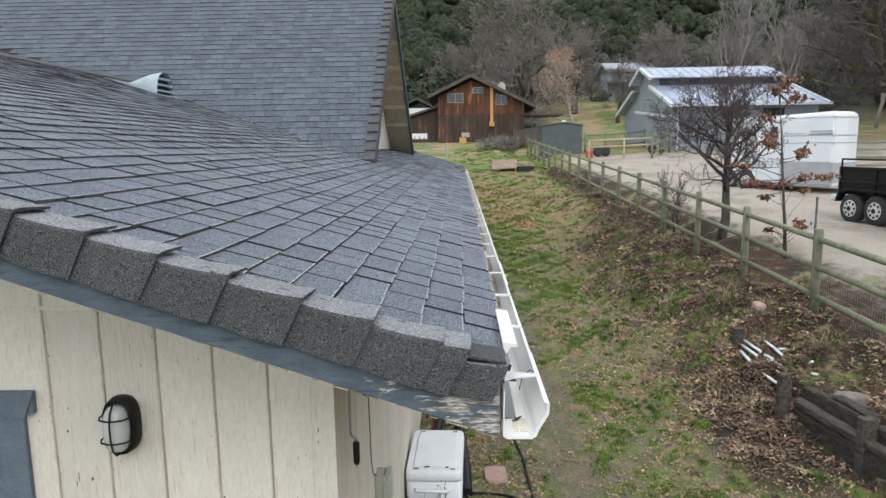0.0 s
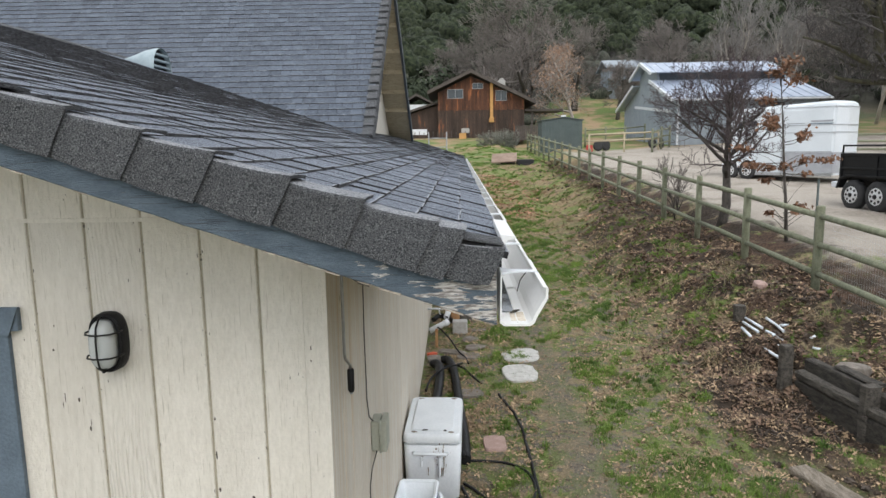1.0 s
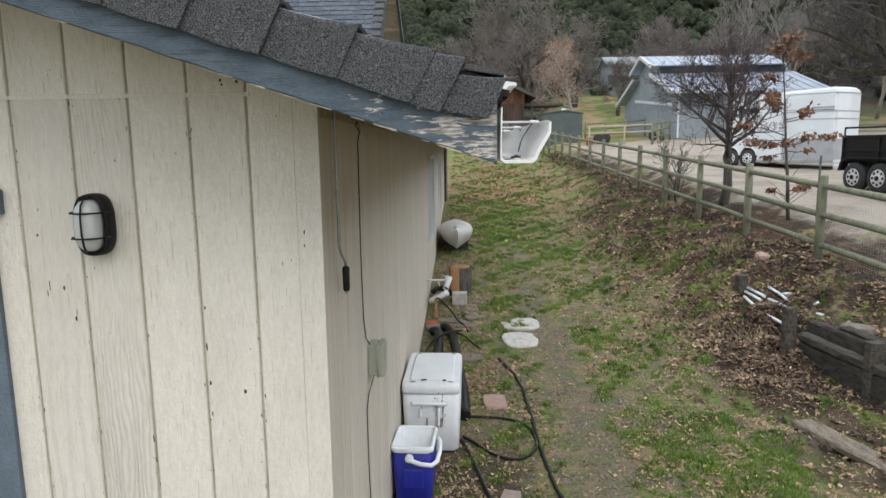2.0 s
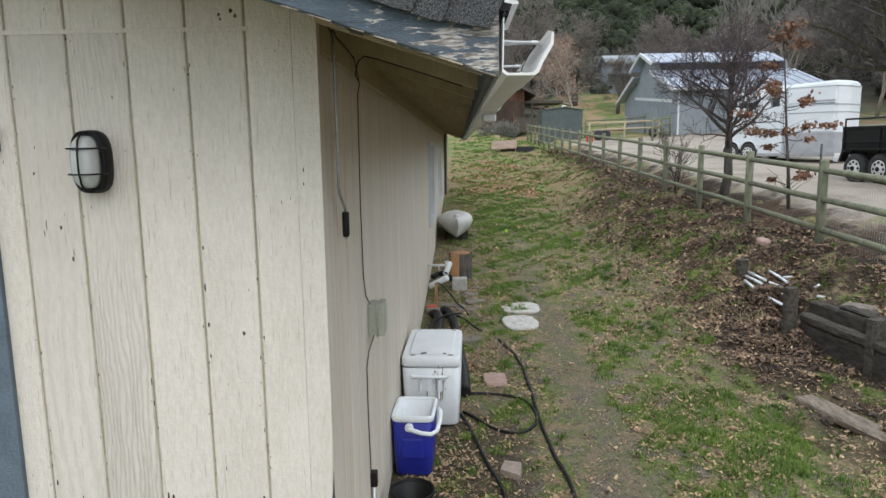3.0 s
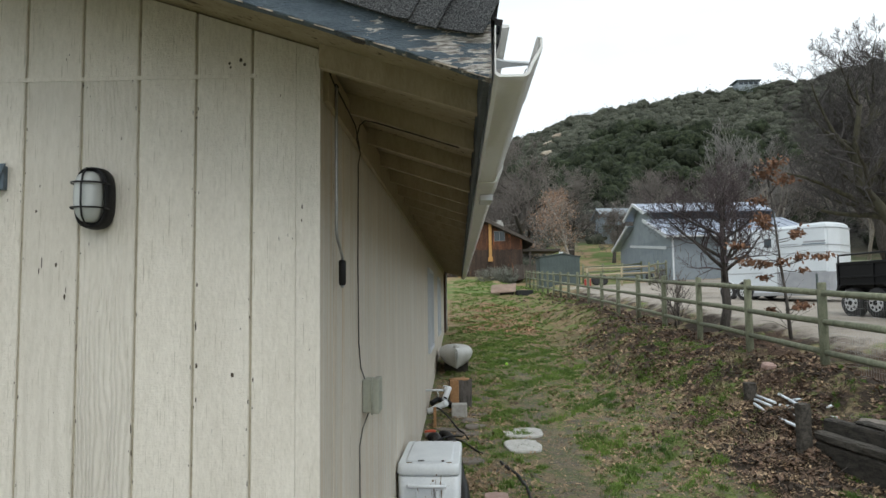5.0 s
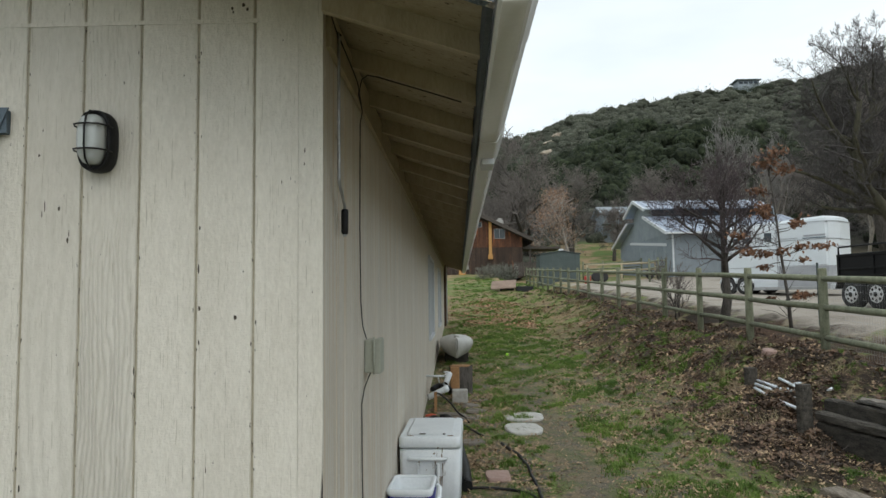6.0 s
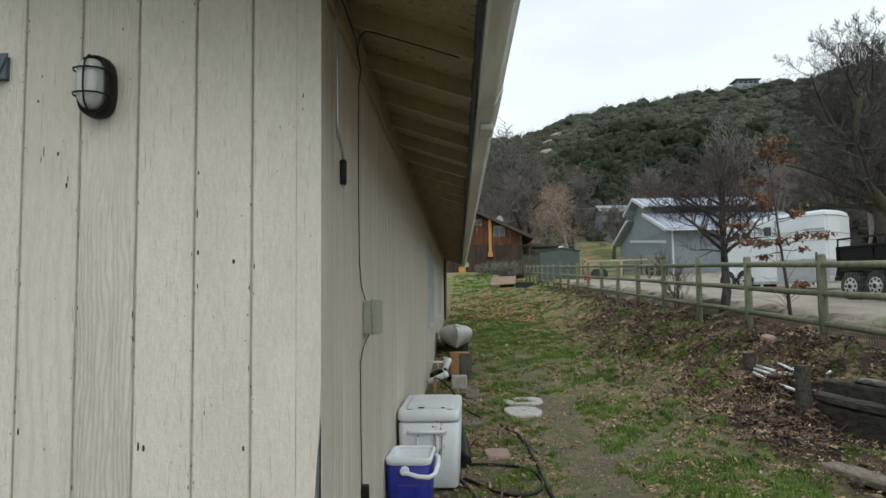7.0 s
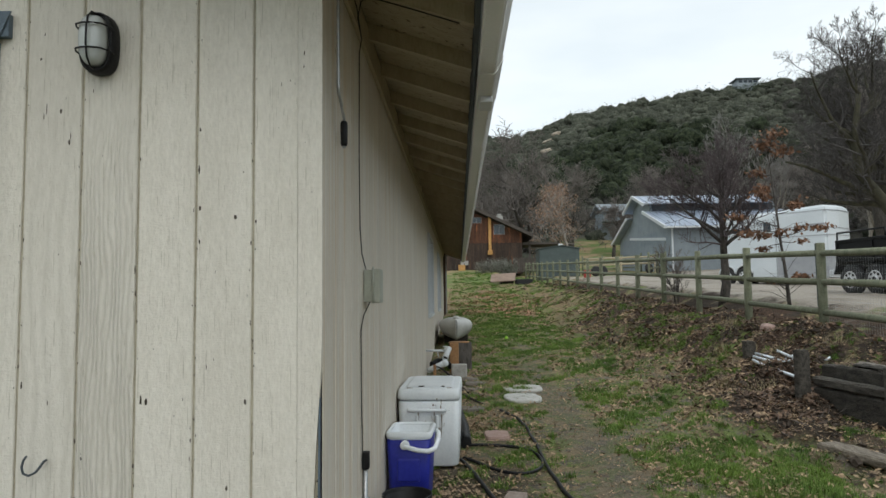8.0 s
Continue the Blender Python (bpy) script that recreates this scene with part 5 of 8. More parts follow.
# dirt on the chest's front
drip = random.Random(8)
for k in range(7):
    gx0, gz0, gl0 = drip.uniform(-0.15, 0.15), drip.choice((0.40, 0.42, 0.30)), drip.uniform(0.05, 0.16)
    part("stain", prismed([(gx0 - 0.004, gz0), (gx0 + 0.005, gz0), (gx0 + 0.002, gz0 - gl0), (gx0, gz0 - gl0)], "y", -0.4252, -0.41), DIRT, chest, "thin brown drip")
for k in range(5):
    dx = 0.02 + 0.035 * math.sin(2.4 * k)
    part("dirt", rock(60 + k, 0.003 + 0.002 * (k % 3), 0.0015, 0.008 + 0.012 * (k % 2)), DIRT, chest, "dark clod of dirt").matrix_local = Matrix.Translation((dx + 0.05, -0.428 - (0.026 if k > 4 else 0), 0.43 + 0.022 * k))
streak = random.Random(64)
for k in range(16):
    sx_, sz_, w, h = 0.045 + streak.gauss(0, 0.05), 0.40 + streak.uniform(-0.13, 0.07), streak.uniform(0.0006, 0.0018), streak.uniform(0.006, 0.03)
    part("stain", prismed([(sx_ - w, sz_), (sx_ - w * 0.3, sz_ - h), (sx_ + w * 0.6, sz_ - h * 0.7), (sx_ + w, sz_ + h * 0.2), (sx_, sz_ + h * 0.5)], "y", -0.4255, -0.41), DIRT, chest, "dark streak of dirt")
part("latch_strap", boxed(0.052, 0.06, -0.450, -0.424, 0.22, 0.40, 0.004), GREYPAINT, chest, "grey rubber latch strap")
part("dirt", rock(71, 0.014, 0.012, 0.004), OLDWOOD, lid, "dead leaf").matrix_local = Matrix.Translation((0.11, -0.36, 0.607))
part("dirt", rock(72, 0.026, 0.007, 0.004), OLDWOOD, lid, "dead leaf").matrix_local = pose(-0.06, -0.352, 0.607, 0, 0, 14)

# blue picnic cooler, open
blue = thing("picnic_cooler", "blue plastic picnic cooler, lid missing, white liner and swing handle", "cooler", at=(-0.335, 4.64, 0.02), turn=-3)
part("body", rounded_bin(0.128, 0.165, 0.146, 0.185, 0.0, 0.412, 0.035, open_depth=0.38, rim=0.006), BLUE, blue)
part("liner", rounded_bin(0.150, 0.19, 0.154, 0.195, 0.404, 0.458, 0.04, open_depth=0.052, rim=0.02, floor=False), COOLER, blue, "white open rim")
part("liner_box", rounded_bin(0.118, 0.155, 0.134, 0.175, 0.06, 0.45, 0.03, open_depth=0.36, rim=0.004), COOLER, blue, "white inner liner")
part("side_panel", boxed(-0.075, 0.075, -0.188, -0.158, 0.14, 0.29, 0.012), BLUE, blue)
part("handle", tubed([(-0.02, -0.20, 0.38), (-0.018, -0.212, 0.372), (0.07, -0.228, 0.352), (0.14, -0.235, 0.35), (0.175, -0.20, 0.36), (0.19, -0.10, 0.395), (0.185, 0.0, 0.42), (0.165, 0.04, 0.425)], 0.016, 8), COOLER, blue, "white swing handle")
part("pivot", turned([(0.03, 0), (0.03, 0.025), (0.02, 0.03)], 16), COOLER, blue).matrix_local = pose(-0.02, -0.188, 0.38, 90, 0, 0)

bucket = thing("bucket", "black plastic bucket half full of dark water", "bucket", at=(-0.305, 3.85, -0.03))
part("wall", turned([(0.10, 0), (0.112, 0.01), (0.128, 0.27), (0.14, 0.275), (0.141, 0.292), (0.136, 0.296), (0.132, 0.29), (0.120, 0.12), (0.112, 0.025)], 32), BLACK, bucket)
part("water", turned([(0.1185, 0.09), (0.1185, 0.11), (0.06, 0.1105)], 32), GLASS, bucket)
part("bail", tubed([(0.138 * math.cos(t), 0.138 * math.sin(t), 0.262) for t in np.linspace(0.2, math.pi - 0.2, 14)], 0.003, 6), STEEL, bucket)

# stump, block, boat, pipes
stump = thing("stump", "cut log round with orange-brown face standing by the wall", "log", at=(-0.005, 10.62, 0.17))
rst = random.Random(8)
bm = bmesh.new()
rings = []
for z in (0, 0.12, 0.25, 0.38, 0.48):
    rings.append([bm.verts.new(((0.175 + 0.018 * math.sin(3 * t + 1) + rst.uniform(-0.008, 0.008)) * math.cos(t), (0.175 + 0.018 * math.sin(3 * t + 1) + rst.uniform(-0.008, 0.008)) * math.sin(t), z)) for t in (2 * math.pi * k / 26 for k in range(26))])
for a, c in zip(rings, rings[1:]):
    for k in range(26):
        bm.faces.new((a[k], a[(k + 1) % 26], c[(k + 1) % 26], c[k]))
part("bark", bm, BARK, stump)
part("cut_face", turned([(0.165, 0.47), (0.166, 0.483), (0.09, 0.486)], 26), CUTWOOD, stump, "orange cut wood")
part("split_face", boxed(-0.15, -0.01, -0.20, -0.12, 0.0, 0.478, 0.012), CUTWOOD, stump, "freshly split orange side")
block = thing("concrete_block", "grey concrete block on the soil", "block", at=(-0.01, 10.0, 0.14))
part("body", boxed(-0.115, 0.115, -0.09, 0.09, 0, 0.225, 0.016), CONCRETE, block)

boat = thing("canoe", "grey plastic canoe hull lying beside the wall, bow towards the path", "canoe", at=(-0.06, 13.3, 0.50), turn=1)
bm = bmesh.new()
stations, around = 18, 24
rows = []
for i in range(stations + 1):
    f = (i / stations) ** 1.6
    u = min(f / 0.40, 1.0)
    w = 0.022 + 0.338 * (1 - (1 - u) ** 2.1) * (1 - 0.9 * max(0.0, (f - 0.55) / 0.45) ** 2)
    fall = 1 - 0.7 * max(0.0, (f - 0.35) / 0.65)
    up, down = (0.15 + 0.025 * u) * fall, 0.265 + 0.01 * u
    row = []
    for k in range(around):
        t = 2 * math.pi * k / around
        c, s_ = math.cos(t), math.sin(t)
        row.append(bm.verts.new((w * math.copysign(abs(c) ** 0.85, c), f * 2.9 + 0.09 * (abs(s_) ** 3) * (1 - u) + 0.10 * max(-s_, 0) * (1 - u), 0.265 + (up if s_ > 0 else down) * math.copysign(abs(s_) ** (1.0 if s_ > 0 else 1.15), s_))))
    rows.append(row)
for a, c in zip(rows, rows[1:]):
    for k in range(around):
        bm.faces.new((a[k], a[(k + 1) % around], c[(k + 1) % around], c[k])).smooth = True
bm.faces.new(rows[0])
bm.faces.new(rows[-1][::-1])
bmesh.ops.recalc_face_normals(bm, faces=bm.faces)
HULL = material("grey_white_hull", (0.42, 0.42, 0.40), (0.58, 0.58, 0.56), 3, 0.45, 0.1, 40)
part("hull", bm, HULL, boat)
part("stem", tubed([(0, 0.45, 0.40), (0, 0.16, 0.385), (0, 0.02, 0.33), (0, -0.004, 0.26), (0, 0.03, 0.17), (0, 0.17, 0.055)], 0.006, 8), HULL, boat)
part("bow_cap", turned([(0.065, 0.0), (0.06, 0.055), (0.05, 0.085), (0.03, 0.092)], 16, True, (1.0, 1.5)), HULL, boat).matrix_local = Matrix.Translation((0, 0.30, 0.385))
for sy in (0.9, 2.2):
    part("rest", boxed(-0.25, 0.25, sy - 0.08, sy + 0.08, -0.24, 0.07, 0.01), OLDWOOD, boat)
# white plastic pipes by the wall
def open_pipe(a, c, r):
    """A hollow length of pipe from a to c."""
    a, c = Vector(a), Vector(c)
    bm = turned([(r, 0.0), (r, (c - a).length), (r * 0.85, (c - a).length), (r * 0.85, 0.06), (r * 0.84, 0.0)], 16)
    bm.faces.ensure_lookup_table()
    bmesh.ops.delete(bm, geom=[bm.faces[-1], bm.faces[-2]], context="FACES_ONLY")
    bm.transform(Matrix.Translation(a) @ (c - a).to_track_quat("Z", "Y").to_matrix().to_4x4())
    return bm


pipe_a = thing("drain_pipe", "white plastic drain pipe with open dark end beside the log", "pipe", at=(0, 0, 0))
part("length", open_pipe((-0.18, 9.72, 0.425), (-0.455, 9.60, 0.315), 0.042), WHITE, pipe_a)
# black disc set inside the pipe as the shade of its bore
part("bore_shade", tubed([(-0.42, 9.61, 0.33), (-0.43, 9.605, 0.326)], 0.0355, 12), FELT_AND_SHADE, pipe_a)
part("coupling", tubed([(-0.19, 9.715, 0.42), (-0.25, 9.69, 0.395)], 0.048, 14), WHITE, pipe_a)
pipe_a2 = thing("drain_pipe", "short white pipe with open dark end propped on another", "pipe", at=(0, 0, 0))
part("length", open_pipe((-0.158, 9.93, 0.60), (-0.215, 9.74, 0.475), 0.042), WHITE, pipe_a2)
# the same black disc for the shade inside the short pipe
part("bore_shade", tubed([(-0.20, 9.78, 0.50), (-0.205, 9.77, 0.495)], 0.0355, 12), FELT_AND_SHADE, pipe_a2)
pipe_b = thing("faucet_pipe", "white faucet pipe with a tap sticking out of the wall", "faucet", at=(0, 9.9, 0))
part("pipe", tubed([(-0.50, 0, 0.575), (-0.21, 0, 0.572)], 0.016, 8), WHITE, pipe_b)
part("spout", tubed([(-0.24, 0, 0.575), (-0.20, -0.01, 0.59), (-0.17, -0.01, 0.57), (-0.165, -0.01, 0.54)], 0.018, 8), WHITE, pipe_b)
part("tap", tubed([(-0.215, 0, 0.58), (-0.215, 0, 0.63)], 0.009, 8), WHITE, pipe_b)
part("tap_handle", tubed([(-0.245, 0.0, 0.632), (-0.185, 0.0, 0.632)], 0.011, 8), WHITE, pipe_b)
part("brace", tubed([(-0.33, 0, 0.573), (-0.31, 0, 0.48)], 0.009, 6), WHITE, pipe_b)
stake = part("wooden_stake", boxed(-0.365, -0.325, 9.28, 9.31, 0.05, 0.43, 0.004), CUTWOOD)
tagged(stake, "short orange-brown wooden stake by the wall", "stake")
FAT_HOSES = (
    ([(-0.38, 8.42, 0.19), (-0.32, 8.38, 0.22), (-0.27, 8.2, 0.20), (-0.27, 7.6, 0.15), (-0.30, 6.9, 0.14)], 0.055, "fat black corrugated drain hose lying behind the cooler"),
    ([(-0.26, 8.62, 0.19), (-0.17, 8.58, 0.20), (-0.10, 8.3, 0.18), (-0.05, 7.7, 0.15), (-0.01, 7.0, 0.13), (0.03, 6.4, 0.12), (0.04, 5.9, 0.10)], 0.052, "black drain pipe running past the cooler"),
    ([(-0.42, 7.6, 0.14), (-0.36, 7.9, 0.20), (-0.2, 8.05, 0.27), (-0.05, 8.2, 0.26), (0.02, 8.45, 0.2)], 0.012, "thin black hose looped over the drain pipes"),)
THIN_HOSES = (
    ([(-0.34, 9.55, 0.38), (-0.27, 9.42, 0.37), (-0.15, 9.2, 0.30), (-0.03, 8.95, 0.20), (0.06, 8.82, 0.16), (0.10, 8.6, 0.14)], 0.011, "thin black hose hanging from the faucet"),
    ([(-0.30, 8.4, 0.15), (-0.1, 8.5, 0.16), (0.05, 8.35, 0.15), (0.16, 8.1, 0.125), (0.25, 7.9, 0.115)], 0.013, "black hose end trailing over the leaves"),
    ([(-0.42, 10.05, 0.36), (-0.33, 10.15, 0.40), (-0.2, 10.1, 0.38), (-0.14, 10.2, 0.3)], 0.04, "dark rubber hose coiled behind the pipes"),)
for pts, r, label in FAT_HOSES + THIN_HOSES:
    tagged(part("drain_hose", tubed(curved([Vector(p) for p in pts], 4), r, 12), BLACK), label, "hose", "black hoses by the wall")
cap = part("plastic_scrap", rock(80, 0.07, 0.035, 0.025), material("orange_red_plastic", (0.45, 0.07, 0.03), (0.55, 0.10, 0.045), 9, 0.5, 0.1, 60))
cap.matrix_world = pose(-0.40, 8.93, 0.17, 0, 0, 20)
tagged(cap, "orange-red plastic scrap in the litter", "scrap")
for k, (bx0, by0, w, l, turn) in enumerate(((-0.35, 8.75, 0.11, 0.2, 12), (-0.12, 9.05, 0.2, 0.1, -20), (0.2, 9.2, 0.15, 0.1, 8), (0.14, 9.6, 0.12, 0.1, 30))):
    r_ = part("flat_stone", rock(90 + k, w, l, 0.04), FIELDSTONE)
    r_.matrix_world = pose(bx0, by0, float(level(bx0, by0)) + 0.005, 0, 0, turn)
    tagged(r_, "dirty grey stone half sunk in the litter by the wall", "stone", "stones by the wall")

# garden hose
def bed(pts, lift=0.012):
    out = []
    for a, c in zip(pts, pts[1:]):
        for k in range(6):
            f = k / 6
            x, y = a[0] * (1 - f) + c[0] * f, a[1] * (1 - f) + c[1] * f
            out.append((x, y, float(level(x, y)) + lift))
    return out


hose = part("garden_hose", tubed(bed(curved([(0.45, 7.6), (0.58, 7.0), (0.635, 6.6), (0.66, 5.8), (0.70, 4.95), (0.77, 4.39), (0.73, 3.9), (0.6, 3.3), (0.4, 2.9)])), 0.016, 8), BLACK)
tagged(hose, "black garden hose winding over soil and leaves", "hose")
hose2 = part("garden_hose", tubed(bed(curved([(0.0, 5.95), (0.2, 5.95), (0.44, 5.91), (0.62, 5.72), (0.645, 5.45), (0.55, 5.26), (0.43, 5.2), (0.25, 5.28), (0.12, 5.44), (0.02, 5.55)]), 0.015), 0.013, 8), BLACK)
tagged(hose2, "loop of black garden hose in the grass", "hose")
hose3 = part("garden_hose", tubed(bed(curved([(0.0, 5.5), (0.08, 5.2), (0.184, 4.7), (0.27, 4.35), (0.30, 4.1), (0.28, 3.7), (0.1, 3.2)])), 0.016, 8), BLACK)
tagged(hose3, "black hose running along the wall from the coolers", "hose")


def slab(name, pts, z, h, mat, label, category):
    bm = bmesh.new()
    top = [bm.verts.new((px, py, z + h)) for px, py in pts]
    cx, cy = sum(p[0] for p in pts) / len(pts), sum(p[1] for p in pts) / len(pts)
    mid = [bm.verts.new((cx + (px - cx) * 1.05, cy + (py - cy) * 1.05, z + h * 0.6)) for px, py in pts]
    low = [bm.verts.new((cx + (px - cx) * 1.05, cy + (py - cy) * 1.05, z - 0.05)) for px, py in pts]
    k = len(pts)
    bm.faces.new(top)
    for a, c in ((low, mid), (mid, top)):
        for i in range(k):
            bm.faces.new((a[i], a[(i + 1) % k], c[(i + 1) % k], c[i]))
    bmesh.ops.recalc_face_normals(bm, faces=bm.faces)
    return tagged(part(name, bm, mat), label, category)


def blob(cx, cy, w, l, n, seed, k=0.7):
    r = random.Random(seed)
    out = []
    for i in range(n):
        t = 2 * math.pi * i / n
        c, s = math.cos(t), math.sin(t)
        out.append((cx + w * math.copysign(abs(c) ** k, c) * r.uniform(0.93, 1.04), cy + l * math.copysign(abs(s) ** k, s) * r.uniform(0.93, 1.04)))
    return out


PALESTONE = material("pale_concrete", (0.38, 0.375, 0.355), (0.56, 0.555, 0.53), 14, 0.9, 0.7, 90, spots=(0.20, 0.19, 0.14), spot_scale=8, spot_level=0.66)
BRICKTAN = material("dirty_tan_brick", (0.22, 0.17, 0.14), (0.36, 0.30, 0.26), 14, 0.9, 0.7, 90)
slab("stepping_stone", blob(0.825, 8.95, 0.255, 0.28, 18, 1), 0.13, 0.03, PALESTONE, "pale concrete stepping stone sunk in the grass", "stone")
slab("stepping_stone", blob(0.755, 8.26, 0.215, 0.31, 18, 2), 0.11, 0.03, PALESTONE, "pale concrete stepping stone beside the path", "stone")
slab("paver", blob(0.335, 6.31, 0.11, 0.15, 12, 3, 0.35), 0.05, 0.045, REDBRICK, "faded pink square paver on leaf litter", "paver")
slab("brick", [(0.28, 4.55), (0.32, 4.69), (0.44, 4.655), (0.415, 4.455)], -0.02, 0.055, BRICKTAN, "grey concrete brick lying beside the hose", "brick")
slab("flat_stone", blob(0.05, 3.75, 0.09, 0.20, 10, 5), -0.03, 0.03, FIELDSTONE, "half buried flat grey stone", "stone")
slab("flat_stone", blob(0.10, 7.6, 0.16, 0.12, 10, 6), 0.08, 0.04, FIELDSTONE, "rough flat stone in the litter", "stone")
slab("flat_stone", blob(0.10, 8.9, 0.17, 0.13, 10, 7), 0.12, 0.04, FIELDSTONE, "flat stone by the wall", "stone")
slab("flat_stone", blob(0.28, 10.1, 0.13, 0.12, 9, 8), 0.16, 0.04, FIELDSTONE, "flat stone beside the log", "stone")

# timber edging along the bank
edging = thing("timber_wall", "low retaining wall of dark weathered timbers and posts", "retaining wall", at=(3.775, 7.33, 0), turn=7.9)


def timber(x0, x1, y0, y1, z0, z1, seed):
    """A sawn beam with worn, wandering edges, lying along y."""
    r = random.Random(seed)
    bm = bmesh.new()
    rings = []
    for k in range(9):
        y = y0 + (y1 - y0) * k / 8
        j = [r.uniform(-0.008, 0.008) for _ in range(8)]
        c = 0.018
        rings.append([bm.verts.new(p) for p in ((x0 + c + j[0], y, z0), (x1 - c, y, z0 + j[1]), (x1 + j[2], y, z0 + c), (x1 + j[3], y, z1 - c), (x1 - c + j[4], y, z1 + j[5]), (x0 + c + j[6], y, z1 + j[7]), (x0 + j[1], y, z1 - c), (x0 + j[2], y, z0 + c))])
    for p, q in zip(rings, rings[1:]):
        for k in range(8):
            bm.faces.new((p[k], p[(k + 1) % 8], q[(k + 1) % 8], q[k]))
    bm.faces.new(rings[0])
    bm.faces.new(rings[-1][::-1])
    bmesh.ops.recalc_face_normals(bm, faces=bm.faces)
    return bm


for i, (y0, y1) in enumerate(((-0.975, 0.02), (-2.6, -1.075))):
    part("timber", timber(0.02, 0.125, y0, y1, 0.02, 0.350, 10 + i), OLDWOOD, edging)
    part("timber", timber(0.012, 0.13, y0, y1, 0.362, 0.458, 20 + i), GREYWOOD, edging)
    part("timber", timber(0.145, 0.26, y0 + 0.05, y1 + 0.03, 0.36, 0.585, 30 + i), OLDWOOD, edging, "darker top timber set back")
    part("timber", timber(0.20, 0.33, y0 + 0.03, y1 - 0.35, 0.59, 0.625, 35 + i), OLDWOOD, edging, "thin dark plank on top")
part("post", timber(-0.008, 0.16, -0.08, 0.655, -0.055, 0.055, 41), GREYWOOD, edging, "squared grey post").matrix_local = pose(0.008, -1.025, 0.0, 90, 0, 0)
part("post", timber(-0.142, 0.0, -0.08, 0.70, -0.05, 0.05, 42), GREYWOOD, edging, "squared dark post with lichen").matrix_local = pose(0.0, 0.075, 0.04, 90, 0, 0)
shortpost = part("short_post", timber(-0.07, 0.07, -0.2, 0.33, -0.07, 0.07, 43), GREYWOOD)
shortpost.matrix_world = pose(4.03, 9.50, 0.365, 90, 0, 0)
tagged(shortpost, "short weathered grey post standing in the bank", "post")
PALEWOOD = material("pale_grey_weathered_wood", (0.10, 0.082, 0.062), (0.29, 0.25, 0.20), 8, 0.95, 0.8, 40, (4, 1, 4))
plank = part("loose_plank", timber(-0.105, 0.105, -0.78, 0.78, 0, 0.075, 44), PALEWOOD)
plank.matrix_world = pose(3.275, 5.01, 0.035, 1.0, 0, 17.5)
tagged(plank, "loose grey weathered plank on the grass", "plank")


PVC = material("bluish_white_plastic_pipe", (0.62, 0.67, 0.72), (0.72, 0.77, 0.81), 6, 0.4, 0.1, 60, spots=(0.35, 0.31, 0.26), spot_scale=12, spot_level=0.68)
stone = part("field_stone", rock(3, 0.20, 0.10, 0.075), FIELDSTONE)
stone.matrix_world = pose(4.26, 7.08, 0.55, 4, 6, 10)
tagged(stone, "angular tan field stone above the timber wall", "stone")
stone2 = part("field_stone", rock(4, 0.13, 0.10, 0.09), REDBRICK)
stone2.matrix_world = pose(4.62, 10.2, float(level(4.62, 10.2)) + 0.03, 5, -4, 80)
tagged(stone2, "rounded pinkish stone on the bank", "stone")
for xa, ya, za, xb, yb, zb in ((4.08, 9.40, 0.53, 4.13, 8.97, 0.50), (4.00, 9.28, 0.50, 4.04, 8.88, 0.47), (3.91, 9.10, 0.47, 3.89, 8.70, 0.43), (3.84, 8.40, 0.43, 3.95, 8.02, 0.37), (4.28, 9.20, 0.58, 4.34, 9.02, 0.53),
                              (4.34, 9.04, 0.53, 4.34, 8.80, 0.50), (4.37, 8.98, 0.53, 4.46, 8.90, 0.555), (4.06, 8.52, 0.53, 4.11, 8.32, 0.51), (4.04, 8.36, 0.46, 4.05, 8.18, 0.44), (4.47, 8.38, 0.52, 4.53, 8.36, 0.56), (4.44, 8.24, 0.44, 4.50, 8.17, 0.44), (4.13, 8.86, 0.49, 4.19, 8.72, 0.47)):
    p = part("irrigation_pipe", tubed([(xa, ya, za), (xb, yb, zb)], 0.019, 10), PVC)
    tagged(p, "length of white plastic irrigation pipe on the bank", "pipe", "loose pipes on the bank")
ball = part("ball", rock(7, 0.033, 0.033, 0.033), material("lime_felt", (0.30, 0.62, 0.05), (0.38, 0.72, 0.08), 20, 0.9, 0.3, 200))
ball.matrix_world = Matrix.Translation((1.038, 14.93, float(level(1.038, 14.93)) + 0.03))
tagged(ball, "bright lime-green ball lying in the grass", "ball")

# ---- post and rail fence ----
fence = thing("fence", "three-rail round wooden post fence, greenish with age", "fence", at=(5.3, 0, 0))
rf = random.Random(2)
posts_y = [9.9 + 2.5 * k for k in range(-3, 18)]
for py in posts_y:
    zb = float(fence_level(py))
    lean = rf.uniform(-0.015, 0.015)
    prof_r = 0.066 * rf.uniform(0.94, 1.06)
    part("post", tubed([(0, py, zb - 0.3), (lean * 0.5, py, zb + 0.6), (lean, py, zb + 1.33), (lean, py, zb + 1.35)], [prof_r, prof_r, prof_r * 0.97, prof_r * 0.88], 12), FENCE, fence)
for a, c in zip(posts_y, posts_y[1:]):
    for h in (1.20, 0.78, 0.34):
        za, zc = float(fence_level(a)) + h, float(fence_level(c)) + h
        sag = rf.uniform(-0.012, 0.012)
        part("rail", tubed([(0.0, a - 0.03, za), (rf.uniform(-0.01, 0.01), (a + c) / 2, (za + zc) / 2 + sag), (0.0, c + 0.03, zc)], [0.046, 0.049, 0.043], 8), FENCE, fence)
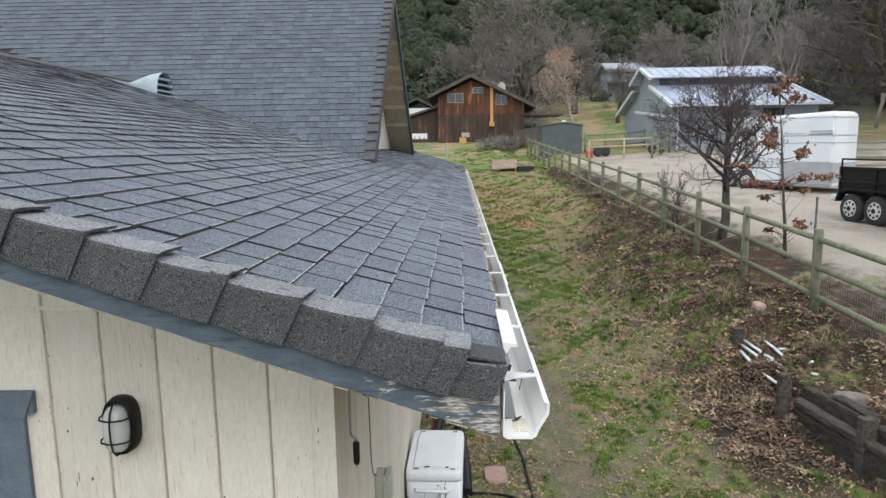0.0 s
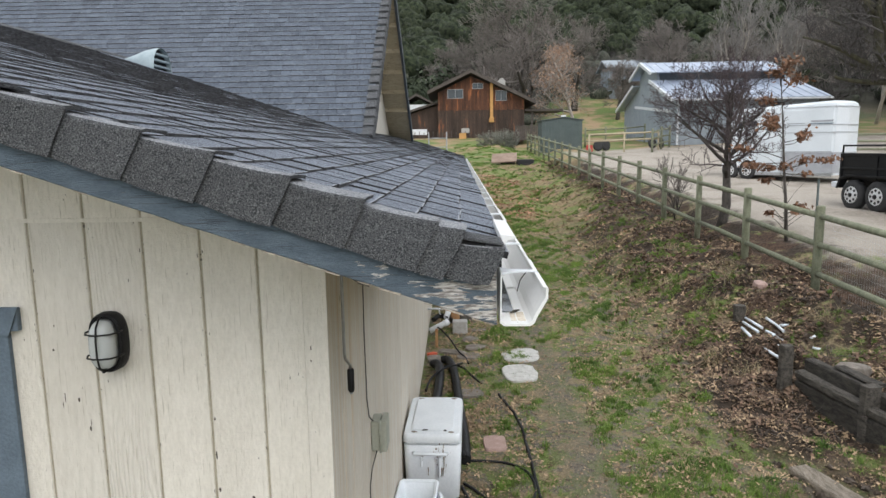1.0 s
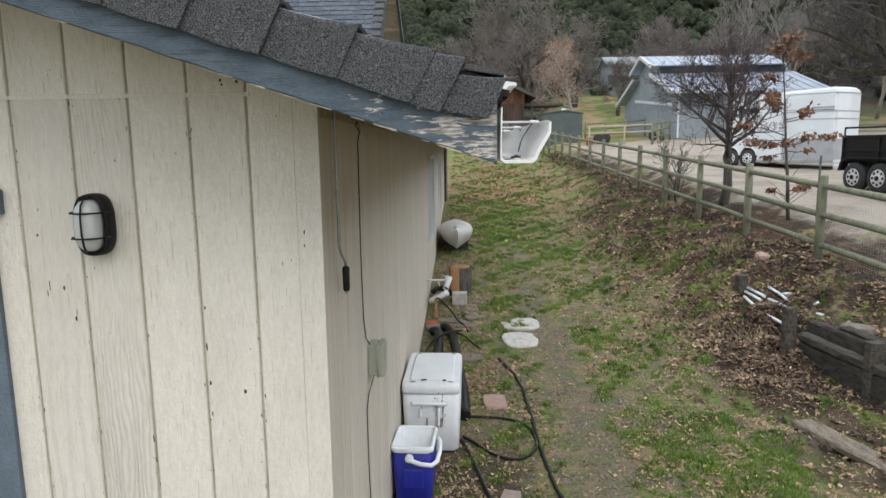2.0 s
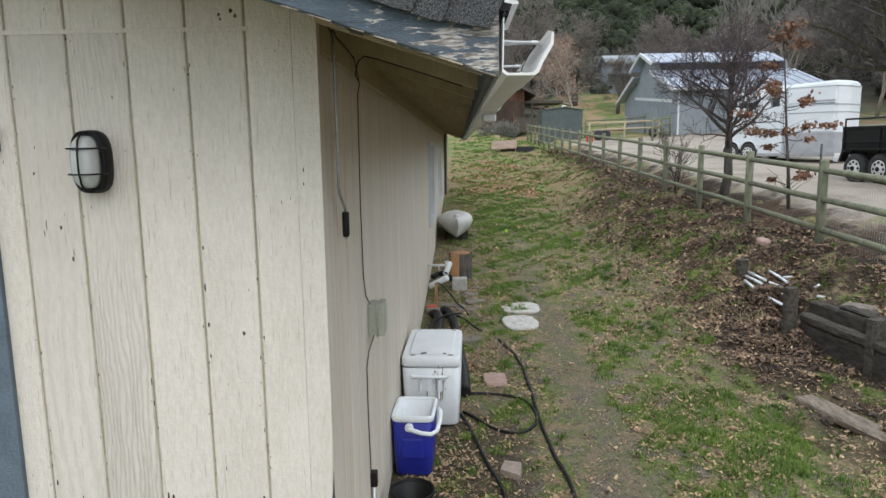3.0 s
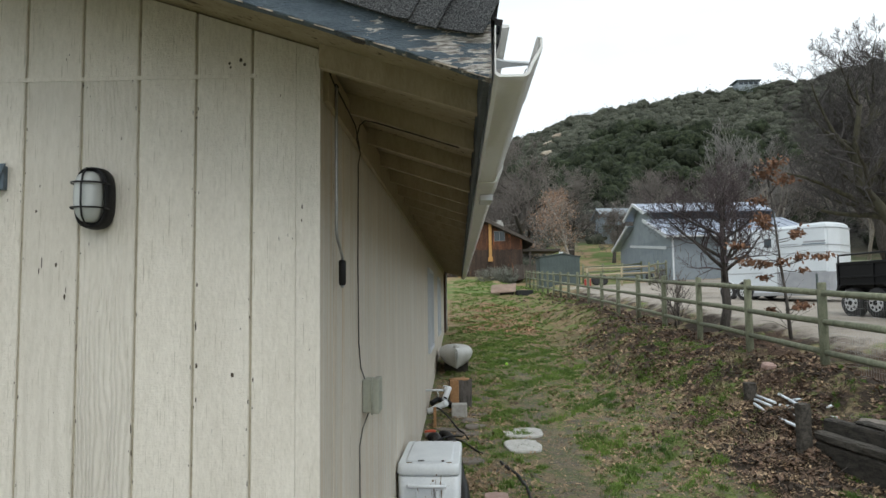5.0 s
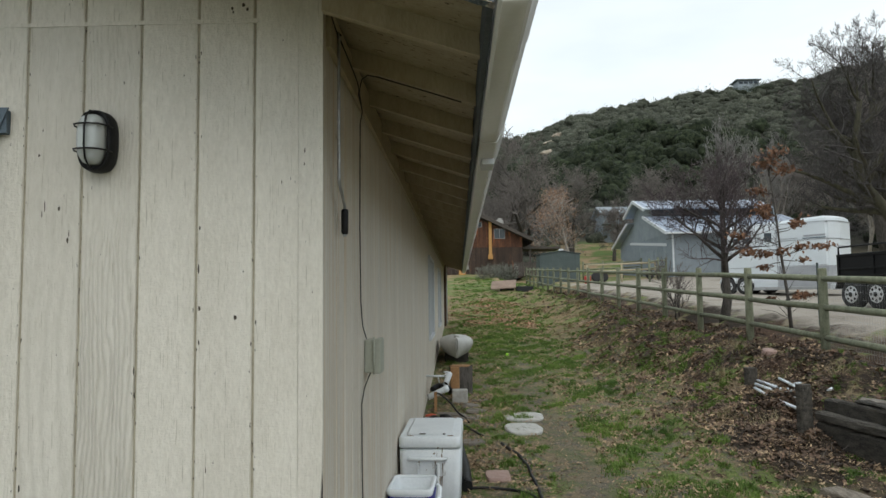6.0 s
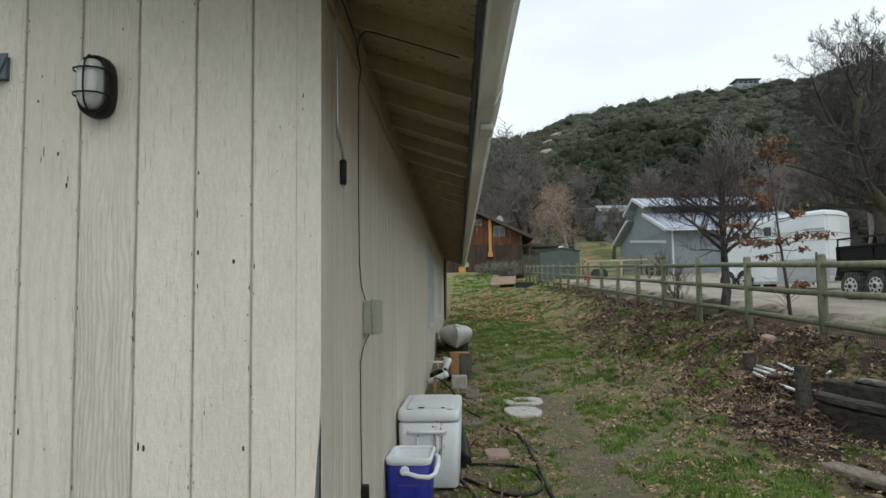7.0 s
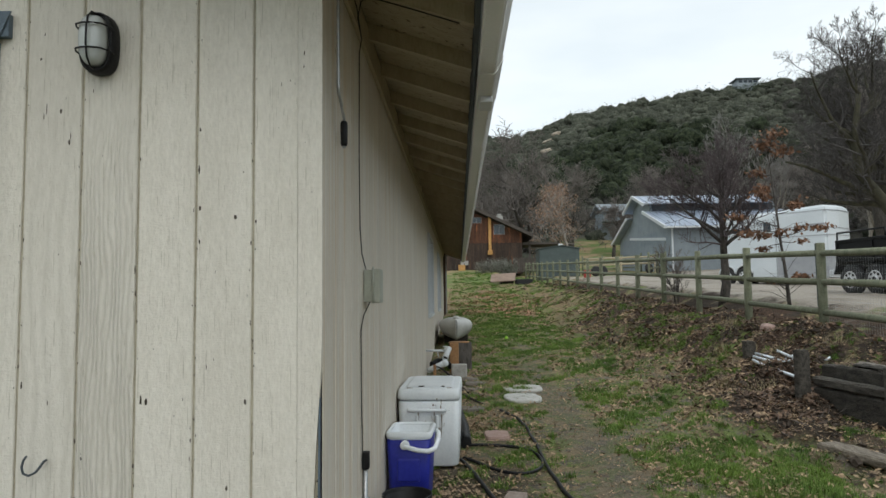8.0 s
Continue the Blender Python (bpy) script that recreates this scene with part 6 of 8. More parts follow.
# welded wire on the far side of the nearest bays
bm = bmesh.new()
for y in np.arange(2.4, 10.0, 0.055):
    z0 = float(fence_level(y))
    tube(bm, [(0.075, y, z0 + 0.12), (0.075, y, z0 + 1.2)], 0.0013, 3, cap=False)
for h in np.arange(0.12, 1.21, 0.10):
    tube(bm, [(0.075, 2.4, float(fence_level(2.4)) + h), (0.075, 10.0, float(fence_level(10.0)) + h)], 0.0013, 3, cap=False)
part("wire_mesh", bm, STEEL, fence, "fine welded wire mesh")
tpost = part("steel_stake", boxed(6.88, 6.91, 13.0, 13.03, 0.9, 2.3), SHEDMETAL)
tagged(tpost, "thin dark green steel stake beside a young tree", "stake")

# ---- vehicles on the gravel ----
def wheel_parts(parent, x, y, z, r, w, facing):
    """A tyre with its rim, axle along local x; facing: the side of the rim."""
    wheel = part("wheel", turned([(r * 0.62, -w / 2), (r * 0.9, -w / 2), (r, -w * 0.32), (r, w * 0.32), (r * 0.9, w / 2), (r * 0.62, w / 2)], 28), RUBBER, parent, "black tyre")
    wheel.matrix_local = pose(x, y, z, 0, 90 * facing, 0)
    bm = turned([(r * 0.58, w * 0.505), (r * 0.56, w * 0.56), (r * 0.50, w * 0.515), (r * 0.26, w * 0.52), (r * 0.16, w * 0.62), (r * 0.05, w * 0.64)], 24)
    part("rim", bm, CHROME, wheel, "pale steel rim")
    for k in range(8):
        t = 2 * math.pi * k / 8
        part("slot", turned([(r * 0.095, w * 0.53), (r * 0.095, w * 0.55)], 8), BLACK, wheel).matrix_local = Matrix.Translation((r * 0.42 * math.cos(t), r * 0.42 * math.sin(t), 0.0))
    part("hub", turned([(r * 0.17, w * 0.60), (r * 0.15, w * 0.70), (r * 0.05, w * 0.72)], 12), BLACK, wheel, "dark hub cap")
    return wheel


TRAILER_WHITE = material("weathered_white_trailer_paint", (0.56, 0.60, 0.63), (0.65, 0.69, 0.72), 1.2, 0.4, 0.08, 30)


# horse trailer: local x runs along its length to the nose, local y across it
def horse_trailer():
    t = thing("horse_trailer", "white two-axle horse trailer with grey lower panel", "trailer", at=(10.05, 25.6, 1.70), turn=math.degrees(math.atan2(-0.75, 0.66)))
    outline = [(0.0, 0.0), (3.7, 0.0), (3.9, 0.6), (3.9, 1.5), (3.7, 2.1), (0.0, 2.1)]
    bm = bmesh.new()
    levels = []
    for z, grow in ((0.18, 0.0), (1.0, 0.0), (2.42, 0.0), (2.58, -0.035), (2.66, -0.13)):
        row = []
        for px, py in outline:
            cx, cy = 2.2, 1.05
            drop = 0.14 * max(0.0, 1 - px / 2.4) if z > 2 else 0.0
            row.append(bm.verts.new((px + grow * (1 if px > cx else -1), py + grow * (1 if py > cy else -1), z - drop)))
        levels.append(row)
    for a, c in zip(levels, levels[1:]):
        for i in range(6):
            bm.faces.new((a[i], a[(i + 1) % 6], c[(i + 1) % 6], c[i]))
    bm.faces.new(levels[0][::-1])
    bm.faces.new(levels[-1])
    bmesh.ops.recalc_face_normals(bm, faces=bm.faces)
    bmesh.ops.bevel(bm, geom=[e for e in bm.edges if abs(e.verts[0].co.z - e.verts[1].co.z) > 0.3], offset=0.06, segments=3, affect="EDGES")
    part("body", bm, TRAILER_WHITE, t)
    part("lower_panel", boxed(2.05, 3.67, -0.012, 0.0, 0.26, 0.95, 0.004), GREYPAINT, t, "silver grey lower panel")
    nose = [(3.67, -0.012), (3.715, 0.0), (3.915, 0.6), (3.915, 1.5), (3.715, 2.1), (3.67, 2.1)]
    part("nose_panel", prismed(nose, "z", 0.26, 0.95), GREYPAINT, t, "silver grey nose panel")
    for z in (1.61, 1.86, 2.46):
        part("nose_line", prismed([(px + (0.003 if px > 3.68 else 0), py) for px, py in nose], "z", z, z + 0.022), GREYPAINT, t)
    part("jamb", boxed(2.015, 2.035, -0.016, 0.0, 0.25, 2.4), GREYPAINT, t)
    part("bottom_rail", boxed(0.0, 3.7, -0.02, 0.02, 0.14, 0.25, 0.006), STEEL, t)
    for z in (0.96, 1.61, 1.86, 2.46):
        part("body_line", boxed(2.05 if z > 1 else 0.0, 3.665, -0.014, 0.0, z, z + 0.022, 0.003), GREYPAINT, t)
    part("stripe", boxed(2.15, 2.75, -0.013, 0.0, 1.93, 1.95), GREYPAINT, t)
    part("lettering", boxed(2.95, 3.65, -0.013, 0.0, 1.97, 2.03), GREYPAINT, t, "grey script lettering as a bar")
    part("lettering", boxed(2.9, 3.66, -0.013, 0.0, 1.90, 1.93), BLUE_TRIM, t)
    for x0, x1, z0, z1 in ((0.42, 0.70, 1.89, 2.07), (0.80, 1.10, 1.89, 2.07), (1.60, 1.86, 1.88, 2.2)):
        part("side_window", boxed(x0, x1, -0.022, 0.0, z0, z1, 0.006), GLASS, t)
    part("door", boxed(1.50, 2.0, -0.0148, 0.0, 0.35, 2.3, 0.006), TRAILER_WHITE, t)
    for x in (0.20, 0.84):
        wheel_parts(t, x, 0.10, 0.34, 0.31, 0.22, 1).matrix_local = pose(x, 0.03, 0.29, 90, 0, 0)
        wheel_parts(t, x, 2.0, 0.34, 0.31, 0.22, 1).matrix_local = pose(x, 2.0, 0.33, -90, 0, 0)
        arch = [(x + 0.315 * math.cos(a), -0.05, 0.36 + 0.34 * math.sin(a)) for a in np.linspace(0.12, math.pi - 0.12, 14)]
        part("fender", tubed(arch, 0.03, 6), WHITE, t)
        arch_bm = turned([(0.32, 0.0), (0.32, 0.006)], 24)
        part("wheel_well", arch_bm, BLACK, t).matrix_local = pose(x, -0.002, 0.36, 90, 0, 0)
    part("tongue", tubed([(4.0, 0.35, 0.16), (5.4, 1.05, 0.18)], 0.05, 6), GREYPAINT, t)
    part("tongue", tubed([(4.0, 1.75, 0.16), (5.4, 1.05, 0.18)], 0.05, 6), GREYPAINT, t)
    part("jack", tubed([(5.1, 1.05, -0.06), (5.1, 1.05, 0.75)], 0.04, 8), STEEL, t)
    part("coupler_box", boxed(4.3, 4.8, 0.75, 1.35, 0.22, 0.62, 0.03), WHITE, t)
    return t


def dump_trailer():
    t = thing("dump_trailer", "black steel two-axle dump trailer with a top rail", "trailer", at=(9.95, 17.75, 1.30), turn=math.degrees(math.atan2(-0.985, 0.17)))
    part("bed_side", boxed(0.0, 4.2, 0.0, 0.05, 0.74, 1.34, 0.008), BLACK, t)
    part("bed_side", boxed(0.0, 4.2, 1.85, 1.90, 0.74, 1.34, 0.008), BLACK, t)
    part("bed_end", boxed(0.0, 0.05, 0.052, 1.848, 0.74, 1.34, 0.008), BLACK, t)
    part("bed_end", boxed(4.15, 4.2, 0.052, 1.848, 0.74, 1.34, 0.008), BLACK, t)
    part("floor", boxed(0.052, 4.148, 0.052, 1.848, 0.70, 0.76), BLACK, t)
    part("top_rail", boxed(-0.02, 4.22, -0.025, 0.07, 1.34, 1.41, 0.01), BLACK, t)
    part("mid_rail", boxed(0.0, 4.2, -0.03, -0.002, 1.00, 1.05, 0.006), BLACK, t)
    part("chassis", boxed(-0.1, 4.3, 0.35, 1.55, 0.52, 0.70, 0.02), BLACK, t)
    for x in (0.03, 1.2, 2.4, 3.6):
        part("upright", boxed(x - 0.03, x + 0.03, -0.034, -0.003, 0.74, 1.34, 0.004), BLACK, t)
    part("guard_rail", tubed([(0.02, 0.02, 1.40), (0.02, 0.02, 1.60), (1.6, 0.02, 1.60), (1.6, 0.02, 1.40)], 0.025, 8), BLACK, t)
    for x in (0.62, 1.42):
        wheel_parts(t, x, 0.0, 0.37, 0.37, 0.22, 1).matrix_local = pose(x, -0.06, 0.37, 90, 0, 0)
        wheel_parts(t, x, 0.0, 0.37, 0.37, 0.22, 1).matrix_local = pose(x, 1.96, 0.37, -90, 0, 0)
    bm = prismed([(0.10, 0.52), (0.20, 0.78), (0.36, 0.86), (1.70, 0.86), (1.86, 0.78), (1.96, 0.52), (1.90, 0.52), (1.80, 0.75), (1.68, 0.82), (0.38, 0.82), (0.26, 0.75), (0.16, 0.52)], "y", -0.20, 0.0)
    part("fender", bm, BLACK, t)
    part("marker_plate", boxed(-0.12, -0.06, 0.04, 0.14, 0.85, 1.1, 0.01), WHITE, t)
    part("coupler", boxed(-0.45, -0.02, 0.10, 0.30, 0.50, 0.66, 0.03), WHITE, t)
    return t


horse_trailer()
dump_trailer()

# ---- buildings beyond ----
barn = thing("barn", "pale blue-grey metal barn with a raised monitor roof", "barn", at=(14.3, 45.0, 0.0))
BL, BD, EZ, PZ = 9.2, 14.0, 6.0, 8.95
gz0 = 2.9
gable = [(0, gz0), (BD, gz0), (BD, EZ), (BD * 0.68, 7.45), (BD * 0.66, 8.1), (BD / 2, PZ), (BD * 0.34, 8.1), (BD * 0.32, 7.45), (0, EZ)]
part("wall", prismed(gable, "x", 0, 0.15), BARNWALL, barn)
part("wall", prismed(gable, "x", BL - 0.15, BL), BARNWALL, barn)
part("wall", boxed(0.152, BL - 0.152, 0, 0.15, gz0, EZ), BARNWALL, barn)
part("wall", boxed(0.152, BL - 0.152, BD - 0.15, BD, gz0, EZ), BARNWALL, barn)
part("clerestory", boxed(0.152, BL - 0.152, BD * 0.33, BD * 0.33 + 0.1, 7.3, 8.15), DARK_TRIM, barn)


def roof_sheet(y0, z0, y1, z1, x0, x1, ribs, parent, mat):
    d = Vector((0, y1 - y0, z1 - z0))
    nrm = Vector((0, -d.z, d.y)).normalized()
    if nrm.z < 0:
        nrm = -nrm
    bm = prismed([(y0, z0), (y1, z1), (y1 + nrm.y * 0.08, z1 + nrm.z * 0.08), (y0 + nrm.y * 0.08, z0 + nrm.z * 0.08)], "x", x0, x1)
    sheet = part("roof", bm, mat, parent)
    for k in range(ribs):
        x = x0 + (x1 - x0) * (k + 0.5) / ribs
        o = nrm * 0.08
        part("rib", prismed([(y0 + o.y, z0 + o.z), (y1 + o.y, z1 + o.z), (y1 + o.y * 1.5, z1 + o.z * 1.5), (y0 + o.y * 1.5, z0 + o.z * 1.5)], "x", x - 0.03, x + 0.03), mat, sheet)
    part("white_edge", prismed([(y0, z0 - 0.10), (y1, z1 - 0.10), (y1 + nrm.y * 0.12, z1 + nrm.z * 0.12), (y0 + nrm.y * 0.12, z0 + nrm.z * 0.12)], "x", x0 - 0.12, x0 - 0.002), WHITE, sheet, "white rake trim")
    return sheet


roof_sheet(-0.7, EZ - 0.18, BD * 0.335, 7.48, -0.5, BL + 0.5, 14, barn, BARNROOF)
roof_sheet(BD + 0.7, EZ - 0.18, BD * 0.665, 7.48, -0.5, BL + 0.5, 6, barn, BARNROOF)
roof_sheet(BD * 0.29, 7.98, BD / 2, PZ, -0.6, BL - 0.4, 14, barn, BARNROOF)
roof_sheet(BD * 0.71, 7.98, BD / 2, PZ, -0.6, BL - 0.4, 6, barn, BARNROOF)
part("eave_gutter", boxed(-0.5, BL + 0.5, -0.82, -0.72, EZ - 0.26, EZ - 0.14, 0.02), WHITE, barn)
part("downspout", boxed(0.05, 0.15, -0.10, -0.003, gz0, EZ - 0.2, 0.01), WHITE, barn)
part("eave_band", prismed([(1.0, 5.05), (BD - 3.5, 5.85), (BD - 3.5, 6.05), (1.0, 5.25)], "x", -0.05, -0.003), WHITE, barn)
# black sheet on the wall stands for the shade in an open doorway
part("doorway_shade", boxed(5.6, 7.0, -0.03, -0.004, gz0, 5.6), FELT_AND_SHADE, barn, "black sheet painting in the shade of an open doorway")
for k in range(44):
    part("seam", boxed(0.2 + 0.2 * k, 0.225 + 0.2 * k, -0.022, -0.002, gz0, EZ - 0.05), BARNWALL, barn)
for k in range(34):
    part("seam", boxed(-0.022, -0.002, 0.3 + 0.4 * k, 0.33 + 0.4 * k, gz0, EZ - 0.1), BARNWALL, barn)
part("gable_door", boxed(-0.035, -0.004, 4.0, 7.5, gz0, 5.0), BARNWALL, barn)

REDWOOD_UP = material("rusty_stained_boards", (0.038, 0.019, 0.013), (0.15, 0.062, 0.032), 0.9, 0.9, 0.6, 12, (3, 3, 0.6), spots=(0.27, 0.10, 0.042), spot_scale=0.8, spot_level=0.57, vary=0.25)
cabin = thing("wooden_house", "two-storey house of dark stained boards with rusty patches", "house", at=(0, 60, 0))
CX0, CX1, CB = -1.85, 5.76, 3.4
face = [(CX0, CB), (CX1, CB), (CX1, 7.1), (1.05, 9.15), (CX0, 7.75)]
part("wall", prismed(face, "y", 0.03, 9.0), FELT_AND_SHADE, cabin)
rc = random.Random(21)
nb = 46
for k in range(nb):
    xa, xb = CX0 + (CX1 - CX0) * k / nb, CX0 + (CX1 - CX0) * (k + 1) / nb
    xm = (xa + xb) / 2
    ztop = np.interp(xm, (CX0, 1.05, CX1), (7.75, 9.15, 7.1)) - 0.05
    seam = 6.15 + rc.uniform(-0.02, 0.02)
    part("board", boxed(xa + 0.008, xb - 0.008, rc.uniform(-0.012, 0.0), 0.028, CB, seam), REDWOOD, cabin)
    part("board", boxed(xa + 0.008, xb - 0.008, rc.uniform(-0.012, 0.0), 0.028, seam + 0.02, ztop), REDWOOD_UP, cabin)
for pts in ([(-2.75, 7.55), (1.05, 9.32), (1.05, 9.62), (-2.75, 7.85)], [(6.7, 6.60), (1.05, 9.32), (1.05, 9.62), (6.7, 6.90)]):
    part("roof", prismed(pts, "y", -0.75, 9.6), BROWNROOF, cabin)
for x0, x1, z0, z1 in ((-1.0, 0.38, 7.2, 8.0), (1.19, 2.13, 8.0, 8.5), (3.22, 4.21, 6.95, 7.85)):
    win = part("window", boxed(x0, x1, -0.05, -0.013, z0, z1, 0.01), GREYPAINT, cabin, "pale framed window")
    part("pane", boxed(x0 + 0.04, (x0 + x1) / 2 - 0.015, -0.056, -0.051, z0 + 0.04, z1 - 0.04), GLASS, win)
    part("pane", boxed((x0 + x1) / 2 + 0.015, x1 - 0.04, -0.056, -0.051, z0 + 0.04, z1 - 0.04), GLASS, win)
part("post", boxed(2.74, 3.0, -0.25, -0.02, 5.25, 8.6, 0.01), ORANGEPOST, cabin, "bright orange timber post")
part("post_foot", boxed(2.66, 3.08, -0.30, -0.02, 5.1, 5.5, 0.02), ORANGEPOST, cabin)
chim = part("chimney", boxed(3.6, 4.3, 3.0, 3.8, 7.5, 8.98, 0.03), CONCRETE, cabin, "pale chimney")
part("pot", boxed(3.75, 4.15, 3.2, 3.6, 9.0, 9.2, 0.05), CONCRETE, chim)
part("stove_pipe", tubed([(2.3, 2.0, 8.4), (2.3, 2.0, 10.1)], 0.1, 8), BROWNROOF, cabin)
part("side_wing", prismed([(-5.6, CB), (-1.86, CB), (-1.86, 6.75), (-5.6, 5.6)], "y", 1.0, 7.0), REDWOOD, cabin)
part("wing_roof", prismed([(-6.2, 5.55), (-1.87, 6.85), (-1.87, 7.05), (-6.2, 5.75)], "y", 0.6, 7.4), BROWNROOF, cabin)
part("wing_window", boxed(-4.6, -2.9, 0.95, 0.999, 4.1, 4.6, 0.01), WHITE, cabin)
part("carport_roof", boxed(5.8, 9.2, 0.2, 4.0, 6.0, 6.2, 0.02), BROWNROOF, cabin)
part("carport_post", boxed(6.4, 6.55, 0.3, 0.45, CB, 6.0), BROWNROOF, cabin)
part("meter_box", boxed(0.2, 0.9, -0.2, -0.013, 4.2, 4.6, 0.02), CONCRETE, cabin)
crate = part("orange_crate", boxed(-0.0, 0.6, 58.2, 58.7, 3.6, 4.15, 0.02), ORANGEPOST)
tagged(crate, "orange wooden box against the far house", "box")
yard_fence = thing("yard_fence", "low dark board fence before the wooden house", "fence", at=(0, 58.9, 0))
for k in range(13):
    x = 4.85 + 0.16 * k
    part("picket", boxed(x, x + 0.13, 0, 0.03, 3.5, 4.75 + 0.05 * math.sin(k * 1.7)), BROWNROOF, yard_fence)
for k in range(22):
    x = -5.5 + 0.4 * k
    part("picket", boxed(x, x + 0.06, 0, 0.05, 3.4, 4.3 + 0.05 * math.sin(k * 1.7)), BROWNROOF, yard_fence)

white_house = thing("white_house", "small white outbuilding behind the wooden house", "house", at=(-4.6, 74, 0))
part("wall", boxed(-1.6, 1.6, 0, 5, 4.0, 7.6), WHITE, white_house)
part("roof", prismed([(-2.0, 7.5), (0, 8.5), (2.0, 7.5), (2.0, 7.7), (0, 8.75), (-2.0, 7.7)], "y", -0.4, 5.4), BROWNROOF, white_house)
far_house = thing("far_house", "grey-white house with a deck on the hillside", "house", at=(24.9, 100, 0.1))
part("wall", boxed(-3.2, 3.2, 0, 6, 6.0, 12.5), BARNWALL, far_house)
part("upper_wall", boxed(-3.1, 3.1, -0.2, 5.5, 12.5, 13.9), BARNWALL, far_house)
part("roof", prismed([(-0.8, 13.7), (3.0, 15.0), (6.8, 13.7), (6.8, 13.95), (3.0, 15.3), (-0.8, 13.95)], "x", -3.6, 3.6), BARNWALL, far_house)
for k in range(3):
    w = part("window", boxed(-2.6 + 1.9 * k, -1.3 + 1.9 * k, -0.26, -0.202, 12.75, 13.6), GLASS, far_house)
part("deck", boxed(-3.6, 3.4, -2.0, -0.05, 12.1, 12.3), BARNWALL, far_house)
ridge_house = thing("ridge_house", "flat-roofed pale house on the skyline of the hill", "house", at=(113, 255, 1.8))
part("wall", boxed(-4.0, 4.0, 0, 5, 74.0, 82.2), BARNWALL, ridge_house)
part("roof", boxed(-4.9, 4.7, -0.8, 6, 82.2, 82.6), SHEDMETAL, ridge_house)
for k in range(4):
    part("window", boxed(-3.6 + 1.9 * k, -2.1 + 1.9 * k, -0.06, -0.002, 80.9, 81.9), GLASS, ridge_house)

shed = thing("metal_shed", "dark green-grey ribbed metal garden shed", "shed", at=(5.85, 48.0, 0))
SB = 2.5
part("wall", prismed([(0, SB), (2.85, SB), (2.85, 4.72), (1.6, 4.93), (0, 4.72)], "y", 0.03, 2.4), SHEDMETAL, shed)
for k in range(13):
    x = 0.04 + 0.215 * k
    part("panel", boxed(x, x + 0.19, 0.0, 0.028, SB, np.interp(x, (0, 1.6, 2.85), (4.68, 4.88, 4.66))), SHEDMETAL, shed)
part("roof", prismed([(-0.08, 4.72), (1.6, 4.95), (2.93, 4.72), (2.93, 4.77), (1.6, 5.0), (-0.08, 4.77)], "y", -0.08, 2.5), SHEDMETAL, shed)
part("vent", boxed(1.45, 1.75, 0.4, 0.8, 4.97, 5.12, 0.03), WHITE, shed)

# pipe gate, far rails, tyres by the barn
gate = thing("pipe_gate", "tan metal pipe rail at the end of the gravel", "gate", at=(0, 42, 0))
for h in (3.62, 3.22):
    part("rail", tubed([(8.05, 0, h), (12.3, 0, h + 0.12)], 0.055, 8), TRIM, gate)
for x in (8.05, 10.2, 12.3):
    part("post", tubed([(x, 0, 2.2), (x, 0, 3.65 + (x - 8) * 0.028)], 0.055, 8), TRIM, gate)
for k, (x, y) in enumerate(((9.0, 44.0), (9.5, 44.3), (12.3, 43.6), (12.9, 43.8))):
    tyre = part("old_tyre", turned([(0.19, 0), (0.30, 0.0), (0.33, 0.05), (0.33, 0.16), (0.30, 0.21), (0.19, 0.21)], 20), RUBBER)
    tyre.matrix_world = pose(x, y, float(level(x, y)) + 0.32, 82, 0, 20 * k)
    tagged(tyre, "old black tyre standing beside the pipe rail", "tyre", "old tyres")
can = part("red_can", boxed(8.2, 8.6, 43.6, 43.9, float(level(8.4, 43.7)), float(level(8.4, 43.7)) + 0.5, 0.05), material("red_plastic", (0.35, 0.03, 0.025), (0.45, 0.05, 0.04), 5, 0.5, 0.1, 40))
tagged(can, "red plastic can on the ground by the rail", "can")
paddock = thing("paddock_fence", "grey-green wooden rail fence behind the trailers", "fence", at=(0, 0, 0))
def rail_run(x0, y0, x1, y1, n, rails):
    for k in range(n + 1):
        f = k / n
        x, y = x0 + (x1 - x0) * f, y0 + (y1 - y0) * f
        z = float(level(x, y))
        part("post", tubed([(x, y, z - 0.2), (x, y, z + 1.4)], 0.07, 8), FENCE, paddock)
    for k in range(n):
        xa, ya, xb, yb = (x0 + (x1 - x0) * k / n, y0 + (y1 - y0) * k / n, x0 + (x1 - x0) * (k + 1) / n, y0 + (y1 - y0) * (k + 1) / n)
        for h in rails:
            part("rail", tubed([(xa, ya, float(level(xa, ya)) + h), (xb, yb, float(level(xb, yb)) + h)], 0.05, 6), FENCE, paddock)
rail_run(17.0, 30.0, 30.0, 29.0, 5, (0.35, 0.7, 1.05, 1.35))
rail_run(9.2, 49.5, 13.9, 51.0, 3, (0.4, 0.8, 1.2))
rail_run(11.5, 40.5, 13.6, 44.0, 2, (0.4, 0.8, 1.2))

PLY = material("weathered_brown_plywood", (0.17, 0.115, 0.085), (0.30, 0.22, 0.17), 3, 0.9, 0.4, 30)
plate = thing("rusty_plate", "weathered plywood cover propped over a dark pit", "board", at=(2.75, 37.6, 0))
part("sheet", boxed(-0.75, 0.6, -0.55, 0.55, 0, 0.05, 0.01, pose(-0.25, -1.2, 2.36, 24, -3, -8)), PLY, plate)
part("prop", boxed(-0.5, 0.3, -0.75, -0.6, 1.9, 2.48, 0.03), OLDWOOD, plate)
# solid black box put in for the shade of the pit
part("pit_shade", boxed(0.35, 1.25, -1.6, -0.6, 1.9, 2.28, 0.05), FELT_AND_SHADE, plate)
ladder = thing("ladder", "white ladder top leaning against the far eave", "ladder", at=(0.0, 0.0, 0.0))
